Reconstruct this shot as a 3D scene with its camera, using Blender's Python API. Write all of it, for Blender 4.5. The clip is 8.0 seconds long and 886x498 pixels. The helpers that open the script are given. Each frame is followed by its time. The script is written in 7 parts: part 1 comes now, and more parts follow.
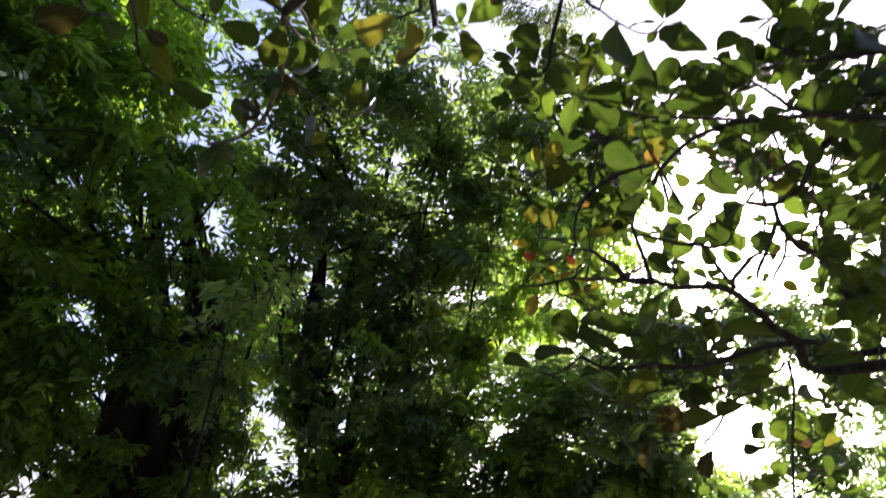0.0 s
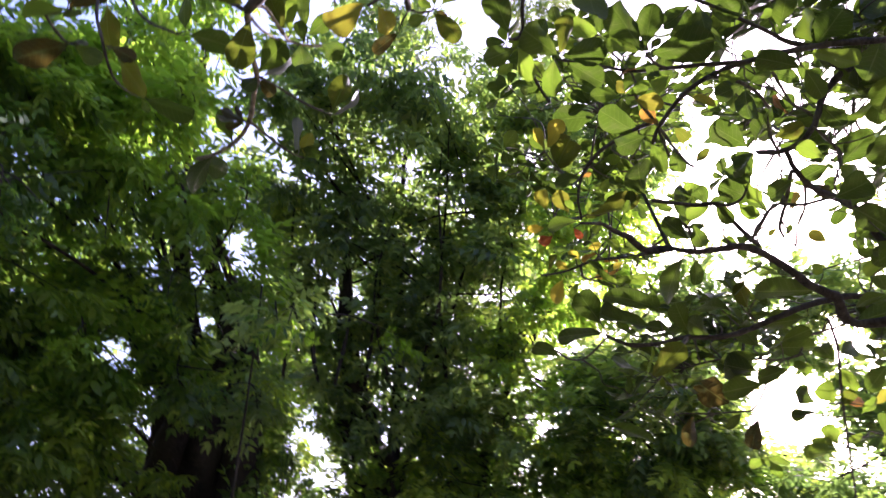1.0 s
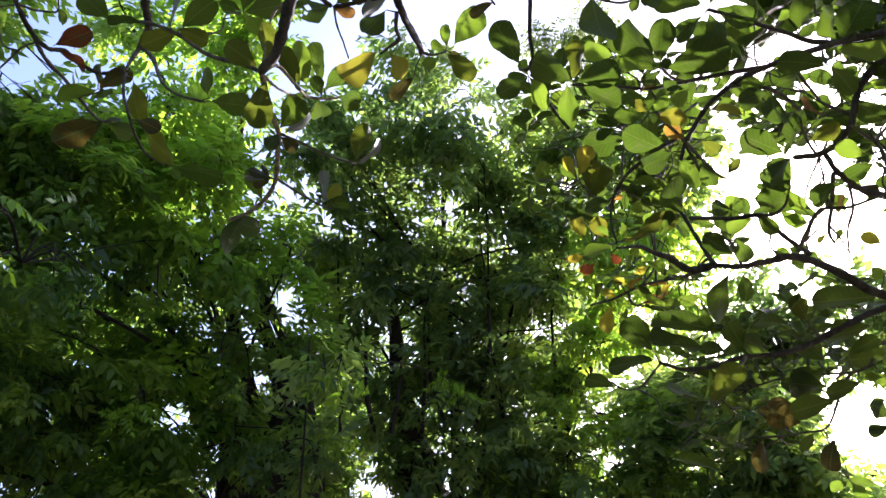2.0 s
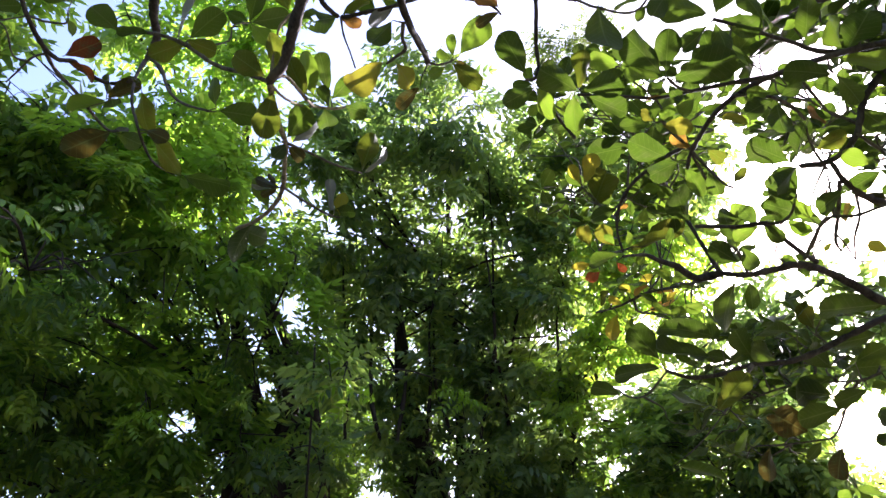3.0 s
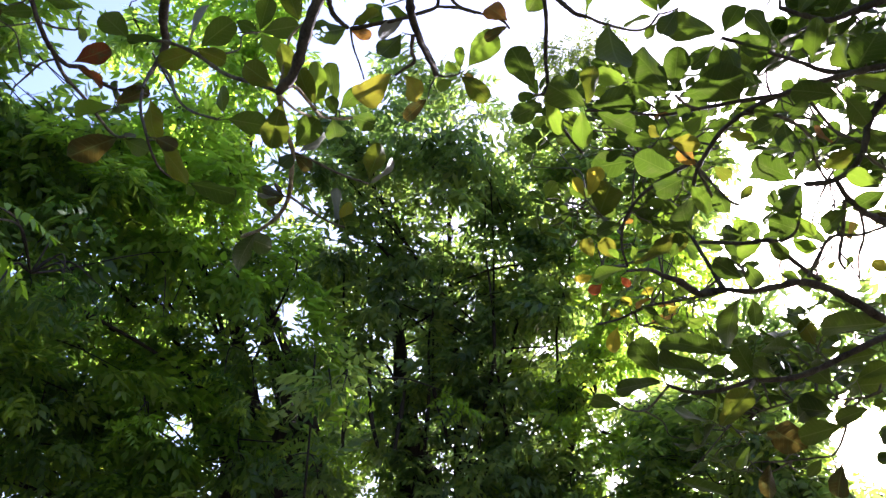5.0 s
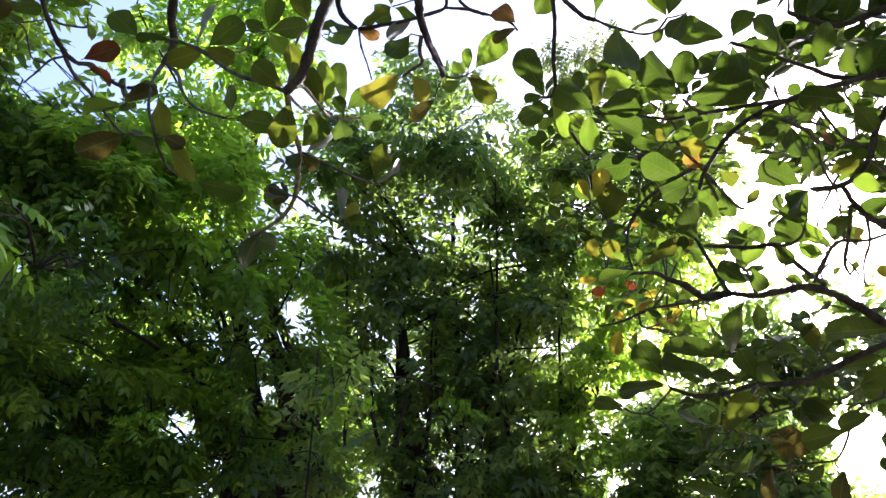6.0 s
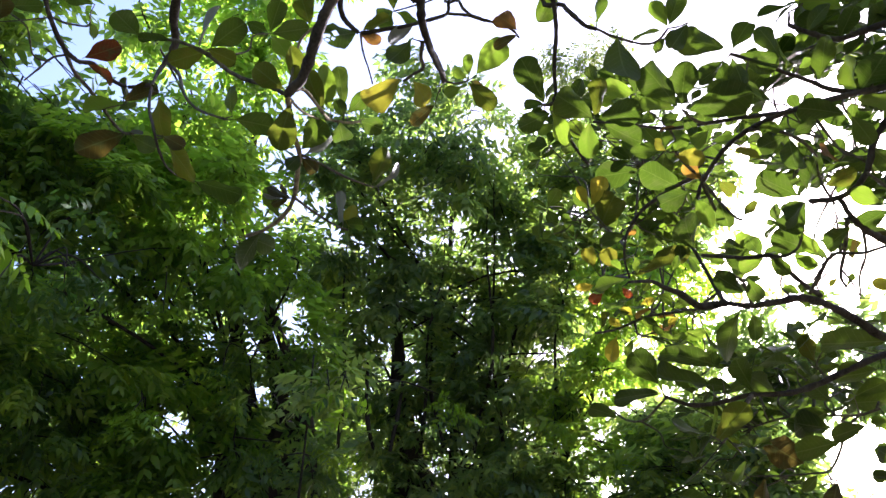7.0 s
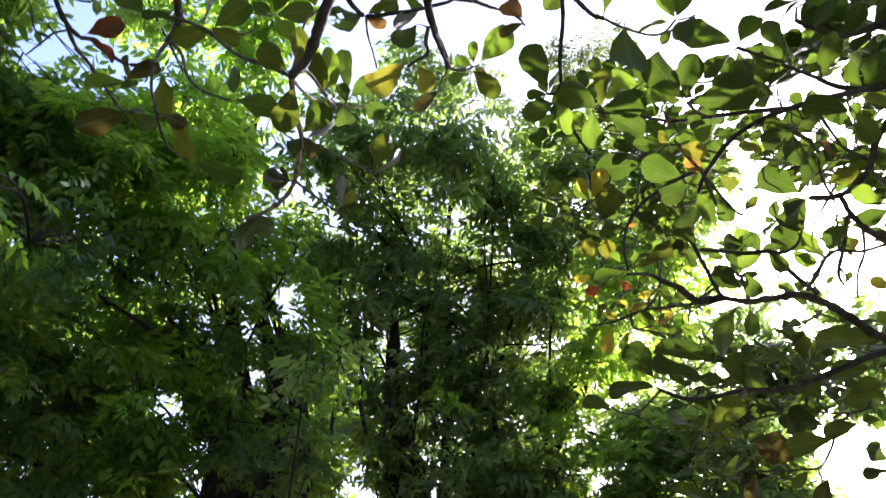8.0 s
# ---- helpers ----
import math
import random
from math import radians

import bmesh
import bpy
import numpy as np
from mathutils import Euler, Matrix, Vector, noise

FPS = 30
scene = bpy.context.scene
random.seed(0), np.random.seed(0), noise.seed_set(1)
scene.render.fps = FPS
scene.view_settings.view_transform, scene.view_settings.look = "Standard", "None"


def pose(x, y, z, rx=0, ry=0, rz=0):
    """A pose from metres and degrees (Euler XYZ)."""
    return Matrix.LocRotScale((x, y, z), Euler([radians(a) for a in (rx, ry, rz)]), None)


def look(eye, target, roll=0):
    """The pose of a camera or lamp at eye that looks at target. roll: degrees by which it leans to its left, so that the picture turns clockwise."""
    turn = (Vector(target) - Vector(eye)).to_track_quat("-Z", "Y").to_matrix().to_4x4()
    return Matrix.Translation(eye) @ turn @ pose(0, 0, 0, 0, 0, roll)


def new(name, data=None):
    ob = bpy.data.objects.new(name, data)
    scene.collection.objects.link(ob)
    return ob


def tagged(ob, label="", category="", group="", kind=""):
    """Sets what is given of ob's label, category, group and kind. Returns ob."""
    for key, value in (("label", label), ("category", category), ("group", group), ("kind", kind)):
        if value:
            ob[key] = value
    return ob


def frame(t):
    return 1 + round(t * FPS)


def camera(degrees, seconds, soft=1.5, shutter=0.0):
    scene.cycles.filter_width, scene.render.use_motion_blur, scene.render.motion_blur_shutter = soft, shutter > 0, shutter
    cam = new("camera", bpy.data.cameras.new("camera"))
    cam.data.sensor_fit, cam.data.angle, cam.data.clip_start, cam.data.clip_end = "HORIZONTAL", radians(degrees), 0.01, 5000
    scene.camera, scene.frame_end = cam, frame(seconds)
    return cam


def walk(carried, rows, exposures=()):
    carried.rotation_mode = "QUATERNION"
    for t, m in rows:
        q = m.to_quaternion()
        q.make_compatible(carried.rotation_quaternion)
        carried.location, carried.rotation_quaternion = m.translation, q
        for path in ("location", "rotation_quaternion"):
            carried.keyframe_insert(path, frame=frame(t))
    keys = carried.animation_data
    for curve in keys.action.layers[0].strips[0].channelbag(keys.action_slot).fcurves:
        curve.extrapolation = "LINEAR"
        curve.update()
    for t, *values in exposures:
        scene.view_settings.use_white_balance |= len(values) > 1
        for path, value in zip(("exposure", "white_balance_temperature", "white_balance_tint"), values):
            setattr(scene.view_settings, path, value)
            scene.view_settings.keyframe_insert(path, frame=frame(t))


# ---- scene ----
cam = camera(65.9, 8.0, soft=1.45, shutter=0.8)
PATH = [
    (0, (0.227, -0.316, 1.448), (0.081, 1.427, 2.418), 8.7),
    (0.5, (0.268, -0.197, 1.406), (0.083, 1.56, 2.343), 7.7),
    (1, (0.393, -0.163, 1.429), (0.139, 1.56, 2.412), 4.0),
    (1.5, (0.459, -0.136, 1.438), (0.122, 1.549, 2.461), 2.6),
    (2, (0.472, -0.112, 1.443), (0.078, 1.525, 2.523), 1.5),
    (3.5, (0.459, -0.141, 1.456), (0.053, 1.483, 2.551), 1.7),
    (4, (0.452, -0.151, 1.465), (0.054, 1.478, 2.556), 1.3),
    (4.5, (0.445, -0.148, 1.466), (0.049, 1.466, 2.578), 2.0),
    (6, (0.428, -0.161, 1.469), (0.022, 1.453, 2.577), 3.4),
    (6.5, (0.423, -0.168, 1.473), (0.018, 1.442, 2.587), 3.9),
    (7, (0.428, -0.169, 1.473), (0.03, 1.442, 2.59), 4.3),
    (7.5, (0.42, -0.174, 1.474), (0.027, 1.437, 2.593), 4.7),
    (8, (0.414, -0.162, 1.462), (0.024, 1.466, 2.555), 5.6),
]
EXPOSURES = [(t, stops, 5600, tint) for t, stops, tint in ((0, 1.66, 33), (0.5, 2.14, 40), (1, 2.52, 46), (1.5, 2.27, 34), (2, 2.36, 30), (3.5, 2.58, 31), (8, 2.52, 30))]
walk(cam, [(t, look(eye, target, roll)) for t, eye, target, roll in PATH], EXPOSURES)

# ---- world, sun ----
SUN_UP, SUN_TURN = 25.0, 26.6          # elevation, and degrees to the right of +y
world = bpy.data.worlds.new("sky")
scene.world = world
world.use_nodes = True
wn = world.node_tree
sky = wn.nodes.new("ShaderNodeTexSky")
sky.sky_type = "NISHITA"
sky.sun_disc = False
sky.sun_elevation, sky.sun_rotation = radians(SUN_UP), radians(SUN_TURN)
sky.air_density, sky.dust_density, sky.ozone_density = 1.0, 4.0, 1.0
wn.nodes["Background"].inputs["Strength"].default_value = 0.1
wn.links.new(sky.outputs["Color"], wn.nodes["Background"].inputs["Color"])
sun = new("sun", bpy.data.lights.new("sun", "SUN"))
sun.data.energy, sun.data.angle, sun.data.color = 5.0, radians(0.55), (1.0, 0.95, 0.88)
way = Vector((math.sin(radians(SUN_TURN)) * math.cos(radians(SUN_UP)), math.cos(radians(SUN_TURN)) * math.cos(radians(SUN_UP)), math.sin(radians(SUN_UP))))
sun.matrix_world = look(way * 40, (0, 0, 0))

# ---- materials ----


def node_material(name):
    mat = bpy.data.materials.new(name)
    mat.use_nodes = True
    tree = mat.node_tree
    tree.nodes.clear()
    return mat, tree, tree.nodes.new("ShaderNodeOutputMaterial")


def ramp_between(tree, fac, *colours):
    """A colour ramp with even stops."""
    ramp = tree.nodes.new("ShaderNodeValToRGB")
    el = ramp.color_ramp.elements
    for i, c in enumerate(colours):
        e = el[i] if i < 2 else el.new(1.0)
        e.position = i / (len(colours) - 1)
        e.color = (*c, 1)
    tree.links.new(fac, ramp.inputs["Fac"])
    return ramp.outputs["Color"]


def math_node(tree, op, a, b=None):
    n = tree.nodes.new("ShaderNodeMath")
    n.operation = op
    for i, v in enumerate((a, b)):
        if v is None:
            continue
        if isinstance(v, (int, float)):
            n.inputs[i].default_value = v
        else:
            tree.links.new(v, n.inputs[i])
    return n.outputs[0]


def mixed(tree, fac, a, b, mode="MIX"):
    n = tree.nodes.new("ShaderNodeMix")
    n.data_type, n.blend_type = "RGBA", mode
    for socket, v in ((n.inputs["Factor"], fac), (n.inputs["A"], a), (n.inputs["B"], b)):
        if isinstance(v, (int, float)):
            socket.default_value = v
        elif isinstance(v, tuple):
            socket.default_value = (*v, 1)
        else:
            tree.links.new(v, socket)
    return n.outputs["Result"]


def leaf_material(name, colours, spots, through_colour, rough=0.42, share=0.5, veins=True, island=False, amount=0.35):
    """Thin leaf: gloss and diffuse on the face, light let through the blade."""
    mat, tree, out = node_material(name)
    n, links = tree.nodes, tree.links
    if island:
        rnd = n.new("ShaderNodeNewGeometry").outputs["Random Per Island"]
        if not veins:       # age of the spray, and a little by leaflet
            age = n.new("ShaderNodeAttribute")
            age.attribute_name = "age"
            rnd = math_node(tree, "ADD", math_node(tree, "MULTIPLY", age.outputs["Fac"], 0.62), math_node(tree, "MULTIPLY", rnd, 0.4))
    else:
        rnd = n.new("ShaderNodeObjectInfo").outputs["Random"]
    base = ramp_between(tree, rnd, *colours)
    coords = n.new("ShaderNodeTexCoord")
    fine = n.new("ShaderNodeTexNoise")
    fine.inputs["Scale"].default_value = 3.5 if not island else 9.0
    fine.inputs["Detail"].default_value = 4.0
    if not island:
        shift = n.new("ShaderNodeVectorMath")
        shift.operation = "ADD"
        many = n.new("ShaderNodeVectorMath")
        many.operation = "SCALE"
        many.inputs[0].default_value = (17.0, 9.0, 5.0)
        links.new(rnd, many.inputs["Scale"])
        links.new(coords.outputs["UV"], shift.inputs[0])
        links.new(many.outputs[0], shift.inputs[1])
        links.new(shift.outputs[0], fine.inputs["Vector"])
    else:
        links.new(coords.outputs["Object"], fine.inputs["Vector"])
    patch = math_node(tree, "MULTIPLY", math_node(tree, "SMOOTH_MIN", math_node(tree, "MAXIMUM", math_node(tree, "MULTIPLY", math_node(tree, "SUBTRACT", fine.outputs["Fac"], 0.5), 6.0), 0.0), 1.0), amount)
    colour = mixed(tree, patch, base, spots)
    glow = mixed(tree, patch, mixed(tree, 1.0, base, through_colour, "MULTIPLY"), spots)
    bump_src = fine.outputs["Fac"]
    if veins:
        sep = n.new("ShaderNodeSeparateXYZ")
        links.new(coords.outputs["UV"], sep.inputs[0])
        side = math_node(tree, "ABSOLUTE", math_node(tree, "SUBTRACT", sep.outputs["X"], 0.5))
        mid = math_node(tree, "LESS_THAN", side, 0.022)
        along = math_node(tree, "SUBTRACT", sep.outputs["Y"], math_node(tree, "MULTIPLY", side, 0.42))
        stripe = math_node(tree, "ABSOLUTE", math_node(tree, "SUBTRACT", math_node(tree, "FRACT", math_node(tree, "MULTIPLY", along, 9.0)), 0.5))
        rib = math_node(tree, "MULTIPLY", math_node(tree, "LESS_THAN", stripe, 0.055), 0.45)
        vein = math_node(tree, "MAXIMUM", math_node(tree, "MULTIPLY", mid, 0.8), rib)
        pale = mixed(tree, 0.5, base, (0.32, 0.36, 0.14))
        colour = mixed(tree, math_node(tree, "MULTIPLY", vein, 0.6), colour, pale)
        glow = mixed(tree, math_node(tree, "MULTIPLY", vein, 0.35), glow, (0.05, 0.07, 0.01))
        bump_src = math_node(tree, "ADD", fine.outputs["Fac"], math_node(tree, "MULTIPLY", vein, 0.8))
    bump = n.new("ShaderNodeBump")
    bump.inputs["Strength"].default_value = 0.25
    bump.inputs["Distance"].default_value = 0.004
    links.new(bump_src, bump.inputs["Height"])
    face = n.new("ShaderNodeBsdfPrincipled")
    face.inputs["Roughness"].default_value = rough
    face.inputs["Specular IOR Level"].default_value = 0.1 if veins else 0.42
    links.new(colour, face.inputs["Base Color"])
    links.new(bump.outputs[0], face.inputs["Normal"])
    lit = n.new("ShaderNodeBsdfTranslucent")
    links.new(glow, lit.inputs["Color"])
    mix = n.new("ShaderNodeMixShader")
    mix.inputs[0].default_value = share
    links.new(face.outputs[0], mix.inputs[1])
    links.new(lit.outputs[0], mix.inputs[2])
    links.new(mix.outputs[0], out.inputs["Surface"])
    return mat


def bark_material(name, dark, light, scale):
    mat, tree, out = node_material(name)
    n, links = tree.nodes, tree.links
    coords = n.new("ShaderNodeTexCoord")
    coarse, fine = n.new("ShaderNodeTexNoise"), n.new("ShaderNodeTexNoise")
    stretch = n.new("ShaderNodeMapping")
    stretch.inputs["Scale"].default_value = (1.0, 1.0, 0.3)
    links.new(coords.outputs["Object"], stretch.inputs[0])
    for tex, s in ((coarse, scale), (fine, scale * 7)):
        tex.inputs["Scale"].default_value, tex.inputs["Detail"].default_value = s, 6.0
        links.new(stretch.outputs[0], tex.inputs["Vector"])
    both = math_node(tree, "ADD", math_node(tree, "MULTIPLY", coarse.outputs["Fac"], 0.6), math_node(tree, "MULTIPLY", fine.outputs["Fac"], 0.4))
    spread = math_node(tree, "MULTIPLY", math_node(tree, "SUBTRACT", both, 0.36), 3.6)
    bump = n.new("ShaderNodeBump")
    bump.inputs["Strength"].default_value, bump.inputs["Distance"].default_value = 0.7, 0.006
    links.new(both, bump.inputs["Height"])
    face = n.new("ShaderNodeBsdfPrincipled")
    face.inputs["Roughness"].default_value = 0.9
    face.inputs["Specular IOR Level"].default_value = 0.15
    links.new(ramp_between(tree, spread, dark, light), face.inputs["Base Color"])
    links.new(bump.outputs[0], face.inputs["Normal"])
    links.new(face.outputs[0], out.inputs["Surface"])
    return mat


def ground_material():
    mat, tree, out = node_material("earth_and_grass")
    n, links = tree.nodes, tree.links
    coords = n.new("ShaderNodeTexCoord")
    coarse, fine = n.new("ShaderNodeTexNoise"), n.new("ShaderNodeTexNoise")
    for tex, s in ((coarse, 0.5), (fine, 22.0)):
        tex.inputs["Scale"].default_value, tex.inputs["Detail"].default_value = s, 6.0
        links.new(coords.outputs["Object"], tex.inputs["Vector"])
    green = ramp_between(tree, fine.outputs["Fac"], (0.025, 0.045, 0.012), (0.07, 0.1, 0.03))
    brown = ramp_between(tree, fine.outputs["Fac"], (0.045, 0.036, 0.026), (0.11, 0.09, 0.066))
    spread = math_node(tree, "MULTIPLY", math_node(tree, "SUBTRACT", coarse.outputs["Fac"], 0.36), 6.0)
    bump = n.new("ShaderNodeBump")
    bump.inputs["Distance"].default_value = 0.03
    links.new(fine.outputs["Fac"], bump.inputs["Height"])
    face = n.new("ShaderNodeBsdfPrincipled")
    face.inputs["Roughness"].default_value = 0.95
    clamp = n.new("ShaderNodeClamp")
    links.new(spread, clamp.inputs[0])
    links.new(mixed(tree, clamp.outputs[0], green, brown), face.inputs["Base Color"])
    links.new(bump.outputs[0], face.inputs["Normal"])
    links.new(face.outputs[0], out.inputs["Surface"])
    return mat


LEAF = {
    "green": leaf_material("almond_leaf_green", ((0.037, 0.05, 0.015), (0.047, 0.062, 0.018), (0.061, 0.076, 0.02)), (0.08, 0.09, 0.022), (1.12, 1.45, 0.28), 0.42, 0.5),
    # lime: brighter copy of green for leaves with the sun on them
    "lime": leaf_material("almond_leaf_lit_lime", ((0.104, 0.15, 0.023), (0.14, 0.185, 0.027)), (0.16, 0.18, 0.025), (0.95, 1.1, 0.35)),
    "olive": leaf_material("almond_leaf_ageing", ((0.066, 0.084, 0.013), (0.082, 0.09, 0.014)), (0.11, 0.075, 0.014), (1.2, 1.25, 0.4)),
    "yellow": leaf_material("almond_leaf_yellow", ((0.19, 0.2, 0.02), (0.23, 0.21, 0.022)), (0.19, 0.12, 0.015), (0.9, 0.9, 0.5)),
    "orange": leaf_material("almond_leaf_orange", ((0.16, 0.08, 0.02), (0.19, 0.105, 0.025)), (0.09, 0.05, 0.02), (1.0, 0.9, 0.6), amount=0.7),
    "red": leaf_material("almond_leaf_red", ((0.06, 0.022, 0.012), (0.085, 0.03, 0.014)), (0.045, 0.05, 0.016), (1.1, 0.8, 0.4), 0.6, 0.6, amount=0.75),
    "brown": leaf_material("almond_leaf_brown", ((0.052, 0.043, 0.013), (0.066, 0.05, 0.015)), (0.045, 0.056, 0.014), (0.8, 0.75, 0.35), amount=0.75),
    "pale": leaf_material("almond_leaf_dry", ((0.13, 0.14, 0.1), (0.18, 0.18, 0.14)), (0.1, 0.1, 0.07), (0.8, 0.8, 0.7), 0.5, 0.3),
}
# red, yellow and orange again, with sunlight added into the colour
LEAF["scarlet"] = leaf_material("almond_leaf_red_lit", ((0.24, 0.06, 0.022), (0.3, 0.085, 0.026)), (0.2, 0.1, 0.03), (1.2, 1.0, 0.6), 0.5, 0.6)
LEAF["gold"] = leaf_material("almond_leaf_yellow_lit", ((0.32, 0.29, 0.025), (0.38, 0.31, 0.03)), (0.34, 0.2, 0.025), (1.1, 1.05, 0.6), 0.45, 0.62)
LEAF["amber"] = leaf_material("almond_leaf_orange_lit", ((0.3, 0.17, 0.03), (0.34, 0.2, 0.035)), (0.2, 0.1, 0.03), (1.1, 1.0, 0.6), 0.45, 0.6, amount=0.6)
LEAF["holed"] = LEAF["green"]
CLUSTER_LEAF = {
    "green": leaf_material("almond_whorl_green", ((0.037, 0.05, 0.015), (0.047, 0.062, 0.018), (0.061, 0.076, 0.02)), (0.08, 0.09, 0.022), (1.12, 1.45, 0.28), 0.42, 0.5, True, True),
    "lime": leaf_material("almond_whorl_lime", ((0.104, 0.15, 0.023), (0.14, 0.185, 0.027)), (0.16, 0.18, 0.025), (0.95, 1.1, 0.35), 0.42, 0.5, True, True),
}
FOLIAGE = {
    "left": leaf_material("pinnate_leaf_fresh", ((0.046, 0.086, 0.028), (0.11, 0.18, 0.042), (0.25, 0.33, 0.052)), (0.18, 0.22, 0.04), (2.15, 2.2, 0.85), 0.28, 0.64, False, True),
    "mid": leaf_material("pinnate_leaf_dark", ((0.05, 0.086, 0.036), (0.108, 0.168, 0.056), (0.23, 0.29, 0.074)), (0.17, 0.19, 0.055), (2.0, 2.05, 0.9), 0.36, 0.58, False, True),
    # sunny: sunlight put into the colour, bright yellow-green leaflets
    "sunny": leaf_material("pinnate_leaf_sunlit_tone", ((0.11, 0.2, 0.03), (0.17, 0.27, 0.036), (0.27, 0.33, 0.042)), (0.26, 0.24, 0.03), (2.1, 2.1, 0.8), 0.45, 0.62, False, True),
    "far": leaf_material("far_leaf_pale", ((0.08, 0.13, 0.03), (0.13, 0.18, 0.04), (0.17, 0.19, 0.05)), (0.2, 0.2, 0.06), (1.6, 1.6, 0.9), 0.5, 0.5, False, True),
}
# paler leaf colour that stands for sunlight coming through the crown
FOLIAGE["light"] = leaf_material("pinnate_leaf_lit_tone", ((0.1, 0.18, 0.028), (0.165, 0.27, 0.036), (0.25, 0.34, 0.046)), (0.24, 0.28, 0.035), (1.9, 1.95, 0.7), 0.4, 0.66, False, True)
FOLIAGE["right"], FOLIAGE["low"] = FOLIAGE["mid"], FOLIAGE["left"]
NEAR_LEAF = leaf_material("pinnate_leaf_near", ((0.035, 0.08, 0.015), (0.055, 0.11, 0.018), (0.1, 0.17, 0.024)), (0.12, 0.15, 0.03), (2.0, 2.1, 0.8), 0.42, 0.5, False, True)
BARK = bark_material("almond_bark", (0.018, 0.014, 0.011), (0.085, 0.068, 0.05), 14.0)
TWIG = bark_material("almond_twig_bark", (0.032, 0.026, 0.018), (0.15, 0.125, 0.085), 30.0)
# paler bark for the fork, in place of sun falling on it
PALE = bark_material("almond_sunlit_bark", (0.07, 0.052, 0.03), (0.34, 0.28, 0.17), 22.0)
STEM = bark_material("dark_stem_bark", (0.013, 0.010, 0.007), (0.05, 0.039, 0.028), 6.0)

# ---- ground ----


def build_ground():
    bm = bmesh.new()
    n, far = 60, 1500.0
    steps = [math.copysign(abs(i / (n / 2)) ** 3 * far, i) for i in range(-n // 2, n // 2 + 1)]
    grid = [[bm.verts.new((x, y + 4, 0.06 * noise.noise((x * 0.3, y * 0.3, 0)) if abs(x) + abs(y) < 60 else 0)) for x in steps] for y in steps]
    for j in range(n):
        for i in range(n):
            bm.faces.new((grid[j][i], grid[j][i + 1], grid[j + 1][i + 1], grid[j + 1][i]))
    me = bpy.data.meshes.new("ground")
    bm.to_mesh(me)
    bm.free()
    me.materials.append(ground_material())
    tagged(new("ground", me), "dark earth with patches of short grass", "ground", kind="structure")


build_ground()

# ---- shared builders ----


def mesh_from(name, verts, faces, material, smooth=True, uv=None):
    """A mesh from numpy arrays; faces are all triangles or all quads."""
    me = bpy.data.meshes.new(name)
    k = faces.shape[1]
    me.vertices.add(len(verts))
    me.vertices.foreach_set("co", np.ascontiguousarray(verts, dtype=np.float32).ravel())
    me.loops.add(len(faces) * k)
    me.loops.foreach_set("vertex_index", np.ascontiguousarray(faces, dtype=np.int32).ravel())
    me.polygons.add(len(faces))
    me.polygons.foreach_set("loop_start", np.arange(0, len(faces) * k, k, dtype=np.int32))
    if smooth:
        me.polygons.foreach_set("use_smooth", np.ones(len(faces), dtype=bool))
    if uv is not None:
        layer = me.uv_layers.new(name="UVMap")
        layer.data.foreach_set("uv", np.ascontiguousarray(uv[faces.ravel()], dtype=np.float32).ravel())
    me.materials.append(material)
    me.update(calc_edges=True)
    return me


def spline(points, steps):
    """Catmull-Rom through points with radii, rows of x, y, z, r."""
    p = np.array(points, dtype=float)
    p = np.vstack([2 * p[0] - p[1], p, 2 * p[-1] - p[-2]])
    rows = []
    for i in range(1, len(p) - 2):
        for s in range(steps):
            t = s / steps
            rows.append(0.5 * (2 * p[i] + (p[i + 1] - p[i - 1]) * t + (2 * p[i - 1] - 5 * p[i] + 4 * p[i + 1] - p[i + 2]) * t * t
                               + (3 * p[i] - p[i - 1] - 3 * p[i + 1] + p[i + 2]) * t ** 3))
    rows.append(p[-2])
    rows = np.array(rows)
    rows[:, 3] = np.maximum(rows[:, 3], 0.0012)
    return rows


def tube(rows, sides=8, rough=0.0, seed=0):
    """Vertices and quads of a tapering, slightly knotty tube along rows."""
    rng = np.random.default_rng(seed)
    c, r = rows[:, :3], rows[:, 3].copy()
    if rough:
        r *= 1 + rough * rng.uniform(-1, 1, len(r))
        knots = rng.random(len(r)) < 0.12
        r[knots] *= 1.22
        c = c + rng.normal(0, 1, c.shape) * (rows[:, 3:4] * rough * 0.6)
    d = np.gradient(c, axis=0)
    d /= np.linalg.norm(d, axis=1)[:, None] + 1e-9
    ref = np.where(np.abs(d[:, 2:3]) > 0.9, np.array([[1.0, 0, 0]]), np.array([[0, 0, 1.0]]))
    if np.abs(d[:, 2]).max() > 0.75:
        ref = np.tile([[0.9, 0.43, 0.0]], (len(d), 1))
    u = np.cross(d, ref)
    u /= np.linalg.norm(u, axis=1)[:, None] + 1e-9
    v = np.cross(d, u)
    a = np.arange(sides) * 2 * np.pi / sides
    ring = c[:, None] + r[:, None, None] * (np.cos(a)[None, :, None] * u[:, None] + np.sin(a)[None, :, None] * v[:, None])
    verts = ring.reshape(-1, 3)
    i, j = np.meshgrid(np.arange(len(c) - 1), np.arange(sides), indexing="ij")
    j2 = (j + 1) % sides
    faces = np.stack([i * sides + j, i * sides + j2, (i + 1) * sides + j2, (i + 1) * sides + j], -1).reshape(-1, 4)
    tip = len(verts)
    verts = np.vstack([verts, c[-1:] + d[-1:] * r[-1]])
    last = (len(c) - 1) * sides
    cap = np.stack([last + np.arange(sides), last + (np.arange(sides) + 1) % sides, np.full(sides, tip), np.full(sides, tip)], -1)
    return verts, faces, cap


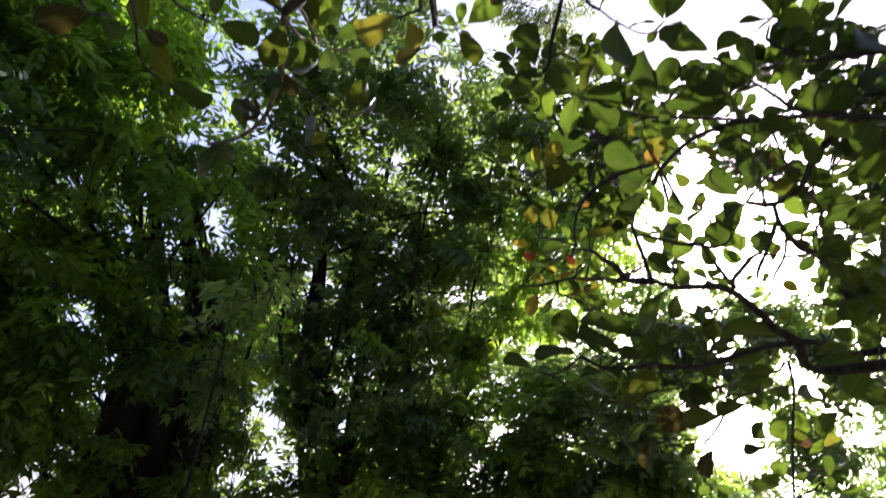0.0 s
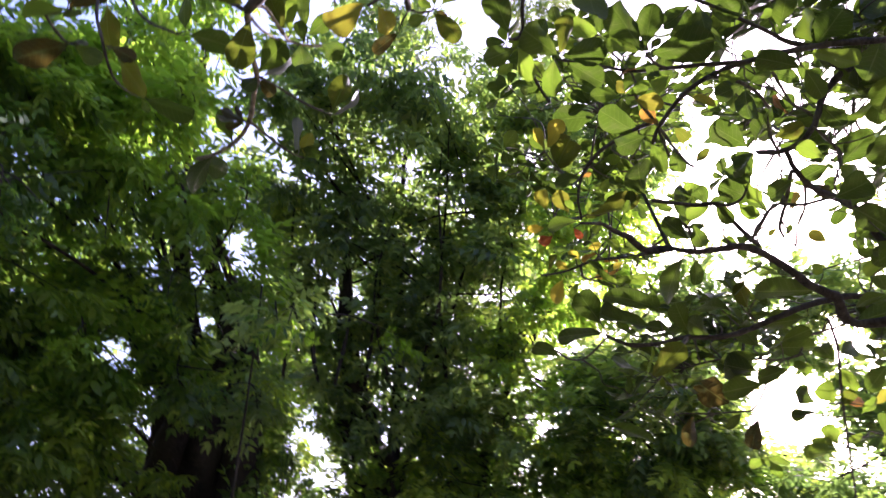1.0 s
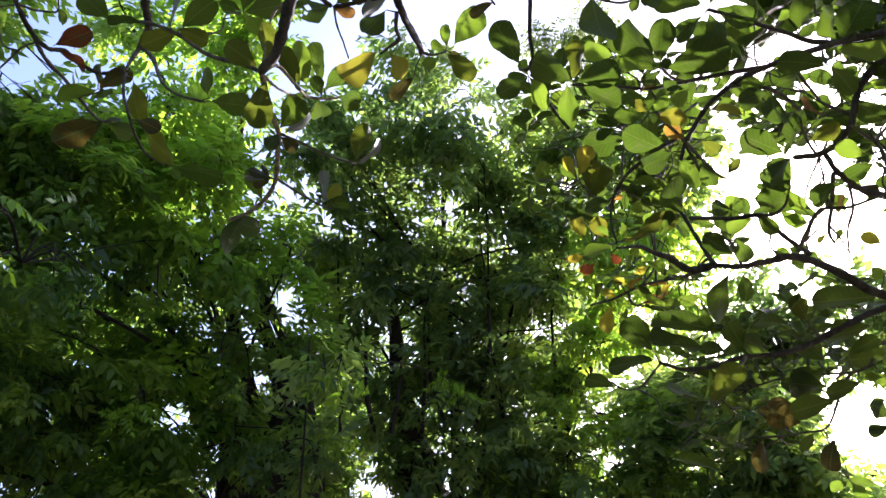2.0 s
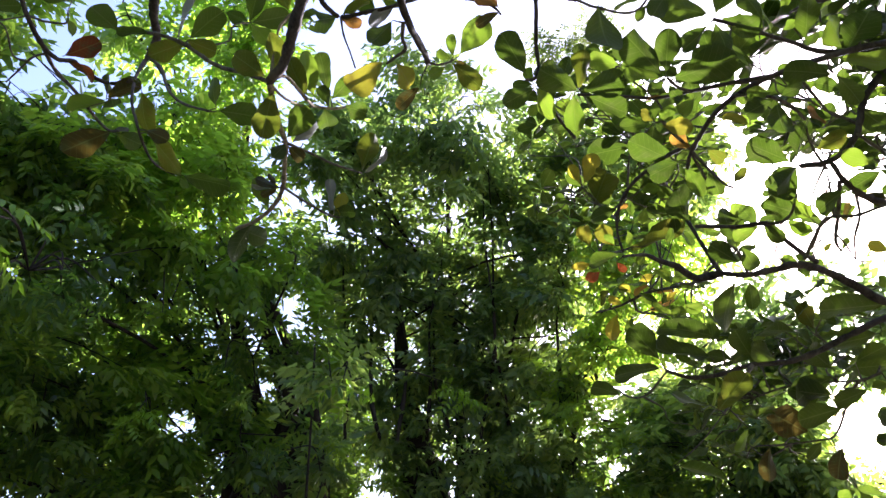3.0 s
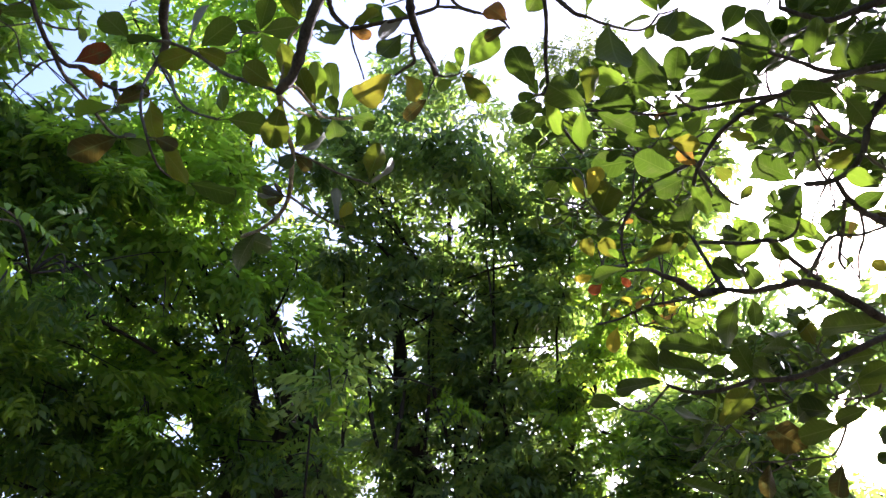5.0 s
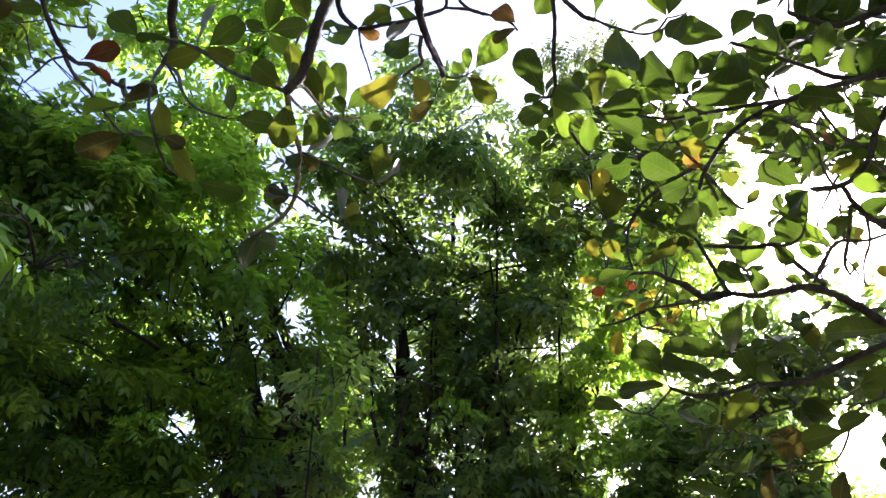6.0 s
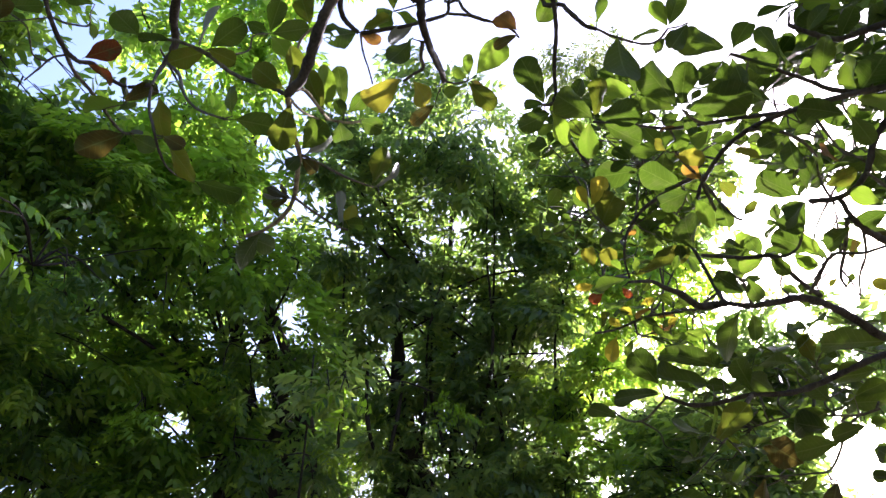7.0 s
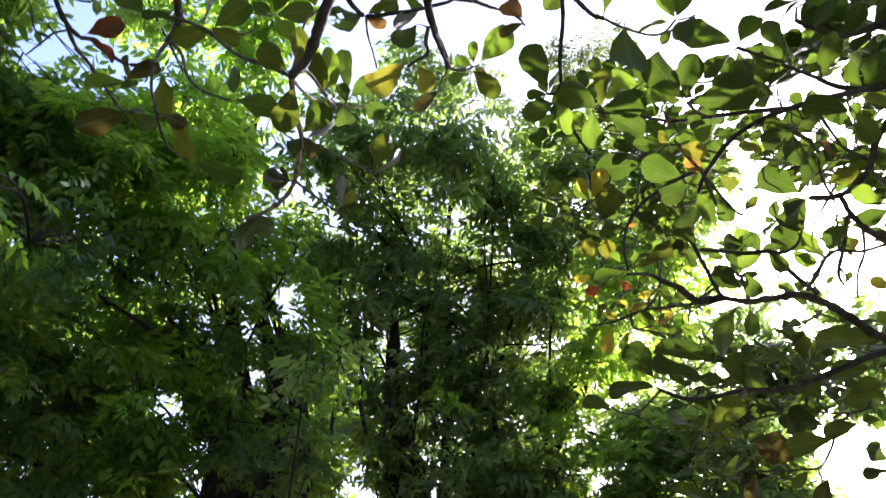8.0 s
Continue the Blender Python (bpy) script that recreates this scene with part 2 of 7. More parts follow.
def tube_mesh(name, rows, material, sides=8, rough=0.12, seed=0):
    verts, faces, cap = tube(rows, sides, rough, seed)
    bm = bmesh.new()
    vs = [bm.verts.new(v) for v in verts]
    for f in faces:
        bm.faces.new([vs[k] for k in f])
    for f in cap:
        bm.faces.new([vs[f[0]], vs[f[1]], vs[f[2]]])
    for f in bm.faces:
        f.smooth = True
    me = bpy.data.meshes.new(name)
    bm.to_mesh(me)
    bm.free()
    me.materials.append(material)
    return me


def child(name, me, parent, label=""):
    ob = new(name, me)
    ob.parent = parent
    return tagged(ob, label)


def thing(name, label, category, group=""):
    return tagged(new(name), label, category, group)


# ---- the almond tree overhead ----
almond = thing("almond_tree", "broad-leaved almond tree with green, yellow and reddish leaves overhead", "tree")
BOUGHS = []          # limb objects with the samples along them


def limb(kind, *points, bark=None):
    rows = spline(points, 5)
    thick = kind in ("trunk", "limb")
    me = tube_mesh(kind, rows, bark or (BARK if thick or kind == "branch" else TWIG), 12 if thick else 8, 0.1, len(BOUGHS))
    ob = child(kind, me, almond)
    BOUGHS.append((ob, rows))


def blade(seed, long=12, wide=6, holes=False):
    """An obovate leaf of length 1 along y, with a short stalk, folded at the midrib, curled and wavy."""
    rng = random.Random(seed)
    bend, fold, wave, twist = rng.uniform(-0.3, 0.32), rng.uniform(0.08, 0.42), rng.uniform(0.02, 0.05), rng.uniform(-0.3, 0.3)
    curl, tip = rng.uniform(-1.0, 1.0), rng.uniform(-0.3, 0.3)
    phase, lean = rng.uniform(0, 6), rng.uniform(-0.05, 0.05)
    fat, peak = rng.uniform(0.27, 0.31), rng.uniform(0.60, 0.66)
    verts, uv = [], []
    if holes:
        long, wide = 26, 18
    for j in range(long + 1):
        t = math.sin(0.5 * math.pi * j / long) ** 1.15
        s = 0.07 + 0.93 * t
        if t < peak:
            w = fat * (0.045 + 0.955 * math.sin(0.5 * math.pi * t / peak) ** 1.15)
        else:
            w = fat * max(0.0, 1 - ((t - peak) / (1 - peak)) ** 2.3) ** 0.5
        w = max(w, 0.012)
        for i in range(wide + 1):
            q = 2 * i / wide - 1
            edge = wave * abs(q) ** 2 * math.sin(phase + 9 * s + 2 * q)
            x = q * w * (1 + (0.06 * math.sin(phase + 11 * s + (2 if q > 0 else 0)) + 0.03 * math.sin(phase * 3 + 23 * s)) * abs(q)) + lean * s * s
            z = bend * s * s + fold * abs(q) * w + curl * (q * w) ** 2 + tip * max(0.0, s - 0.6) ** 2 * 2.5 + edge
            a = twist * s
            verts.append((x * math.cos(a) - z * math.sin(a) * 0.5, s, z * math.cos(a) + x * math.sin(a)))
            uv.append((0.5 + 0.5 * q * w / fat, t))
    faces = []
    spots = [(rng.uniform(0.2, 0.8), rng.uniform(0.4, 0.85), rng.uniform(0.045, 0.075)) for _ in range(7)] if holes else []
    for j in range(long):
        for i in range(wide):
            u, v = (i + 0.5) / wide, (j + 0.5) / long
            if any((u - a) ** 2 + ((v - b) * 1.6) ** 2 < (c * 1.5) ** 2 for a, b, c in spots):
                continue
            k = j * (wide + 1) + i
            faces.append((k, k + 1, k + wide + 2, k + wide + 1))
    # stalk
    k0 = len(verts)
    for y, r, z in ((0.0, 0.011, 0.0), (0.05, 0.009, 0.0), (0.10, 0.008, bend * 0.01)):
        for a in range(4):
            verts.append((r * math.cos(a * math.pi / 2), y, z + r * math.sin(a * math.pi / 2)))
            uv.append((0.5, 0.0))
    for s in range(2):
        for a in range(4):
            b = (a + 1) % 4
            faces.append((k0 + 4 * s + a, k0 + 4 * s + b, k0 + 4 * s + 4 + b, k0 + 4 * s + 4 + a))
    return np.array(verts), np.array(faces), np.array(uv)


BLADES = {}
BLADE_SHAPES = [blade(11 + s) for s in range(11)]
leaf_dice = random.Random(8)
stalk_dice = random.Random(9)
LEAF_LABEL = {"scarlet": "red leaf brightened as if sunlit", "gold": "yellow leaf brightened as if sunlit", "amber": "orange leaf brightened as if sunlit", "green": "", "lime": "yellow-green leaf coloured as sunlit", "olive": "ageing olive leaf", "yellow": "yellow leaf", "orange": "orange leaf",
              "red": "reddish leaf", "brown": "brownish leaf", "pale": "dry greyish leaf", "holed": "green leaf eaten full of holes"}


def leaf(tone, x, y, z, rx, ry, rz, length):
    """One large leaf on the nearest limb, with a thin stalk where it stands off."""
    k = leaf_dice.randrange(len(BLADE_SHAPES))
    key = (tone, k)
    if key not in BLADES:
        verts, faces, uv = blade(50, holes=True) if tone == "holed" else BLADE_SHAPES[k]
        BLADES[key] = mesh_from("leaf", verts, faces, LEAF[tone], True, uv)
    at = np.array((x, y, z))
    best = min(BOUGHS, key=lambda lr: np.min(np.sum((lr[1][:, :3] - at) ** 2, axis=1)))
    near = best[1][np.argmin(np.sum((best[1][:, :3] - at) ** 2, axis=1))]
    gap_wide = float(np.linalg.norm(near[:3] - at))
    ob = child("leaf", BLADES[key], best[0], LEAF_LABEL[tone])
    ob.matrix_basis = pose(x, y, z, rx, ry, rz) @ Matrix.Scale(length, 4)
    if gap_wide > 0.02 + near[3]:
        mid = (near[:3] + at) / 2 + np.array([stalk_dice.uniform(-1, 1), stalk_dice.uniform(-1, 1), -0.6]) * gap_wide * 0.1
        rows = spline([(*near[:3], 0.0035), (*mid, 0.003), (*at, 0.0022)], 3)
        child("stalk", tube_mesh("stalk", rows, TWIG, 5, 0.05, 3), best[0])


limb("trunk", (4.700, 1.200, -0.150, 0.2400), (4.650, 1.250, 0.500, 0.1900), (4.500, 1.300, 1.600, 0.1650), (4.420, 1.380, 2.600, 0.1500), (4.300, 1.400, 3.600, 0.1300), (4.100, 1.420, 4.400, 0.1100))
limb("limb", (4.200, 1.420, 4.100, 0.1000), (3.500, 1.300, 5.000, 0.0850), (2.300, 1.050, 5.500, 0.0700), (1.200, 0.850, 5.450, 0.0600), (0.450, 0.750, 5.150, 0.0500), (-0.600, 0.750, 4.850, 0.0350), (-1.400, 0.800, 4.750, 0.0280))
limb("limb", (4.400, 1.400, 2.600, 0.1000), (3.600, 2.600, 3.200, 0.0750), (2.459, 3.823, 3.195, 0.0302), (2.165, 3.681, 3.293, 0.0272), (2.010, 3.610, 3.334, 0.0249), (1.866, 3.518, 3.394, 0.0227), (1.740, 3.429, 3.426, 0.0206), (1.559, 3.269, 3.398, 0.0181), (1.416, 3.219, 3.355, 0.0162), (1.275, 3.167, 3.307, 0.0143), (1.144, 3.180, 3.339, 0.0129))
limb("limb", (4.200, 1.400, 3.900, 0.0900), (3.000, 1.900, 3.900, 0.0450), (2.046, 1.939, 3.591, 0.0143), (1.780, 1.886, 3.518, 0.0129), (1.564, 1.880, 3.501, 0.0120), (1.396, 1.901, 3.491, 0.0112), (1.250, 1.957, 3.498, 0.0107), (1.154, 2.041, 3.521, 0.0103), (1.069, 2.134, 3.524, 0.0100), (1.005, 2.240, 3.499, 0.0096), (0.953, 2.301, 3.438, 0.0090), (0.936, 2.339, 3.394, 0.0085))
limb("limb", (4.100, 1.420, 4.300, 0.0800), (2.800, 1.800, 4.600, 0.0500), (2.064, 1.842, 3.968, 0.0179), (1.823, 1.819, 3.850, 0.0155), (1.633, 1.834, 3.801, 0.0136), (1.567, 1.865, 3.807, 0.0123), (1.494, 1.897, 3.814, 0.0109), (1.409, 1.893, 3.854, 0.0095), (1.320, 1.873, 3.906, 0.0082))
limb("limb", (4.400, 1.400, 3.100, 0.0800), (3.300, 2.400, 3.700, 0.0550), (2.195, 2.416, 3.960, 0.0184), (1.885, 2.398, 3.864, 0.0168), (1.771, 2.414, 3.755, 0.0156), (1.728, 2.433, 3.676, 0.0148), (1.694, 2.457, 3.584, 0.0139), (1.644, 2.522, 3.530, 0.0132), (1.559, 2.572, 3.513, 0.0126), (1.473, 2.592, 3.532, 0.0119))
limb("branch", (2.243, 3.154, 3.287, 0.0208), (2.019, 2.937, 3.425, 0.0183), (1.801, 2.784, 3.429, 0.0159), (1.710, 2.701, 3.424, 0.0141), (1.639, 2.637, 3.467, 0.0125), (1.603, 2.581, 3.493, 0.0109), (1.581, 2.561, 3.516, 0.0095))
limb("twig", (1.700, 2.703, 3.426, 0.0073), (1.722, 2.801, 3.359, 0.0064), (1.709, 2.906, 3.301, 0.0054), (1.738, 3.042, 3.255, 0.0045))
limb("twig", (1.658, 2.848, 3.428, 0.0057), (1.597, 2.943, 3.414, 0.0048), (1.539, 3.022, 3.420, 0.0039))
limb("twig", (1.657, 2.950, 3.365, 0.0057), (1.707, 3.010, 3.334, 0.0048), (1.734, 3.037, 3.268, 0.0039))
limb("twig", (1.559, 2.572, 3.513, 0.0065), (1.532, 2.546, 3.562, 0.0058), (1.513, 2.510, 3.618, 0.0050), (1.506, 2.478, 3.660, 0.0042))
limb("twig", (1.706, 2.455, 3.613, 0.0066), (1.630, 2.426, 3.658, 0.0057), (1.553, 2.379, 3.673, 0.0047), (1.501, 2.328, 3.677, 0.0038))
limb("branch", (3.300, 2.900, 3.300, 0.0600), (2.829, 4.217, 3.508, 0.0254), (2.499, 4.137, 3.522, 0.0232), (2.172, 4.088, 3.429, 0.0211), (1.939, 4.104, 3.333, 0.0194), (1.757, 4.089, 3.244, 0.0179), (1.579, 4.054, 3.184, 0.0163), (1.376, 4.003, 3.162, 0.0148), (1.168, 3.963, 3.094, 0.0134), (0.997, 3.895, 3.061, 0.0120), (0.866, 3.891, 3.113, 0.0109))
limb("branch", (0.450, 0.750, 5.150, 0.0500), (0.050, 0.950, 4.750, 0.0400), (-0.364, 1.298, 3.969, 0.0252), (-0.492, 1.393, 3.803, 0.0237), (-0.536, 1.431, 3.720, 0.0224), (-0.583, 1.490, 3.629, 0.0212), (-0.631, 1.551, 3.557, 0.0202), (-0.698, 1.583, 3.495, 0.0192))
limb("branch", (-0.697, 1.580, 3.498, 0.0120), (-0.721, 1.658, 3.488, 0.0117), (-0.758, 1.791, 3.491, 0.0115), (-0.801, 1.961, 3.525, 0.0115), (-0.835, 2.037, 3.502, 0.0110), (-0.919, 2.210, 3.499, 0.0109), (-0.987, 2.310, 3.503, 0.0106), (-1.058, 2.364, 3.472, 0.0101), (-1.160, 2.401, 3.437, 0.0096), (-1.236, 2.383, 3.396, 0.0089), bark=PALE)
limb("twig", (-0.801, 1.963, 3.523, 0.0069), (-0.742, 2.053, 3.540, 0.0060), (-0.643, 2.172, 3.541, 0.0051), (-0.562, 2.307, 3.586, 0.0042))
limb("twig", (-0.925, 2.217, 3.487, 0.0073), (-0.882, 2.364, 3.507, 0.0065), (-0.800, 2.480, 3.496, 0.0055), (-0.759, 2.550, 3.516, 0.0045))
limb("twig", (-0.697, 1.580, 3.498, 0.0084), (-0.658, 1.619, 3.556, 0.0079), (-0.640, 1.699, 3.567, 0.0074), (-0.639, 1.819, 3.602, 0.0070), (-0.647, 1.907, 3.662, 0.0066), (-0.585, 1.972, 3.702, 0.0060), (-0.531, 2.016, 3.755, 0.0055), bark=PALE)
limb("twig", (-0.698, 1.611, 3.498, 0.0058), (-0.690, 1.661, 3.502, 0.0055), (-0.674, 1.727, 3.523, 0.0052), (-0.668, 1.820, 3.587, 0.0050), (-0.647, 1.907, 3.662, 0.0048), bark=PALE)
limb("twig", (-0.686, 1.560, 3.521, 0.0053), (-0.671, 1.529, 3.624, 0.0051), (-0.654, 1.502, 3.721, 0.0050), (-0.603, 1.481, 3.759, 0.0047), (-0.581, 1.478, 3.772, 0.0045), bark=PALE)
limb("twig", (-0.700, 1.582, 3.494, 0.0096), (-0.820, 1.581, 3.569, 0.0091), (-0.959, 1.570, 3.636, 0.0085), (-1.098, 1.511, 3.733, 0.0079), (-1.193, 1.471, 3.768, 0.0072), (-1.283, 1.453, 3.786, 0.0064), (-1.385, 1.438, 3.792, 0.0055))
limb("branch", (-0.600, 0.750, 4.850, 0.0300), (-1.363, 1.463, 4.404, 0.0238), (-1.491, 1.631, 4.356, 0.0230), (-1.553, 1.730, 4.318, 0.0219), (-1.590, 1.830, 4.293, 0.0208), (-1.627, 1.871, 4.237, 0.0170), (-1.675, 1.898, 4.180, 0.0120), (-1.563, 1.775, 3.916, 0.0072), (-1.435, 1.681, 3.639, 0.0066), (-1.327, 1.635, 3.454, 0.0060), (-1.323, 1.706, 3.392, 0.0056), (-1.359, 1.833, 3.399, 0.0052), (-1.368, 1.952, 3.437, 0.0048), (-1.380, 2.045, 3.498, 0.0040))
limb("twig", (-1.649, 1.893, 4.204, 0.0099), (-1.560, 1.907, 4.114, 0.0089), (-1.454, 1.877, 3.919, 0.0076), (-1.360, 1.898, 3.821, 0.0067), (-1.166, 1.859, 3.692, 0.0056))
limb("branch", (-1.400, 0.800, 4.750, 0.0250), (-1.707, 1.118, 3.934, 0.0113), (-1.787, 1.266, 3.927, 0.0112), (-1.792, 1.353, 3.869, 0.0109), (-1.812, 1.465, 3.852, 0.0107), (-1.782, 1.537, 3.830, 0.0104), (-1.763, 1.601, 3.878, 0.0102), (-1.715, 1.685, 3.857, 0.0099), (-1.658, 1.745, 3.861, 0.0095), (-1.527, 1.725, 3.834, 0.0089))
limb("twig", (-1.813, 1.469, 3.849, 0.0091), (-1.892, 1.633, 3.889, 0.0086), (-1.907, 1.800, 3.904, 0.0081), (-1.902, 2.023, 3.880, 0.0074), (-1.794, 2.014, 3.825, 0.0064))
limb("twig", (-1.815, 1.496, 3.828, 0.0060), (-1.953, 1.549, 3.891, 0.0054), (-2.061, 1.601, 3.904, 0.0047), (-2.189, 1.654, 3.893, 0.0040))
limb("twig", (-1.785, 1.339, 3.884, 0.0060), (-1.749, 1.380, 3.890, 0.0054), (-1.690, 1.425, 3.914, 0.0048), (-1.672, 1.423, 3.931, 0.0042))
limb("branch", (0.600, 0.800, 5.200, 0.0450), (0.350, 1.050, 4.600, 0.0350), (-0.146, 1.396, 3.909, 0.0192), (-0.151, 1.484, 3.849, 0.0178), (-0.156, 1.554, 3.797, 0.0164), (-0.164, 1.731, 3.852, 0.0157), (-0.169, 1.929, 3.951, 0.0152), (-0.173, 2.040, 3.989, 0.0141))
limb("twig", (-0.184, 1.670, 3.831, 0.0088), (-0.209, 1.748, 3.826, 0.0083), (-0.215, 1.814, 3.837, 0.0077), (-0.271, 1.857, 3.851, 0.0071), (-0.317, 1.869, 3.827, 0.0063))
limb("twig", (-0.173, 2.040, 3.989, 0.0062), (-0.126, 2.057, 3.984, 0.0053), (-0.071, 2.060, 3.993, 0.0045))
limb("branch", (0.450, 0.750, 5.150, 0.0300), (-0.500, 1.369, 4.244, 0.0130), (-0.533, 1.517, 4.020, 0.0120), (-0.539, 1.583, 3.973, 0.0114), (-0.514, 1.629, 3.949, 0.0107), (-0.472, 1.666, 3.938, 0.0101), (-0.379, 1.680, 3.959, 0.0095), (-0.280, 1.692, 3.980, 0.0089), (-0.176, 1.724, 4.046, 0.0084), (-0.111, 1.748, 4.107, 0.0078), (-0.094, 1.707, 4.139, 0.0072), (-0.069, 1.650, 4.304, 0.0067))
limb("twig", (-0.111, 1.748, 4.107, 0.0071), (-0.018, 1.772, 4.106, 0.0063), (0.060, 1.806, 4.093, 0.0055))
limb("twig", (0.700, 0.900, 5.000, 0.0200), (-0.073, 1.669, 4.291, 0.0080), (-0.049, 1.716, 4.141, 0.0074), (-0.017, 1.762, 4.113, 0.0070), (0.031, 1.789, 4.101, 0.0065), (0.071, 1.806, 4.094, 0.0061), (0.130, 1.829, 4.084, 0.0057), (0.178, 1.854, 4.069, 0.0053), (0.203, 1.883, 4.049, 0.0049))
limb("twig", (-0.475, 1.669, 3.934, 0.0048), (-0.463, 1.697, 3.852, 0.0043), (-0.436, 1.727, 3.771, 0.0039), (-0.427, 1.781, 3.729, 0.0036))
limb("branch", (1.200, 0.850, 5.400, 0.0400), (0.850, 1.100, 4.500, 0.0300), (0.376, 1.355, 3.822, 0.0096), (0.381, 1.458, 3.691, 0.0090), (0.383, 1.538, 3.629, 0.0086), (0.369, 1.617, 3.564, 0.0082), (0.364, 1.664, 3.523, 0.0078), (0.366, 1.711, 3.480, 0.0074), (0.359, 1.736, 3.456, 0.0070), (0.384, 1.811, 3.454, 0.0068), (0.397, 1.894, 3.440, 0.0065), (0.430, 1.980, 3.421, 0.0062), (0.473, 2.022, 3.373, 0.0058))
limb("twig", (0.359, 1.737, 3.455, 0.0068), (0.334, 1.743, 3.449, 0.0057), (0.310, 1.740, 3.450, 0.0045))
limb("branch", (1.200, 0.850, 5.400, 0.0400), (0.900, 1.200, 4.400, 0.0300), (0.367, 1.465, 3.808, 0.0105), (0.415, 1.470, 3.682, 0.0095), (0.453, 1.487, 3.631, 0.0088), (0.491, 1.504, 3.592, 0.0082), (0.527, 1.515, 3.582, 0.0076))
limb("twig", (0.527, 1.515, 3.582, 0.0054), (0.593, 1.572, 3.596, 0.0051), (0.697, 1.628, 3.604, 0.0049), (0.753, 1.620, 3.602, 0.0045), (0.797, 1.618, 3.662, 0.0042))
limb("branch", (1.250, 1.957, 3.498, 0.0091), (1.082, 1.955, 3.488, 0.0081), (0.930, 1.947, 3.466, 0.0072), (0.797, 1.929, 3.441, 0.0063), (0.644, 1.884, 3.438, 0.0055), (0.502, 1.836, 3.427, 0.0046))
limb("twig", (0.940, 1.947, 3.464, 0.0068), (0.885, 1.901, 3.452, 0.0060), (0.841, 1.841, 3.451, 0.0052))
limb("branch", (1.600, 1.960, 3.553, 0.0106), (1.429, 1.945, 3.582, 0.0097), (1.340, 1.898, 3.594, 0.0088), (1.252, 1.853, 3.601, 0.0080), (1.145, 1.802, 3.617, 0.0071), (1.038, 1.762, 3.646, 0.0064))
limb("twig", (1.123, 2.057, 3.516, 0.0077), (1.193, 2.049, 3.498, 0.0074), (1.252, 2.051, 3.473, 0.0070), (1.346, 2.139, 3.489, 0.0069), (1.417, 2.240, 3.499, 0.0068))
limb("twig", (1.391, 2.071, 3.544, 0.0063), (1.473, 2.187, 3.532, 0.0058), (1.510, 2.213, 3.482, 0.0051), (1.566, 2.214, 3.451, 0.0044))
limb("branch", (0.951, 2.275, 3.471, 0.0095), (0.876, 2.342, 3.487, 0.0091), (0.782, 2.425, 3.482, 0.0086), (0.709, 2.506, 3.470, 0.0081), (0.656, 2.595, 3.441, 0.0075), (0.633, 2.633, 3.389, 0.0069), (0.625, 2.679, 3.320, 0.0063), (0.642, 2.725, 3.245, 0.0056))
limb("twig", (0.827, 2.063, 3.437, 0.0074), (0.871, 2.164, 3.465, 0.0072), (0.950, 2.283, 3.462, 0.0069), (1.004, 2.292, 3.353, 0.0063), (1.060, 2.291, 3.250, 0.0056), (1.087, 2.296, 3.234, 0.0051))
limb("twig", (0.960, 2.301, 3.437, 0.0063), (1.000, 2.354, 3.356, 0.0058), (1.054, 2.474, 3.347, 0.0055), (1.062, 2.385, 3.293, 0.0048))
limb("branch", (1.144, 3.180, 3.339, 0.0226), (1.035, 3.290, 3.388, 0.0201), (0.941, 3.182, 3.402, 0.0166), (0.847, 3.086, 3.390, 0.0133), (0.769, 2.986, 3.376, 0.0102), (0.644, 2.822, 3.279, 0.0069))
limb("branch", (1.664, 3.329, 3.440, 0.0139), (1.537, 3.148, 3.413, 0.0127), (1.430, 3.037, 3.454, 0.0118), (1.353, 2.935, 3.459, 0.0110), (1.225, 2.876, 3.417, 0.0102), (1.125, 2.887, 3.439, 0.0097), (1.022, 2.895, 3.460, 0.0092))
limb("twig", (1.353, 2.935, 3.459, 0.0094), (1.421, 2.921, 3.448, 0.0084), (1.444, 2.808, 3.420, 0.0071), (1.472, 2.758, 3.481, 0.0061))
limb("twig", (1.275, 3.167, 3.307, 0.0097), (1.230, 3.043, 3.338, 0.0084), (1.213, 3.024, 3.378, 0.0073), (1.164, 3.013, 3.415, 0.0063))
limb("twig", (1.630, 2.648, 3.457, 0.0106), (1.656, 2.863, 3.406, 0.0094), (1.667, 3.006, 3.367, 0.0081), (1.685, 3.030, 3.315, 0.0064))
limb("twig", (1.255, 3.695, 3.626, 0.0097), (1.187, 4.164, 3.850, 0.0103), (1.070, 4.542, 4.034, 0.0107), (0.923, 4.919, 4.215, 0.0110), (0.823, 5.121, 4.277, 0.0109), (0.685, 5.242, 4.278, 0.0106), (0.504, 5.350, 4.299, 0.0103))
limb("twig", (0.823, 5.124, 4.273, 0.0099), (0.839, 5.164, 4.192, 0.0099), (0.882, 5.173, 4.168, 0.0099))
limb("twig", (0.636, 2.724, 3.432, 0.0069), (0.627, 3.274, 3.871, 0.0076), (0.604, 3.732, 4.265, 0.0079), (0.537, 3.766, 4.392, 0.0073), (0.494, 3.731, 4.440, 0.0065))
limb("twig", (0.639, 2.725, 3.245, 0.0062), (0.626, 3.404, 3.673, 0.0066), (0.556, 4.090, 4.090, 0.0066))
limb("twig", (1.376, 4.003, 3.162, 0.0114), (1.209, 3.703, 2.902, 0.0087), (1.065, 3.432, 2.677, 0.0064))
limb("twig", (0.865, 3.895, 3.104, 0.0073), (0.762, 4.324, 3.132, 0.0074), (0.674, 4.706, 3.267, 0.0075), (0.587, 4.875, 3.397, 0.0071))
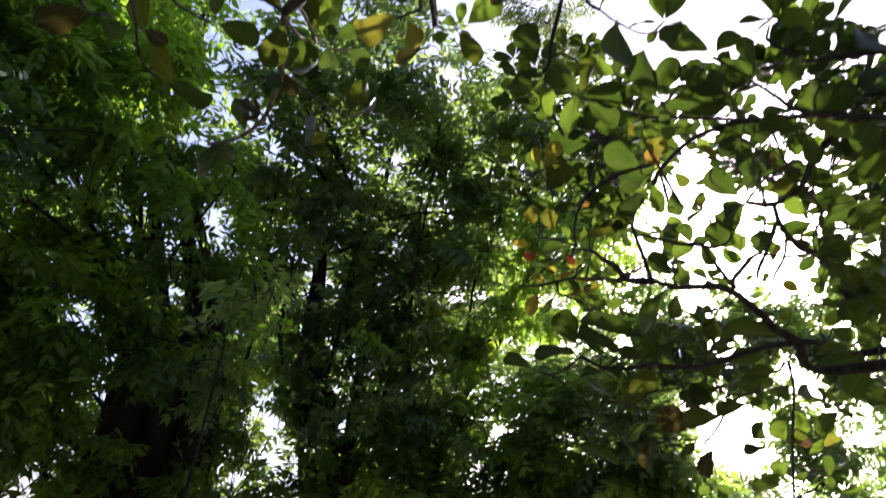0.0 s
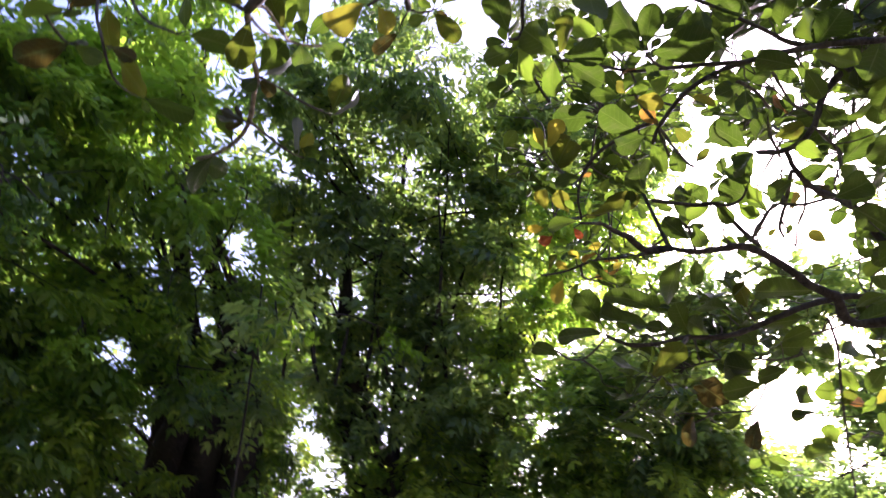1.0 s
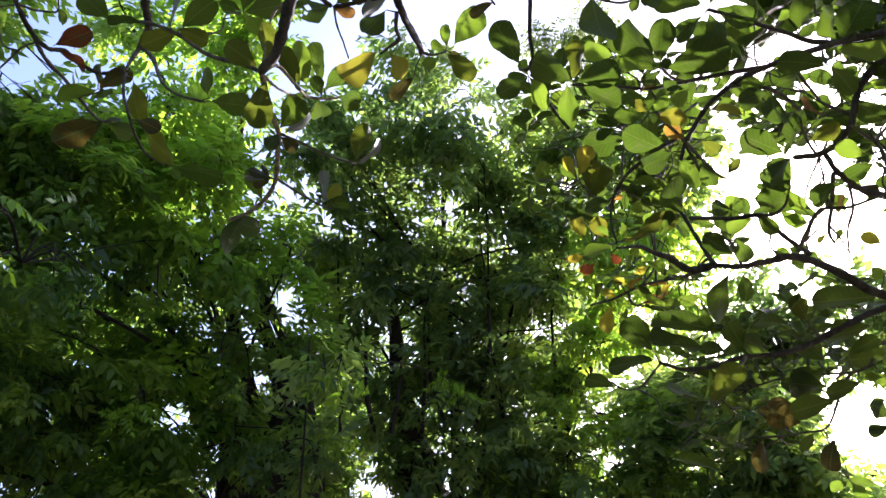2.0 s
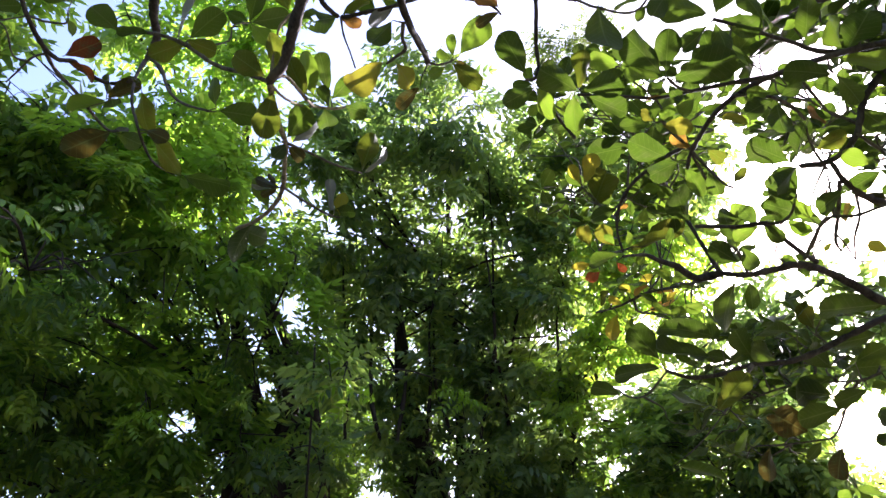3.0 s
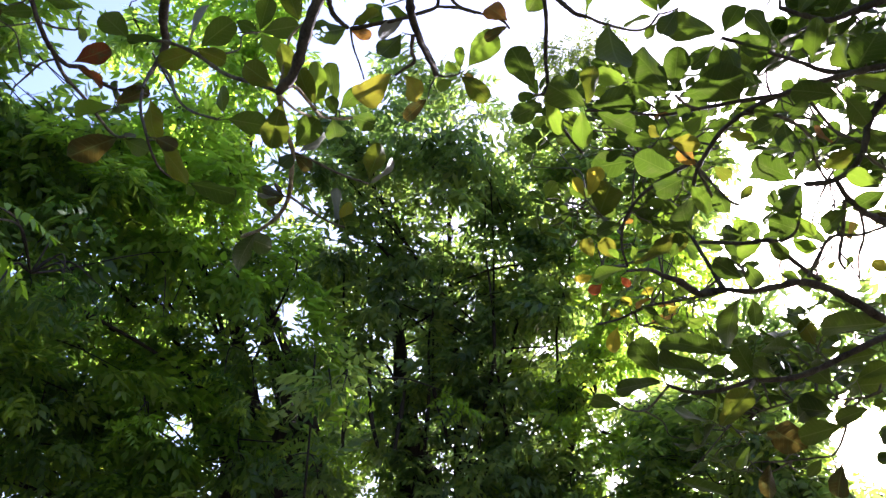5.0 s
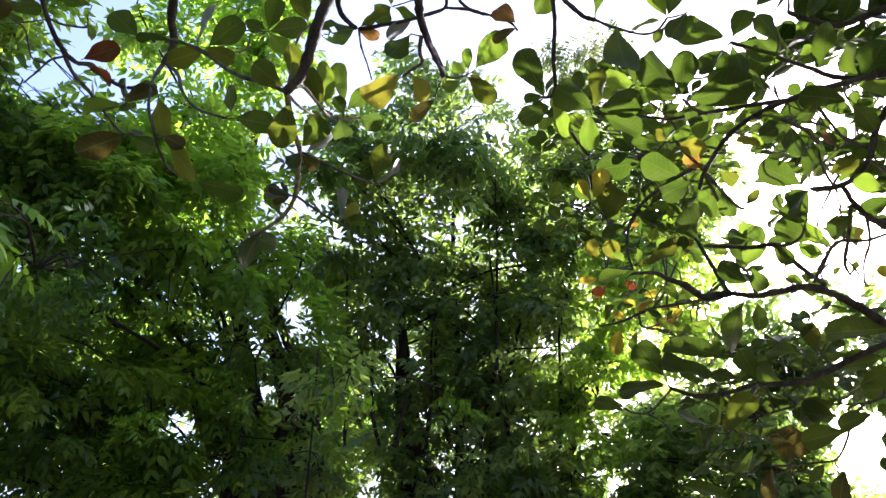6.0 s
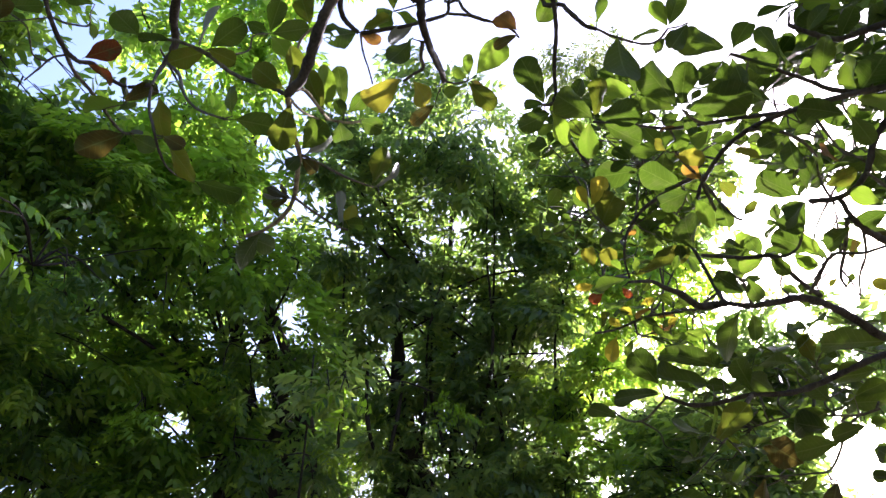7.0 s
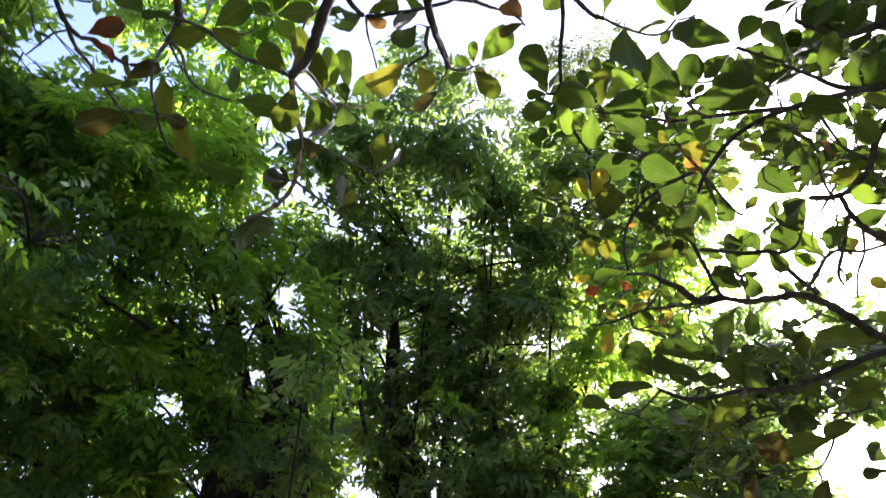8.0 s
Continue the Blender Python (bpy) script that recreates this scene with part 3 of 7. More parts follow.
limb("twig", (2.133, 4.222, 3.147, 0.0091), (2.023, 4.272, 3.126, 0.0085), (1.879, 4.315, 3.142, 0.0079), (1.761, 4.344, 3.163, 0.0074), (1.602, 4.392, 3.151, 0.0068), (1.435, 4.444, 3.117, 0.0062))
limb("twig", (2.023, 4.272, 3.126, 0.0083), (1.944, 4.327, 3.048, 0.0078), (1.902, 4.377, 2.942, 0.0073), (1.833, 4.431, 2.838, 0.0068), (1.741, 4.461, 2.827, 0.0063), (1.603, 4.499, 2.824, 0.0058))
limb("twig", (2.196, 3.909, 3.257, 0.0099), (2.234, 3.960, 3.088, 0.0091), (2.235, 4.041, 2.855, 0.0083), (2.242, 4.147, 2.460, 0.0074), (2.244, 4.196, 2.205, 0.0066))
limb("twig", (1.476, 2.923, 3.225, 0.0097), (1.520, 2.871, 3.288, 0.0090), (1.551, 2.720, 3.310, 0.0082), (1.659, 2.685, 3.288, 0.0075), (1.782, 2.624, 3.286, 0.0069), (1.884, 2.703, 3.278, 0.0064))
limb("twig", (1.895, 2.698, 3.277, 0.0097), (1.840, 2.616, 3.451, 0.0086), (1.781, 2.501, 3.470, 0.0073), (1.657, 2.398, 3.517, 0.0061))

limb("branch", (1.144, 3.180, 3.339, 0.0120), (1.050, 3.300, 3.800, 0.0100), (0.980, 3.500, 4.300, 0.0080), (0.920, 3.750, 4.800, 0.0050))
limb("limb", (4.300, 1.400, 3.700, 0.0900), (3.700, 3.000, 4.200, 0.0600), (3.100, 4.200, 4.700, 0.0400), (2.600, 4.800, 5.400, 0.0200))
limb("limb", (3.700, 3.000, 4.200, 0.0500), (3.600, 4.400, 4.600, 0.0350), (3.700, 5.400, 4.900, 0.0200))
# unseen limbs added to carry the shading crown back over the path
limb("limb", (4.150, 1.410, 4.300, 0.0900), (3.300, 0.300, 5.000, 0.0700), (2.000, -1.000, 5.500, 0.0500), (0.300, -2.000, 5.800, 0.0350), (-1.400, -2.600, 5.700, 0.0200))
limb("limb", (2.300, 1.050, 5.500, 0.0600), (0.900, 0.100, 5.900, 0.0450), (-0.600, -0.600, 6.000, 0.0350), (-2.200, -1.000, 5.700, 0.0200))
limb("limb", (4.300, 1.300, 3.500, 0.0900), (4.200, -0.200, 4.500, 0.0700), (3.600, -2.000, 5.000, 0.0450), (2.200, -3.400, 5.200, 0.0250))

CLUSTER = {"green": ([], [], []), "lime": ([], [], [])}
hub_dice = random.Random(15)


def rosette(x, y, z, count):
    """A whorl of leaves at the end of a twig from the nearest limb."""
    at = np.array((x, y, z))
    parent, rows = min(BOUGHS[1:], key=lambda lr: np.min(np.sum((lr[1][:, :3] - at) ** 2, axis=1)))
    near = rows[np.argmin(np.sum((rows[:, :3] - at) ** 2, axis=1))]
    reach = float(np.linalg.norm(near[:3] - at))
    thick = min(near[3], 0.004 + 0.006 * reach)
    bends = [(*near[:3], thick)]
    for k in (0.3, 0.6, 0.85):
        side_step = np.array([hub_dice.uniform(-1, 1), hub_dice.uniform(-1, 1), hub_dice.uniform(-1, 0.6)]) * reach * 0.12
        bends.append((*(near[:3] * (1 - k) + at * k + side_step), thick + (0.003 - thick) * k))
    child("twig", tube_mesh("twig", spline(bends + [(*at, 0.003)], 4), TWIG, 6, 0.14, 5), parent)
    start = hub_dice.uniform(0, 6.28)
    pole = Vector((hub_dice.uniform(-0.5, 0.5), hub_dice.uniform(-0.6, 0.3), hub_dice.uniform(0.2, 1.0))).normalized()
    side = pole.orthogonal().normalized()
    for i in range(count):
        a = start + 2 * math.pi * (i + hub_dice.uniform(-0.25, 0.25)) / count
        d = (Matrix.Rotation(a, 3, pole) @ side + pole * hub_dice.uniform(-0.2, 0.6)).normalized()
        up = (pole + Vector((0, 0, 0.4))).normalized()
        across = d.cross(up).normalized()
        up = across.cross(d)
        roll = hub_dice.uniform(-0.6, 0.6)
        across, up = across * math.cos(roll) + up * math.sin(roll), up * math.cos(roll) - across * math.sin(roll)
        m = Matrix((across, d, up)).transposed()
        tone = "lime" if hub_dice.random() < 0.15 else "green"
        verts, faces, uv = BLADE_SHAPES[hub_dice.randrange(len(BLADE_SHAPES))]
        size = hub_dice.uniform(0.11, 0.21)
        vs, fs, us = CLUSTER[tone]
        fs.append(faces + sum(len(v) for v in vs))
        vs.append(verts @ np.array(m).T * size + at)
        us.append(uv)


def hang_rosettes():
    for tone, (vs, fs, us) in CLUSTER.items():
        ob = child("foliage", mesh_from("foliage", np.vstack(vs), np.vstack(fs), CLUSTER_LEAF[tone], True, np.vstack(us)), almond, "whorls of broad leaves")
        tagged(ob, kind="stuff")


leaf("brown", -1.945, 1.258, 3.780, 13, 7, -133, 0.172)
leaf("green", -1.858, 1.233, 3.880, -171, -31, -95, 0.163)
leaf("green", -1.376, 2.049, 3.498, 174, 21, 129, 0.231)
leaf("lime", -1.378, 2.050, 3.495, -61, -40, 30, 0.069)
leaf("pale", -0.560, 2.308, 3.586, 147, -29, 103, 0.166)
leaf("olive", -0.565, 2.304, 3.588, 54, 8, -126, 0.203)
leaf("pale", -0.786, 2.536, 3.520, 116, 31, -46, 0.194)
leaf("yellow", -0.759, 2.548, 3.519, 61, 25, -125, 0.130)
leaf("green", -0.818, 2.518, 3.524, 17, -7, -78, 0.143)
leaf("green", -1.236, 2.383, 3.396, 17, -61, -50, 0.197)
leaf("green", -1.160, 2.401, 3.437, -51, 1, 73, 0.220)
leaf("green", -1.079, 2.400, 3.500, 36, 8, 163, 0.178)
leaf("brown", -0.933, 2.217, 3.481, 154, 72, -88, 0.124)
leaf("brown", -0.942, 2.210, 3.484, -153, 3, -86, 0.094)
leaf("brown", -0.946, 2.201, 3.491, 81, 62, -137, 0.064)
leaf("pale", -0.974, 2.200, 3.473, -171, 20, -62, 0.093)
leaf("green", 0.390, 1.426, 3.713, 14, 21, 29, 0.154)
leaf("green", 0.527, 1.515, 3.582, 64, -47, 130, 0.128)
leaf("lime", 0.797, 1.615, 3.665, 45, -9, 133, 0.115)
leaf("green", 0.799, 1.615, 3.665, 29, -23, -173, 0.130)
leaf("green", 1.379, 1.899, 3.861, 135, 54, -13, 0.137)
leaf("green", 1.494, 1.897, 3.814, 165, 25, 9, 0.139)
leaf("green", 1.584, 1.859, 3.803, 113, 36, 14, 0.145)
leaf("green", 2.232, 3.973, 3.055, 90, 66, 21, 0.194)
leaf("green", 2.329, 3.861, 3.218, 65, -68, -137, 0.288)
leaf("green", 2.598, 3.707, 3.235, -35, 31, -12, 0.286)
leaf("green", 1.741, 2.547, 3.238, -40, -56, -137, 0.208)
leaf("green", 1.757, 2.466, 3.349, 96, 43, 10, 0.205)
leaf("lime", 1.801, 2.547, 3.184, 93, -38, 170, 0.168)
leaf("green", 1.801, 2.547, 3.184, 3, -34, -53, 0.245)
leaf("lime", 1.757, 2.466, 3.349, 4, -27, -51, 0.148)
leaf("green", 1.845, 2.081, 3.756, 83, 19, -25, 0.264)
leaf("green", 1.869, 2.088, 3.732, -89, -27, 176, 0.228)
leaf("green", 1.816, 1.861, 3.983, -90, -42, -169, 0.257)
leaf("lime", 1.747, 1.850, 4.034, 156, -38, -167, 0.154)
leaf("green", 1.911, 2.154, 3.629, -18, 23, -14, 0.226)
leaf("green", 1.947, 2.283, 3.443, -176, -29, 171, 0.267)
leaf("green", 1.982, 2.428, 3.203, 16, 52, 6, 0.243)
leaf("lime", 1.952, 2.485, 3.141, 98, -55, -170, 0.191)
leaf("green", 1.966, 2.556, 3.003, 19, 55, 13, 0.222)

leaf("green", -1.380, 1.439, 3.792, -15, 33, 172, 0.187)
leaf("green", -1.240, 1.458, 3.782, -21, -15, 123, 0.132)
leaf("red", -1.776, 1.551, 3.861, 29, -24, -96, 0.181)
leaf("red", -1.771, 1.571, 3.851, -9, 11, -53, 0.145)
leaf("green", -1.649, 1.381, 4.003, 21, -24, 93, 0.206)
leaf("green", -1.682, 1.418, 3.934, -52, -22, -22, 0.098)
leaf("brown", -1.689, 1.780, 3.798, 22, 18, -95, 0.189)
leaf("olive", -1.481, 1.750, 3.799, -62, 3, -6, 0.203)
leaf("brown", -1.854, 2.032, 3.856, -21, 43, 72, 0.257)
leaf("pale", -1.875, 2.038, 3.858, -19, 36, -96, 0.111)
leaf("green", -1.826, 2.025, 3.833, -40, -58, -27, 0.169)
leaf("brown", -1.285, 1.663, 3.418, -64, -52, -34, 0.115)
leaf("olive", -1.289, 1.672, 3.412, -41, -9, -40, 0.237)
leaf("green", -1.071, 1.504, 3.748, 0, -28, -120, 0.195)
leaf("olive", -1.092, 1.501, 3.750, -26, -53, -41, 0.139)
leaf("pale", -1.122, 1.499, 3.748, 101, 51, -39, 0.201)
leaf("olive", -1.093, 1.508, 3.740, -1, 46, 78, 0.164)
leaf("olive", -0.710, 1.577, 3.513, 0, 46, 150, 0.164)
leaf("green", -1.131, 1.859, 3.705, 50, -1, 167, 0.147)
leaf("green", -1.132, 1.866, 3.694, -3, -39, -70, 0.209)
leaf("olive", -0.700, 1.631, 3.495, -73, 12, 18, 0.193)
leaf("olive", -0.682, 1.594, 3.519, 62, -21, 160, 0.178)
leaf("olive", -0.612, 1.472, 3.769, -18, 16, -171, 0.141)
leaf("holed", -0.485, 1.660, 3.937, -76, 42, 67, 0.190)
leaf("orange", -0.481, 1.664, 3.935, -28, -56, -43, 0.105)
leaf("olive", -0.471, 1.662, 3.944, 13, 13, -97, 0.140)
leaf("pale", -0.243, 1.705, 3.998, -24, 0, 82, 0.139)
leaf("green", -0.226, 1.655, 3.838, -70, 29, 28, 0.161)
leaf("lime", -0.623, 1.837, 3.633, 33, -6, 166, 0.205)
leaf("green", -0.605, 1.910, 3.737, 56, -21, 150, 0.191)
leaf("olive", -0.630, 1.785, 3.601, 20, 0, 162, 0.169)
leaf("green", -0.605, 1.944, 3.698, 7, 18, -178, 0.114)
leaf("green", -0.597, 1.936, 3.725, 18, -29, -129, 0.144)
leaf("green", -0.793, 1.943, 3.526, 22, -27, -134, 0.201)
leaf("green", -0.626, 1.932, 3.681, -95, -17, 14, 0.171)
leaf("pale", -0.802, 1.976, 3.523, 28, 15, -72, 0.182)
leaf("green", -0.802, 1.976, 3.523, -118, 24, 35, 0.117)
leaf("brown", -0.805, 1.983, 3.526, -42, -32, -29, 0.111)
leaf("yellow", -0.327, 1.862, 3.833, -81, 37, 44, 0.223)
leaf("yellow", -0.277, 1.874, 3.834, -58, -17, -31, 0.159)
leaf("brown", -0.223, 2.092, 3.894, -32, 4, 71, 0.152)
leaf("green", -0.553, 1.996, 3.728, -82, -51, -45, 0.166)
leaf("lime", -0.030, 2.056, 4.014, 43, -38, -158, 0.223)
leaf("lime", -0.054, 2.050, 4.014, 37, -7, 169, 0.104)
leaf("lime", -0.063, 2.054, 4.004, 12, 52, 137, 0.081)
leaf("lime", -0.094, 2.068, 3.976, -51, 35, 63, 0.101)
leaf("olive", -0.065, 2.063, 3.991, -52, -36, -29, 0.179)
leaf("brown", -0.056, 2.060, 3.998, -32, -17, -60, 0.067)
leaf("orange", 0.202, 1.863, 4.068, -6, 25, 145, 0.164)
leaf("brown", 0.200, 1.874, 4.058, -19, -6, 81, 0.124)
leaf("green", 0.317, 1.732, 3.463, 38, 26, 170, 0.190)
leaf("green", 0.344, 1.774, 3.439, -39, 46, 57, 0.142)
leaf("green", 0.503, 1.831, 3.435, -3, 43, 142, 0.191)
leaf("lime", 0.341, 1.754, 3.434, -52, 6, -44, 0.155)
leaf("lime", 0.488, 1.828, 3.434, -43, -1, 11, 0.150)
leaf("olive", 0.504, 1.826, 3.442, 40, 8, -142, 0.152)
leaf("green", 0.514, 1.833, 3.440, -21, -49, -98, 0.186)
leaf("green", 0.534, 1.849, 3.427, -31, -16, -66, 0.170)
leaf("gold", 0.500, 3.500, 4.283, 37, -11, -145, 0.210)
leaf("gold", 0.485, 3.501, 4.276, 44, -7, 130, 0.158)
leaf("pale", 0.487, 3.594, 4.285, -12, -40, 109, 0.152)
leaf("olive", 0.554, 3.807, 4.302, 0, -27, -168, 0.374)
leaf("green", 0.882, 3.755, 4.779, -9, 55, 79, 0.331)
leaf("green", 0.894, 2.353, 3.459, 63, 51, 151, 0.220)
leaf("green", 0.828, 1.834, 3.457, 9, 43, 152, 0.233)
leaf("lime", 0.819, 1.836, 3.451, -2, -19, 112, 0.164)
leaf("green", 0.837, 1.833, 3.462, 47, -3, -174, 0.167)
leaf("green", 0.854, 1.856, 3.452, 10, -37, -105, 0.243)
leaf("green", 0.830, 1.846, 3.440, -49, 37, 59, 0.083)
leaf("green", 0.844, 1.860, 3.443, -57, -23, -7, 0.087)
leaf("orange", 0.828, 1.935, 3.445, -6, -7, 104, 0.073)
leaf("lime", 0.952, 1.962, 3.446, -68, 30, 53, 0.105)
leaf("lime", 0.797, 2.060, 3.430, 27, -33, -125, 0.099)
leaf("yellow", 0.793, 2.056, 3.436, 9, 58, 151, 0.080)
leaf("yellow", 0.821, 2.090, 3.436, 4, -54, -82, 0.139)
leaf("amber", 0.961, 2.286, 3.456, 15, 35, 144, 0.126)
leaf("green", 1.063, 3.280, 3.743, 19, 36, 170, 0.299)
leaf("lime", 0.919, 2.328, 3.402, -78, -33, 2, 0.152)
leaf("green", 0.909, 2.309, 3.421, -74, 52, 40, 0.176)
leaf("green", 0.607, 1.570, 3.612, -76, -2, 11, 0.245)
leaf("lime", 0.776, 1.612, 3.652, -1, -26, 85, 0.113)
leaf("green", 0.790, 1.624, 3.631, -46, -1, 52, 0.077)
leaf("green", 1.021, 1.749, 3.659, 18, 63, 134, 0.195)
leaf("green", 1.044, 1.756, 3.658, 0, -16, -165, 0.150)
leaf("green", 1.038, 1.766, 3.639, -79, -14, 3, 0.138)
leaf("green", 1.017, 1.769, 3.628, -44, 13, 64, 0.142)
leaf("green", 1.062, 1.764, 3.650, -43, -53, -37, 0.158)
leaf("lime", 1.083, 1.822, 3.566, -98, 31, -137, 0.131)
leaf("lime", 1.249, 1.842, 3.613, 88, 2, 53, 0.182)
leaf("lime", 1.294, 1.854, 3.625, 35, -39, -128, 0.063)
leaf("green", 1.380, 1.914, 3.599, 29, 14, -171, 0.180)
leaf("lime", 1.513, 1.951, 3.576, 1, 45, 153, 0.178)
leaf("green", 1.521, 1.954, 3.562, -11, -28, -169, 0.226)
leaf("lime", 1.466, 1.901, 3.479, 4, 12, -76, 0.205)
leaf("green", 1.441, 1.933, 3.433, 12, 2, 101, 0.177)
leaf("green", 1.451, 1.936, 3.434, -63, -19, -30, 0.132)
leaf("lime", 1.258, 2.041, 3.491, -30, 50, 91, 0.105)
leaf("green", 1.261, 2.059, 3.471, -45, 41, 70, 0.159)
leaf("green", 1.270, 2.069, 3.469, -82, 2, 10, 0.177)
leaf("green", 1.281, 2.063, 3.483, 15, -26, -107, 0.106)
leaf("green", 1.437, 2.575, 3.544, 29, 37, 128, 0.227)
leaf("green", 1.458, 2.577, 3.548, 49, 24, -147, 0.200)
leaf("orange", 1.490, 2.229, 3.451, 56, -70, 59, 0.111)
leaf("olive", 1.529, 2.540, 3.572, 17, -47, -119, 0.146)
leaf("green", 1.713, 2.418, 3.702, -67, -22, -24, 0.183)
leaf("lime", 1.738, 2.523, 3.436, 39, 49, 136, 0.142)
leaf("yellow", 1.164, 2.116, 3.401, 24, -9, 111, 0.113)
leaf("olive", 1.086, 2.290, 3.244, 35, -13, -132, 0.086)
leaf("green", 1.456, 2.589, 3.531, -68, 32, 68, 0.214)
leaf("green", 1.558, 2.925, 3.463, 30, 50, 129, 0.230)
leaf("lime", 1.437, 2.741, 3.494, -65, 19, -68, 0.147)
leaf("green", 1.220, 3.018, 3.393, 58, 31, -165, 0.214)
leaf("lime", 1.327, 2.909, 3.461, -39, 17, 59, 0.153)
leaf("green", 1.342, 2.924, 3.459, -34, -41, -21, 0.150)
leaf("green", 1.231, 3.070, 3.322, 27, 50, 148, 0.205)
leaf("green", 1.239, 3.019, 3.391, -94, -14, -22, 0.161)
leaf("lime", 1.446, 2.897, 3.419, -33, -13, -84, 0.109)
leaf("green", 1.793, 2.590, 3.452, 0, 29, 47, 0.156)
leaf("green", 1.650, 2.673, 3.427, -37, 32, 60, 0.174)
leaf("brown", 1.764, 2.745, 3.431, 14, -23, -50, 0.120)
leaf("brown", 1.616, 2.714, 3.270, 87, 52, -79, 0.097)
leaf("yellow", 1.887, 3.033, 3.285, 9, 34, 134, 0.106)
leaf("lime", 2.088, 3.559, 3.441, 17, 59, 24, 0.129)
leaf("olive", 0.732, 3.733, 3.891, -12, 17, -121, 0.389)
leaf("green", 0.640, 2.615, 3.420, -21, 32, 82, 0.144)
leaf("lime", 0.770, 2.609, 3.407, -43, 17, 16, 0.082)
leaf("yellow", 0.674, 4.062, 4.131, 20, 26, 160, 0.224)
leaf("yellow", 0.507, 4.023, 4.128, 15, 13, 167, 0.192)
leaf("green", 0.635, 2.816, 3.289, -13, 13, 96, 0.172)
leaf("scarlet", 0.609, 2.828, 3.257, -66, -35, -8, 0.068)
leaf("scarlet", 0.556, 4.150, 4.001, -90, 48, 26, 0.146)
leaf("gold", 0.682, 5.285, 4.243, -61, 16, 20, 0.241)
leaf("amber", 0.897, 5.173, 4.174, 17, 60, -71, 0.251)
leaf("green", 1.219, 3.179, 3.293, -52, 12, 42, 0.285)
leaf("green", 1.272, 3.183, 3.282, -68, 9, -31, 0.150)
leaf("green", 0.839, 3.851, 3.164, 37, 29, 158, 0.298)
leaf("green", 1.185, 3.855, 3.284, 13, 14, 114, 0.374)
leaf("green", 1.142, 3.895, 3.177, -2, -63, 118, 0.388)
leaf("green", 0.841, 3.874, 3.130, -11, 6, 103, 0.295)
leaf("green", 0.616, 4.829, 3.335, 10, 19, 124, 0.240)
leaf("green", 0.998, 3.395, 2.708, 5, -38, 90, 0.182)
leaf("lime", 1.145, 3.952, 3.092, -95, 8, -84, 0.202)
leaf("olive", 1.027, 3.426, 2.672, 53, -23, -140, 0.256)
leaf("brown", 1.481, 4.490, 3.052, -10, -38, -41, 0.341)
leaf("brown", 1.465, 4.475, 2.809, -63, 0, 32, 0.213)
leaf("lime", 1.172, 3.499, 2.615, -72, 11, 52, 0.127)
leaf("brown", 1.876, 4.475, 2.788, -82, 23, 23, 0.212)
leaf("green", 0.790, 3.520, 2.446, -12, -20, -97, 0.251)
leaf("green", 1.769, 4.456, 2.823, -69, 31, 37, 0.142)
leaf("lime", 2.076, 4.267, 3.114, -32, -31, -56, 0.143)
leaf("green", 1.939, 4.260, 3.196, 8, -30, -87, 0.308)
leaf("green", 1.894, 4.268, 3.202, 28, 36, 150, 0.267)
leaf("green", 1.907, 4.291, 3.173, -36, 52, 58, 0.321)
leaf("green", 1.524, 4.033, 3.188, 16, 56, 147, 0.219)
leaf("green", 1.666, 3.992, 3.343, 5, 16, 115, 0.282)
leaf("green", 2.051, 3.638, 3.311, -4, 12, 95, 0.359)
leaf("green", 2.049, 4.006, 2.860, -54, 40, 61, 0.152)
leaf("green", 2.031, 4.050, 2.715, 2, 53, 34, 0.130)
leaf("lime", 1.885, 4.624, 2.581, -6, -15, -59, 0.229)
leaf("green", 1.389, 3.996, 3.182, 56, 34, 178, 0.236)
leaf("green", 0.874, 1.621, 3.686, -66, 25, 34, 0.138)
leaf("green", 1.204, 1.926, 3.541, -4, 9, 105, 0.249)
leaf("green", 1.220, 1.807, 3.645, 40, 40, -179, 0.140)
leaf("green", 2.079, 4.057, 2.775, 13, 58, 146, 0.193)
leaf("lime", 2.190, 4.061, 2.767, 34, 34, 159, 0.206)
leaf("lime", 2.210, 3.991, 2.992, -49, -2, -61, 0.190)
leaf("lime", 2.187, 4.264, 3.080, -5, 35, 89, 0.115)
leaf("green", 2.082, 4.073, 2.724, -22, 18, 80, 0.135)
leaf("lime", 2.188, 4.128, 2.535, 43, 9, 144, 0.158)
leaf("lime", 2.171, 4.127, 2.533, -3, 32, 117, 0.146)
leaf("lime", 2.172, 4.132, 2.524, -27, 38, 95, 0.209)
leaf("orange", 2.224, 4.062, 2.771, 126, -57, 154, 0.195)
leaf("olive", 2.219, 4.073, 2.749, 55, -33, -173, 0.131)
leaf("lime", 2.328, 4.091, 2.713, 34, -22, -140, 0.139)
leaf("yellow", 2.416, 4.082, 2.773, 50, -30, -143, 0.127)
leaf("green", 2.464, 4.123, 2.598, 73, -14, 126, 0.139)
leaf("lime", 2.499, 4.153, 2.524, 26, 40, 163, 0.123)
leaf("lime", 2.504, 4.146, 2.513, 6, 43, -119, 0.150)
leaf("lime", 2.220, 4.121, 2.554, 16, -32, -122, 0.109)
leaf("green", 2.498, 3.938, 2.987, -54, 35, 26, 0.215)
leaf("green", 2.213, 3.986, 3.009, 31, 35, 149, 0.198)
leaf("lime", 1.926, 4.592, 2.567, -55, 1, -59, 0.150)
leaf("lime", 1.927, 4.595, 2.560, -39, 36, 59, 0.123)
leaf("gold", 0.507, 4.107, 4.047, -17, 23, 75, 0.146)
leaf("lime", 1.092, 4.476, 4.043, 18, 0, 120, 0.150)
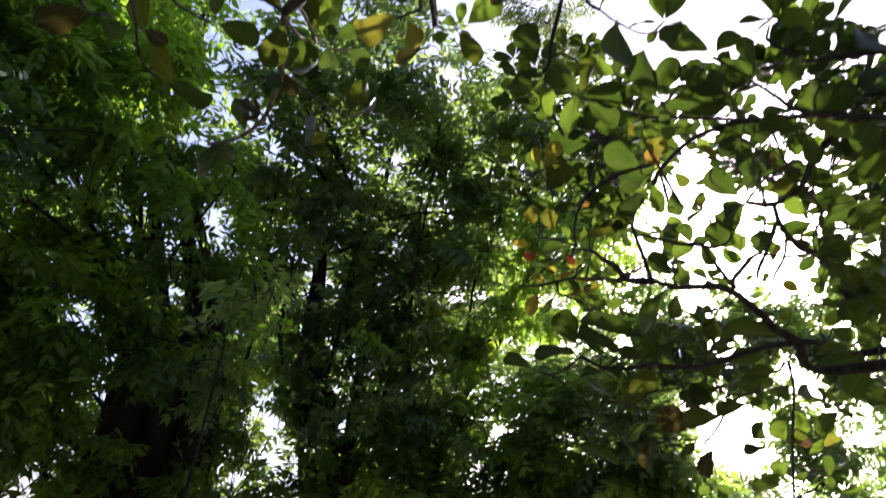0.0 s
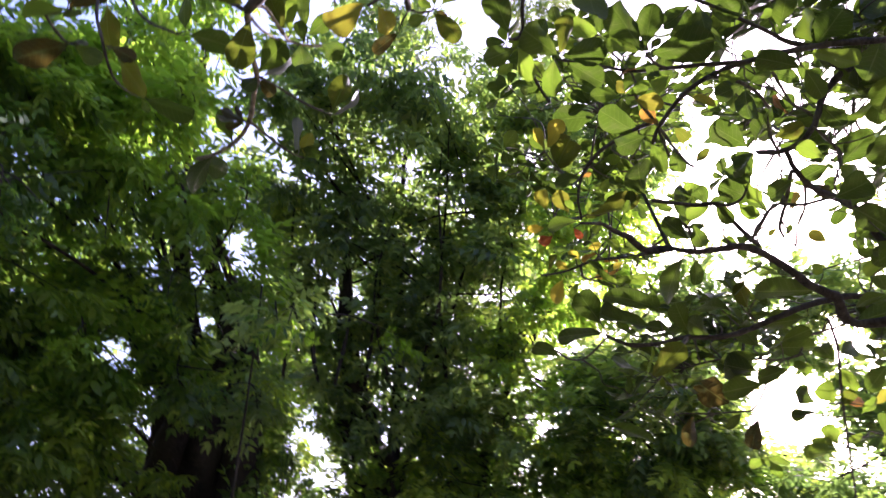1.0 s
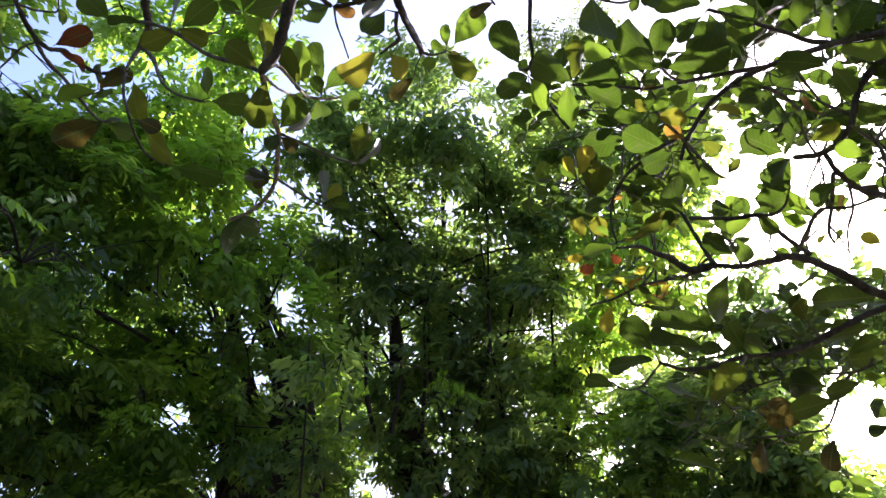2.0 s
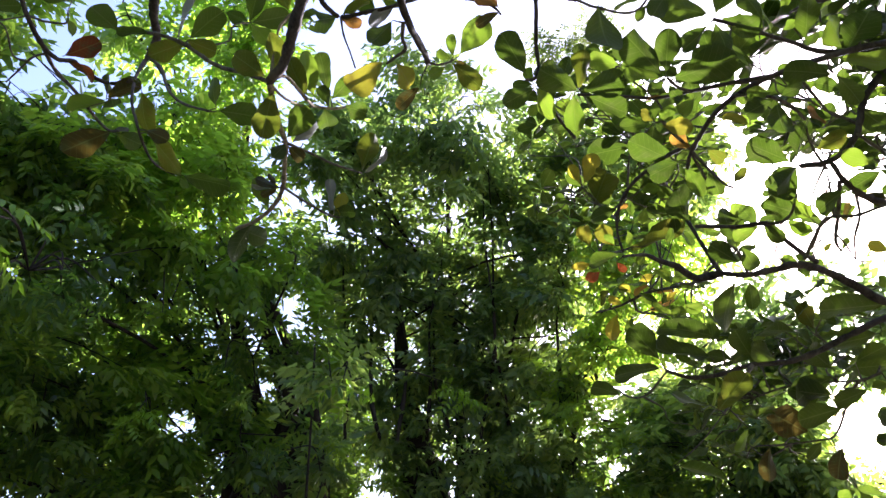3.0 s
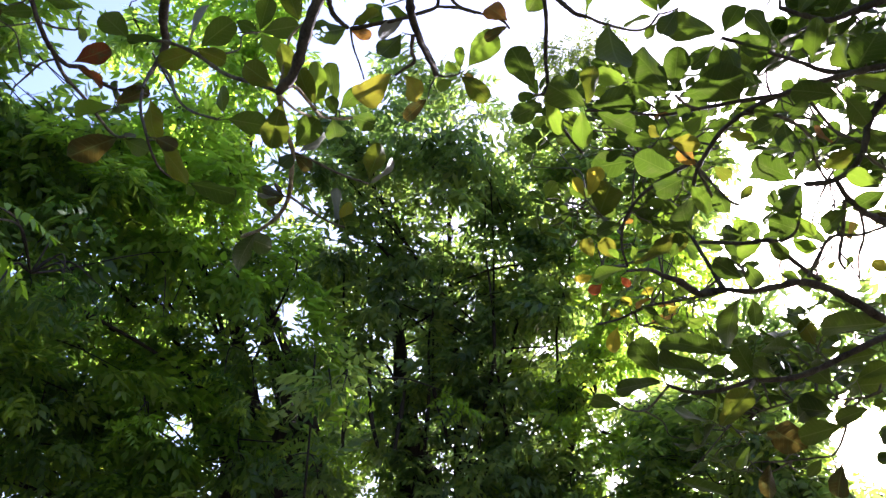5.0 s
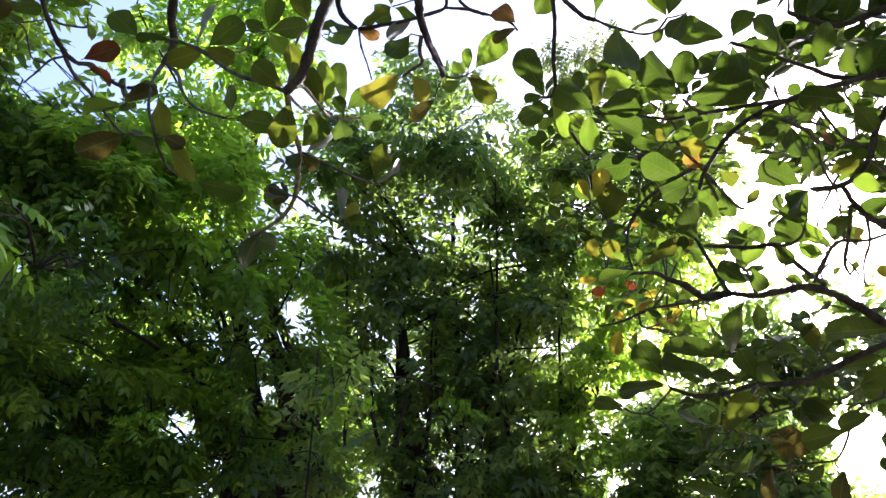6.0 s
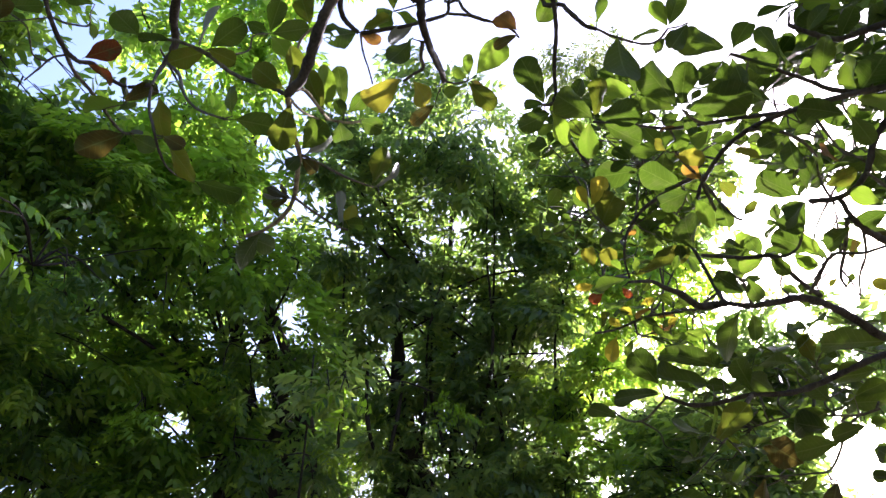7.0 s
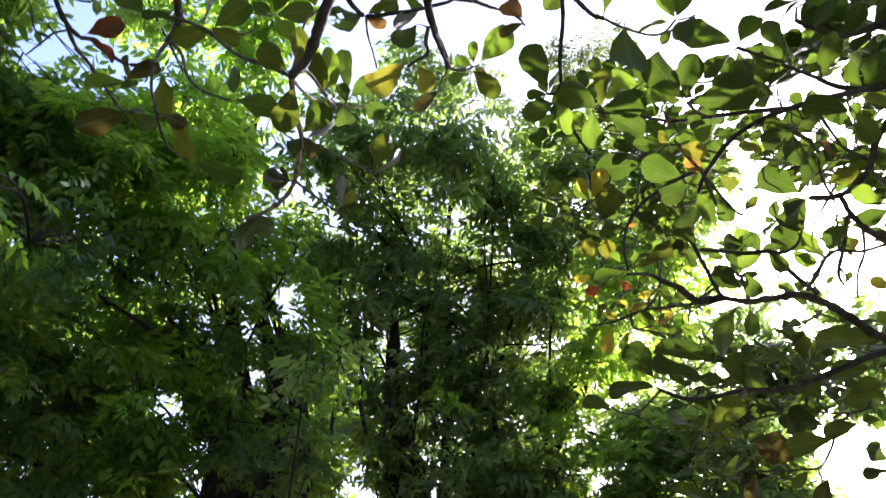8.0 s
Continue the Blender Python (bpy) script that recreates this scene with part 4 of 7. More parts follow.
leaf("amber", 0.942, 4.804, 4.222, -28, 3, 98, 0.158)
leaf("gold", 0.813, 5.072, 4.307, 14, 10, 141, 0.142)
leaf("lime", 0.765, 2.954, 3.393, -65, 8, 34, 0.089)
leaf("lime", 0.608, 2.704, 3.271, 41, 9, 147, 0.075)
leaf("lime", 0.994, 5.174, 4.208, 50, 32, 168, 0.162)
leaf("olive", 0.546, 5.303, 4.322, 39, -1, -133, 0.158)
leaf("lime", 0.670, 2.676, 3.342, -76, 7, -51, 0.092)
leaf("lime", 0.885, 3.050, 3.457, 40, 2, -138, 0.097)
leaf("green", 1.878, 4.308, 3.053, 0, 36, 108, 0.292)
leaf("green", 2.066, 4.300, 3.073, -23, 44, 68, 0.223)
leaf("green", 1.909, 4.353, 2.987, -21, 51, 77, 0.287)
leaf("olive", 1.780, 4.025, 3.368, 24, 28, 165, 0.196)
leaf("green", 2.178, 4.129, 3.370, -24, 18, 86, 0.286)
leaf("green", 2.005, 4.215, 3.220, 24, -33, -135, 0.197)
leaf("green", 1.406, 4.412, 3.155, 10, -37, -86, 0.234)
leaf("green", 1.234, 4.247, 3.632, -72, -1, -1, 0.163)
leaf("green", 1.270, 3.954, 3.174, 14, 25, 115, 0.180)
leaf("gold", 0.860, 4.919, 4.323, 18, -35, -112, 0.125)
leaf("amber", 0.973, 4.806, 4.132, 14, 1, -110, 0.126)
leaf("gold", 0.734, 5.201, 4.276, 45, 57, 148, 0.138)
leaf("lime", 0.802, 5.181, 4.151, -47, 0, 36, 0.160)
leaf("gold", 1.107, 4.467, 3.965, -39, 9, 71, 0.117)
leaf("amber", 0.640, 2.615, 3.420, 5, -13, -93, 0.051)
leaf("green", 1.460, 2.593, 3.527, -92, 41, 9, 0.194)
leaf("lime", 1.439, 2.888, 3.430, -8, -32, -44, 0.127)
leaf("olive", 1.022, 2.285, 3.445, -89, -30, -28, 0.096)
leaf("green", 1.008, 2.291, 3.339, -93, -11, 5, 0.135)
leaf("green", 1.684, 3.028, 3.317, 26, 0, -135, 0.069)
leaf("olive", 1.662, 3.007, 3.363, -44, 9, 61, 0.071)

rosette(1.73, 2.19, 4.01, 6)
rosette(1.69, 2.76, 3.88, 5)
rosette(1.65, 2.96, 3.99, 5)
rosette(1.53, 2.94, 4.07, 4)
rosette(1.29, 2.30, 3.95, 4)
rosette(1.06, 2.48, 3.83, 5)
rosette(0.88, 2.66, 3.97, 6)
rosette(0.81, 3.20, 3.95, 5)
rosette(1.01, 3.44, 3.93, 5)
rosette(1.26, 3.48, 3.79, 4)
rosette(1.80, 3.34, 3.75, 4)
rosette(1.92, 2.96, 3.84, 5)
rosette(1.76, 3.94, 3.56, 6)
rosette(1.99, 4.11, 3.53, 6)
rosette(1.62, 4.23, 3.53, 6)
rosette(1.41, 4.30, 3.49, 5)
rosette(1.87, 4.42, 3.44, 6)
rosette(2.20, 4.56, 3.38, 6)
rosette(1.66, 4.55, 3.27, 6)
rosette(1.31, 4.44, 3.19, 6)
rosette(1.42, 4.49, 2.99, 6)
rosette(1.11, 4.46, 3.24, 5)
rosette(1.07, 4.57, 2.94, 6)
rosette(1.26, 4.58, 2.80, 5)
rosette(1.67, 4.89, 2.88, 4)
rosette(1.02, 4.18, 3.87, 4)
rosette(0.90, 3.69, 3.94, 5)
rosette(0.74, 5.07, 4.39, 6)
rosette(0.85, 4.67, 4.26, 6)
rosette(1.00, 4.79, 4.02, 5)
rosette(1.92, 2.24, 4.00, 6)
rosette(2.11, 2.27, 4.15, 6)
rosette(2.32, 2.54, 4.07, 6)
rosette(2.04, 2.58, 3.89, 6)
rosette(2.24, 2.79, 3.84, 6)
rosette(2.36, 3.30, 3.79, 6)
rosette(2.62, 3.36, 3.88, 6)
rosette(2.59, 3.79, 3.63, 6)
rosette(2.61, 4.35, 3.46, 6)
rosette(2.90, 4.43, 3.49, 6)
rosette(2.76, 4.60, 3.26, 6)
rosette(2.78, 3.61, 3.74, 6)
rosette(3.05, 4.04, 3.60, 6)
rosette(2.91, 3.28, 4.10, 6)
rosette(2.62, 2.89, 4.11, 6)
rosette(2.76, 4.74, 2.80, 6)
rosette(3.09, 4.42, 3.25, 6)
rosette(-1.79, 1.89, 3.94, 4)
rosette(-0.96, 1.71, 4.08, 5)
rosette(-2.09, 1.35, 4.04, 4)
rosette(-0.39, 1.80, 4.25, 3)
rosette(0.70, 2.04, 3.77, 4)
rosette(1.04, 4.61, 3.80, 6)
rosette(3.36, 4.50, 4.82, 6)
rosette(1.33, 5.32, 4.45, 6)
rosette(2.76, 2.87, 4.67, 6)
rosette(2.79, 4.03, 5.16, 6)
rosette(2.31, 4.40, 5.37, 6)
rosette(3.92, 5.84, 4.21, 6)
rosette(3.30, 4.41, 6.08, 6)
rosette(3.39, 4.89, 3.63, 6)
rosette(3.36, 4.43, 5.87, 6)
rosette(2.67, 3.40, 4.23, 6)
rosette(1.09, 3.76, 4.03, 6)
rosette(3.42, 4.79, 5.66, 6)
rosette(4.14, 5.20, 5.17, 6)
rosette(2.24, 2.88, 4.59, 6)
rosette(3.86, 4.81, 5.70, 6)
rosette(3.24, 3.93, 4.72, 6)
rosette(2.73, 4.80, 5.32, 6)
rosette(2.19, 5.17, 6.34, 6)
rosette(2.28, 5.47, 4.67, 6)
rosette(3.34, 3.67, 4.91, 6)
rosette(2.12, 4.49, 5.40, 6)
rosette(2.71, 3.27, 5.15, 6)
rosette(3.00, 3.36, 4.94, 6)
rosette(1.91, 4.77, 6.12, 6)
rosette(2.69, 5.23, 5.78, 6)
rosette(3.12, 5.20, 4.00, 6)
rosette(2.39, 3.72, 4.97, 6)
rosette(3.83, 5.45, 4.61, 6)
rosette(2.26, 5.48, 3.81, 6)
rosette(2.43, 4.77, 6.17, 6)
rosette(2.23, 4.57, 3.90, 6)
rosette(2.42, 3.59, 3.27, 6)
rosette(1.95, 3.87, 5.08, 6)
rosette(2.63, 4.20, 4.29, 6)
rosette(3.00, 4.31, 4.21, 6)
rosette(1.35, 4.31, 5.09, 6)
rosette(2.90, 4.09, 3.58, 6)
rosette(2.73, 4.31, 6.28, 6)
rosette(1.51, 5.65, 4.27, 6)
rosette(3.15, 5.08, 3.58, 6)
rosette(3.45, 3.90, 6.05, 6)
rosette(2.32, 3.65, 5.76, 6)
rosette(3.77, 4.52, 5.03, 6)
rosette(2.84, 4.34, 4.61, 6)
rosette(3.36, 4.92, 5.42, 6)
rosette(1.19, 4.33, 4.91, 6)
rosette(3.69, 4.54, 6.26, 6)
rosette(2.18, 3.42, 4.93, 6)
rosette(3.46, 5.65, 4.84, 6)
rosette(2.80, 3.20, 4.56, 6)
rosette(2.80, 4.22, 3.37, 6)
rosette(2.09, 4.38, 5.03, 6)
rosette(2.58, 3.67, 5.60, 6)
rosette(1.73, 4.73, 5.84, 6)
rosette(2.85, 4.82, 4.82, 6)
rosette(1.75, 4.12, 3.51, 6)
rosette(1.56, 1.91, 4.01, 6)
rosette(2.03, 2.17, 3.66, 6)
rosette(1.78, 2.66, 4.57, 6)
rosette(2.34, 2.57, 4.00, 6)
rosette(1.48, 2.13, 4.02, 6)
rosette(1.84, 2.16, 3.82, 6)
rosette(2.57, 2.99, 4.25, 6)
rosette(1.92, 2.55, 4.26, 6)
rosette(2.23, 2.81, 4.04, 6)
rosette(2.23, 2.44, 3.97, 6)
rosette(1.83, 2.11, 3.86, 6)
rosette(2.01, 2.19, 4.36, 6)
rosette(2.17, 2.43, 4.20, 6)
rosette(2.13, 2.14, 3.48, 6)
rosette(1.95, 2.00, 3.57, 6)
rosette(1.62, 1.93, 3.89, 6)
rosette(1.92, 2.44, 3.77, 6)
rosette(2.06, 2.08, 3.59, 6)
rosette(2.61, 2.80, 4.37, 6)
rosette(2.09, 2.34, 3.82, 6)
rosette(2.52, 2.92, 4.15, 6)
rosette(1.92, 2.55, 4.04, 6)
rosette(1.39, 1.87, 4.05, 6)
rosette(1.09, 3.83, 4.47, 6)
rosette(1.08, 3.75, 4.71, 6)
rosette(1.06, 3.37, 4.28, 6)
rosette(1.17, 3.84, 4.25, 6)
rosette(0.92, 4.11, 4.72, 6)
rosette(0.80, 3.18, 4.63, 6)
rosette(1.17, 3.64, 4.82, 6)
rosette(0.77, 3.25, 4.44, 6)
rosette(0.85, 3.01, 4.26, 6)
rosette(0.83, 3.33, 3.94, 6)
rosette(0.84, 3.13, 4.12, 6)
rosette(1.15, 3.13, 4.28, 6)
rosette(1.85, 2.20, 4.21, 6)
rosette(2.64, 3.14, 4.85, 6)
rosette(2.30, 3.24, 3.39, 6)
rosette(2.41, 3.26, 4.95, 6)
rosette(2.06, 2.42, 3.99, 6)
rosette(2.65, 3.64, 3.54, 6)
rosette(1.70, 2.19, 4.39, 6)
rosette(1.75, 2.14, 4.32, 6)
rosette(2.29, 3.04, 3.35, 6)
rosette(2.85, 3.35, 4.52, 6)
rosette(2.25, 2.78, 3.16, 6)
rosette(2.65, 3.84, 4.51, 6)
rosette(2.35, 3.37, 4.96, 6)
rosette(2.28, 3.02, 3.29, 6)
rosette(2.84, 3.72, 4.14, 6)
rosette(2.39, 3.30, 3.45, 6)
rosette(2.45, 3.13, 4.94, 6)
rosette(2.04, 2.47, 4.18, 6)
rosette(2.69, 3.43, 4.25, 6)
rosette(3.06, 4.28, 5.62, 6)
rosette(2.96, 4.36, 4.08, 6)
rosette(2.54, 5.88, 4.32, 6)
rosette(3.54, 5.04, 4.03, 6)
rosette(3.42, 4.71, 4.18, 6)
rosette(3.59, 4.36, 5.53, 6)
rosette(2.06, 5.02, 5.93, 6)
rosette(2.01, 4.11, 5.28, 6)
rosette(2.70, 4.22, 4.17, 6)
rosette(2.25, 5.18, 3.70, 6)
rosette(2.84, 3.65, 4.86, 6)
rosette(3.99, 4.95, 5.76, 6)
rosette(3.62, 5.17, 4.71, 6)
rosette(3.25, 4.96, 3.96, 6)
rosette(3.80, 5.42, 4.93, 6)
rosette(3.00, 4.15, 5.37, 6)
rosette(3.41, 5.04, 5.13, 6)
rosette(3.58, 4.39, 4.96, 6)
rosette(4.05, 5.58, 4.69, 6)
rosette(0.46, 3.55, 5.29, 5)
rosette(0.73, 3.57, 5.37, 5)
rosette(0.93, 4.10, 4.65, 5)
rosette(1.06, 4.07, 4.74, 5)
rosette(1.21, 2.37, 4.02, 5)
rosette(1.33, 2.32, 4.14, 5)
rosette(1.50, 2.26, 4.12, 5)
rosette(1.65, 2.26, 4.18, 5)
rosette(1.82, 2.34, 4.11, 5)
rosette(1.95, 2.50, 4.11, 5)
rosette(1.39, 2.58, 3.96, 5)
rosette(1.59, 2.87, 3.98, 5)
rosette(1.70, 2.91, 3.95, 5)
rosette(1.49, 2.91, 3.88, 5)
rosette(1.98, 2.89, 3.90, 5)
rosette(1.22, 4.15, 4.67, 5)
rosette(1.27, 3.32, 3.54, 5)
rosette(1.41, 3.27, 3.68, 5)
rosette(1.25, 4.42, 3.55, 5)
rosette(1.52, 4.48, 3.55, 5)
rosette(1.69, 4.62, 3.60, 5)
rosette(1.93, 4.67, 3.60, 5)
rosette(2.10, 4.53, 3.69, 5)
rosette(2.33, 4.59, 3.70, 5)
rosette(2.34, 4.81, 3.54, 5)
rosette(2.14, 4.88, 3.55, 5)
rosette(1.90, 4.87, 3.48, 5)
rosette(1.55, 4.72, 3.40, 5)
rosette(1.36, 4.65, 3.43, 5)
rosette(1.13, 4.60, 3.42, 5)
rosette(1.32, 4.70, 3.16, 5)
rosette(1.60, 4.92, 3.30, 5)
rosette(1.98, 5.10, 3.35, 5)
rosette(2.21, 4.97, 3.45, 5)
rosette(1.14, 4.78, 3.16, 5)
rosette(1.73, 5.08, 3.10, 5)
rosette(1.20, 5.03, 2.99, 5)
rosette(1.44, 5.11, 2.96, 5)
rosette(1.04, 4.29, 3.67, 5)
rosette(2.20, 5.35, 5.35, 6)
rosette(3.00, 5.80, 5.60, 6)
rosette(0.62, 3.74, 5.67, 5)
rosette(0.75, 3.51, 5.48, 5)
rosette(0.95, 3.85, 5.69, 5)
rosette(1.16, 3.86, 5.69, 5)
rosette(1.20, 3.47, 5.27, 5)
rosette(0.22, 3.48, 5.26, 5)
rosette(0.42, 3.28, 4.99, 5)
rosette(0.55, 3.71, 5.38, 5)
rosette(0.75, 4.11, 5.74, 5)
rosette(0.86, 3.45, 5.12, 5)
rosette(1.04, 3.53, 5.13, 5)
rosette(1.25, 3.55, 5.19, 5)
rosette(1.47, 3.82, 5.37, 5)
rosette(0.27, 3.60, 5.19, 5)
rosette(0.35, 4.11, 5.63, 5)
rosette(0.64, 3.68, 5.16, 5)
rosette(0.75, 3.96, 5.41, 5)
rosette(0.87, 3.71, 5.20, 5)
rosette(1.09, 3.91, 5.27, 5)
rosette(1.19, 3.87, 5.21, 5)
rosette(1.42, 3.89, 5.27, 5)
rosette(0.24, 3.46, 4.82, 5)
rosette(0.41, 3.96, 5.33, 5)
rosette(0.52, 3.70, 5.05, 5)
rosette(0.76, 3.84, 5.16, 5)
rosette(1.20, 4.38, 5.52, 5)
rosette(1.18, 3.91, 5.02, 5)
rosette(1.46, 4.42, 5.46, 5)
rosette(0.14, 4.06, 5.24, 5)
rosette(0.50, 4.35, 5.37, 5)
rosette(1.19, 3.89, 4.85, 5)
rosette(1.38, 3.86, 4.75, 5)
rosette(1.29, 4.57, 5.19, 5)
rosette(1.42, 4.17, 4.83, 5)
rosette(0.17, 4.31, 4.92, 5)
rosette(0.54, 3.69, 4.42, 5)
rosette(0.91, 4.25, 4.76, 5)
rosette(1.01, 3.86, 4.50, 5)
rosette(1.25, 4.65, 5.09, 5)
rosette(1.41, 4.42, 4.86, 5)
rosette(0.11, 4.28, 4.75, 5)
rosette(0.33, 4.05, 4.59, 5)
rosette(0.48, 3.87, 4.38, 5)
rosette(1.00, 4.27, 4.67, 5)
rosette(1.20, 4.48, 4.78, 5)
rosette(0.15, 4.02, 4.40, 5)
rosette(0.38, 4.09, 4.45, 5)
rosette(0.46, 4.19, 4.48, 5)
rosette(0.62, 4.33, 4.46, 5)
rosette(0.85, 4.31, 4.51, 5)
rosette(0.98, 4.17, 4.32, 5)
rosette(1.20, 4.77, 4.69, 5)
rosette(1.83, 3.17, 5.05, 6)
rosette(2.14, 3.38, 5.29, 6)
rosette(2.56, 3.58, 5.48, 6)
rosette(2.47, 3.53, 4.99, 6)
rosette(2.32, 3.74, 5.02, 6)
rosette(1.98, 3.66, 5.01, 6)
rosette(1.82, 3.96, 4.95, 6)
rosette(2.07, 3.76, 4.72, 6)
rosette(2.38, 3.86, 4.40, 6)
rosette(1.90, 4.17, 4.32, 6)
rosette(1.43, 3.94, 4.14, 6)
rosette(1.59, 3.29, 4.98, 6)
rosette(1.43, 3.26, 4.88, 6)
# unseen crown added over and behind the path to block sky light
for row in range(9):
    for column in range(11):
        rosette(-2.8 + 0.68 * column + hub_dice.uniform(-0.25, 0.25), 0.15 - 0.55 * row + hub_dice.uniform(-0.2, 0.2), hub_dice.uniform(4.7, 6.3), 6)
hang_rosettes()

# ---- the feathery-leaved trees behind ----
rng = np.random.default_rng(21)
LOBES = {}
GAPS = []
BACK_LIMBS = []


def lobe(tree, x, y, z, wide, high):
    LOBES.setdefault(tree, []).append((x, y, z, wide, high))


def gap(a, b, radius):
    """An opening right through the crowns, from a to b."""
    GAPS.append((np.array(a), np.array(b), radius))


gap((-1.63, 3.80, 3.72), (-5.74, 11.73, 8.21), 0.112)
gap((-1.66, 3.86, 3.59), (-5.82, 11.91, 7.82), 0.074)
gap((-1.58, 3.75, 3.84), (-5.60, 11.60, 8.57), 0.067)
gap((-1.83, 3.94, 3.23), (-6.33, 12.15, 6.74), 0.164)
gap((-2.28, 3.77, 2.96), (-7.69, 11.64, 5.93), 0.164)
gap((-1.70, 3.11, 4.60), (-5.94, 9.66, 10.85), 0.082)
gap((-1.64, 3.20, 4.53), (-5.77, 9.95, 10.65), 0.089)
gap((-0.43, 4.12, 3.89), (-2.14, 12.71, 8.73), 0.089)
gap((-0.37, 4.09, 3.97), (-1.94, 12.62, 8.95), 0.052)
gap((-0.12, 4.23, 3.79), (-1.21, 13.03, 8.42), 0.045)
gap((-1.32, 3.81, 3.95), (-4.81, 11.77, 8.90), 0.037)
gap((-1.10, 3.55, 4.45), (-4.14, 10.99, 10.40), 0.067)
gap((-1.13, 4.40, 2.76), (-4.25, 13.55, 5.35), 0.112)
gap((-1.19, 4.42, 2.65), (-4.40, 13.59, 5.02), 0.112)
gap((-1.22, 4.43, 2.55), (-4.52, 13.62, 4.70), 0.089)
gap((-1.30, 4.43, 2.42), (-4.74, 13.62, 4.32), 0.067)
gap((-1.00, 4.50, 2.57), (-3.84, 13.83, 4.76), 0.060)
gap((-0.66, 4.57, 2.66), (-2.83, 14.03, 5.03), 0.052)
gap((0.60, 4.49, 3.29), (0.95, 13.80, 6.92), 0.104)
gap((0.73, 4.46, 3.33), (1.35, 13.73, 7.04), 0.082)
gap((0.63, 4.56, 3.09), (1.03, 14.01, 6.33), 0.060)
gap((0.54, 4.59, 3.01), (0.76, 14.10, 6.08), 0.074)
gap((0.43, 4.54, 3.15), (0.45, 13.97, 6.50), 0.082)
gap((0.34, 4.58, 3.04), (0.17, 14.07, 6.18), 0.052)
gap((0.48, 4.66, 2.78), (0.59, 14.31, 5.40), 0.134)
gap((-2.76, 3.29, 3.19), (-9.12, 10.20, 6.62), 0.074)
gap((-2.86, 3.35, 2.83), (-9.43, 10.38, 5.55), 0.082)
gap((-2.67, 3.12, 3.62), (-8.84, 9.71, 7.92), 0.074)
gap((-2.42, 3.32, 3.65), (-8.11, 10.30, 7.99), 0.089)
gap((-2.33, 3.36, 3.70), (-7.85, 10.42, 8.15), 0.074)
gap((-2.63, 3.29, 3.40), (-8.74, 10.20, 7.26), 0.060)
gap((-2.48, 3.38, 3.46), (-8.29, 10.49, 7.43), 0.060)
gap((-2.67, 2.32, 4.51), (-8.86, 7.30, 10.58), 0.089)
gap((-1.03, 4.12, 3.58), (-3.94, 12.71, 7.81), 0.052)
gap((-1.01, 4.33, 3.11), (-3.87, 13.34, 6.40), 0.067)
gap((-1.11, 4.19, 3.40), (-4.16, 12.90, 7.24), 0.060)
gap((-0.13, 3.42, 4.91), (-1.25, 10.59, 11.79), 0.164)
gap((1.30, 4.35, 3.42), (3.06, 13.39, 7.31), 0.119)
gap((-2.80, 2.09, 4.56), (-9.25, 6.60, 10.73), 0.223)
gap((-0.97, 4.26, 3.34), (-3.75, 13.10, 7.08), 0.045)
gap((1.97, 4.17, 3.41), (5.08, 12.86, 7.28), 0.164)
gap((1.76, 4.10, 3.70), (4.45, 12.64, 8.16), 0.223)
gap((1.99, 4.36, 2.90), (5.12, 13.42, 5.76), 0.342)
gap((2.09, 4.29, 3.00), (5.42, 13.22, 6.05), 0.238)
gap((1.88, 4.44, 2.76), (4.79, 13.66, 5.32), 0.164)
gap((2.37, 4.08, 3.26), (6.26, 12.57, 6.84), 0.223)
gap((2.48, 4.07, 3.14), (6.59, 12.56, 6.47), 0.164)
gap((2.04, 4.36, 2.84), (5.26, 13.42, 5.58), 0.268)
gap((2.17, 4.34, 2.76), (5.66, 13.35, 5.33), 0.268)
gap((1.87, 4.41, 2.87), (4.76, 13.57, 5.66), 0.149)
gap((2.72, 4.00, 3.02), (7.31, 12.33, 6.11), 0.134)
gap((-2.36, 3.97, 1.87), (-7.92, 12.24, 2.67), 0.112)
gap((-2.25, 4.03, 1.99), (-7.59, 12.42, 3.02), 0.097)
gap((-2.00, 4.11, 2.38), (-6.85, 12.67, 4.18), 0.082)
gap((-1.62, 4.34, 2.19), (-5.71, 13.35, 3.62), 0.060)
gap((-1.22, 4.49, 2.24), (-4.50, 13.81, 3.77), 0.089)
gap((-2.32, 3.75, 2.94), (-7.81, 11.57, 5.88), 0.097)
gap((-1.11, 4.45, 2.61), (-4.18, 13.70, 4.89), 0.089)
gap((-0.99, 4.54, 2.39), (-3.82, 13.95, 4.23), 0.104)
gap((-1.31, 4.48, 2.15), (-4.76, 13.76, 3.50), 0.089)
gap((-2.33, 3.74, 2.94), (-7.84, 11.55, 5.87), 0.074)

gap((-1.55, 2.76, 4.46), (-5.90, 9.11, 10.99), 0.086)
gap((-1.45, 2.86, 4.35), (-5.61, 9.42, 10.64), 0.085)
gap((-1.41, 2.94, 4.24), (-5.49, 9.68, 10.29), 0.058)
gap((-1.47, 3.40, 3.53), (-5.66, 11.15, 8.03), 0.103)
gap((-1.45, 3.50, 3.39), (-5.59, 11.47, 7.58), 0.056)
gap((-1.41, 3.36, 3.61), (-5.46, 11.02, 8.29), 0.056)
gap((-2.70, 2.13, 4.98), (-9.57, 7.11, 12.64), 0.108)
gap((-2.57, 2.24, 4.86), (-9.17, 7.46, 12.27), 0.100)
gap((-2.81, 2.21, 4.82), (-9.92, 7.35, 12.15), 0.100)
gap((-2.66, 2.32, 4.71), (-9.46, 7.72, 11.78), 0.091)
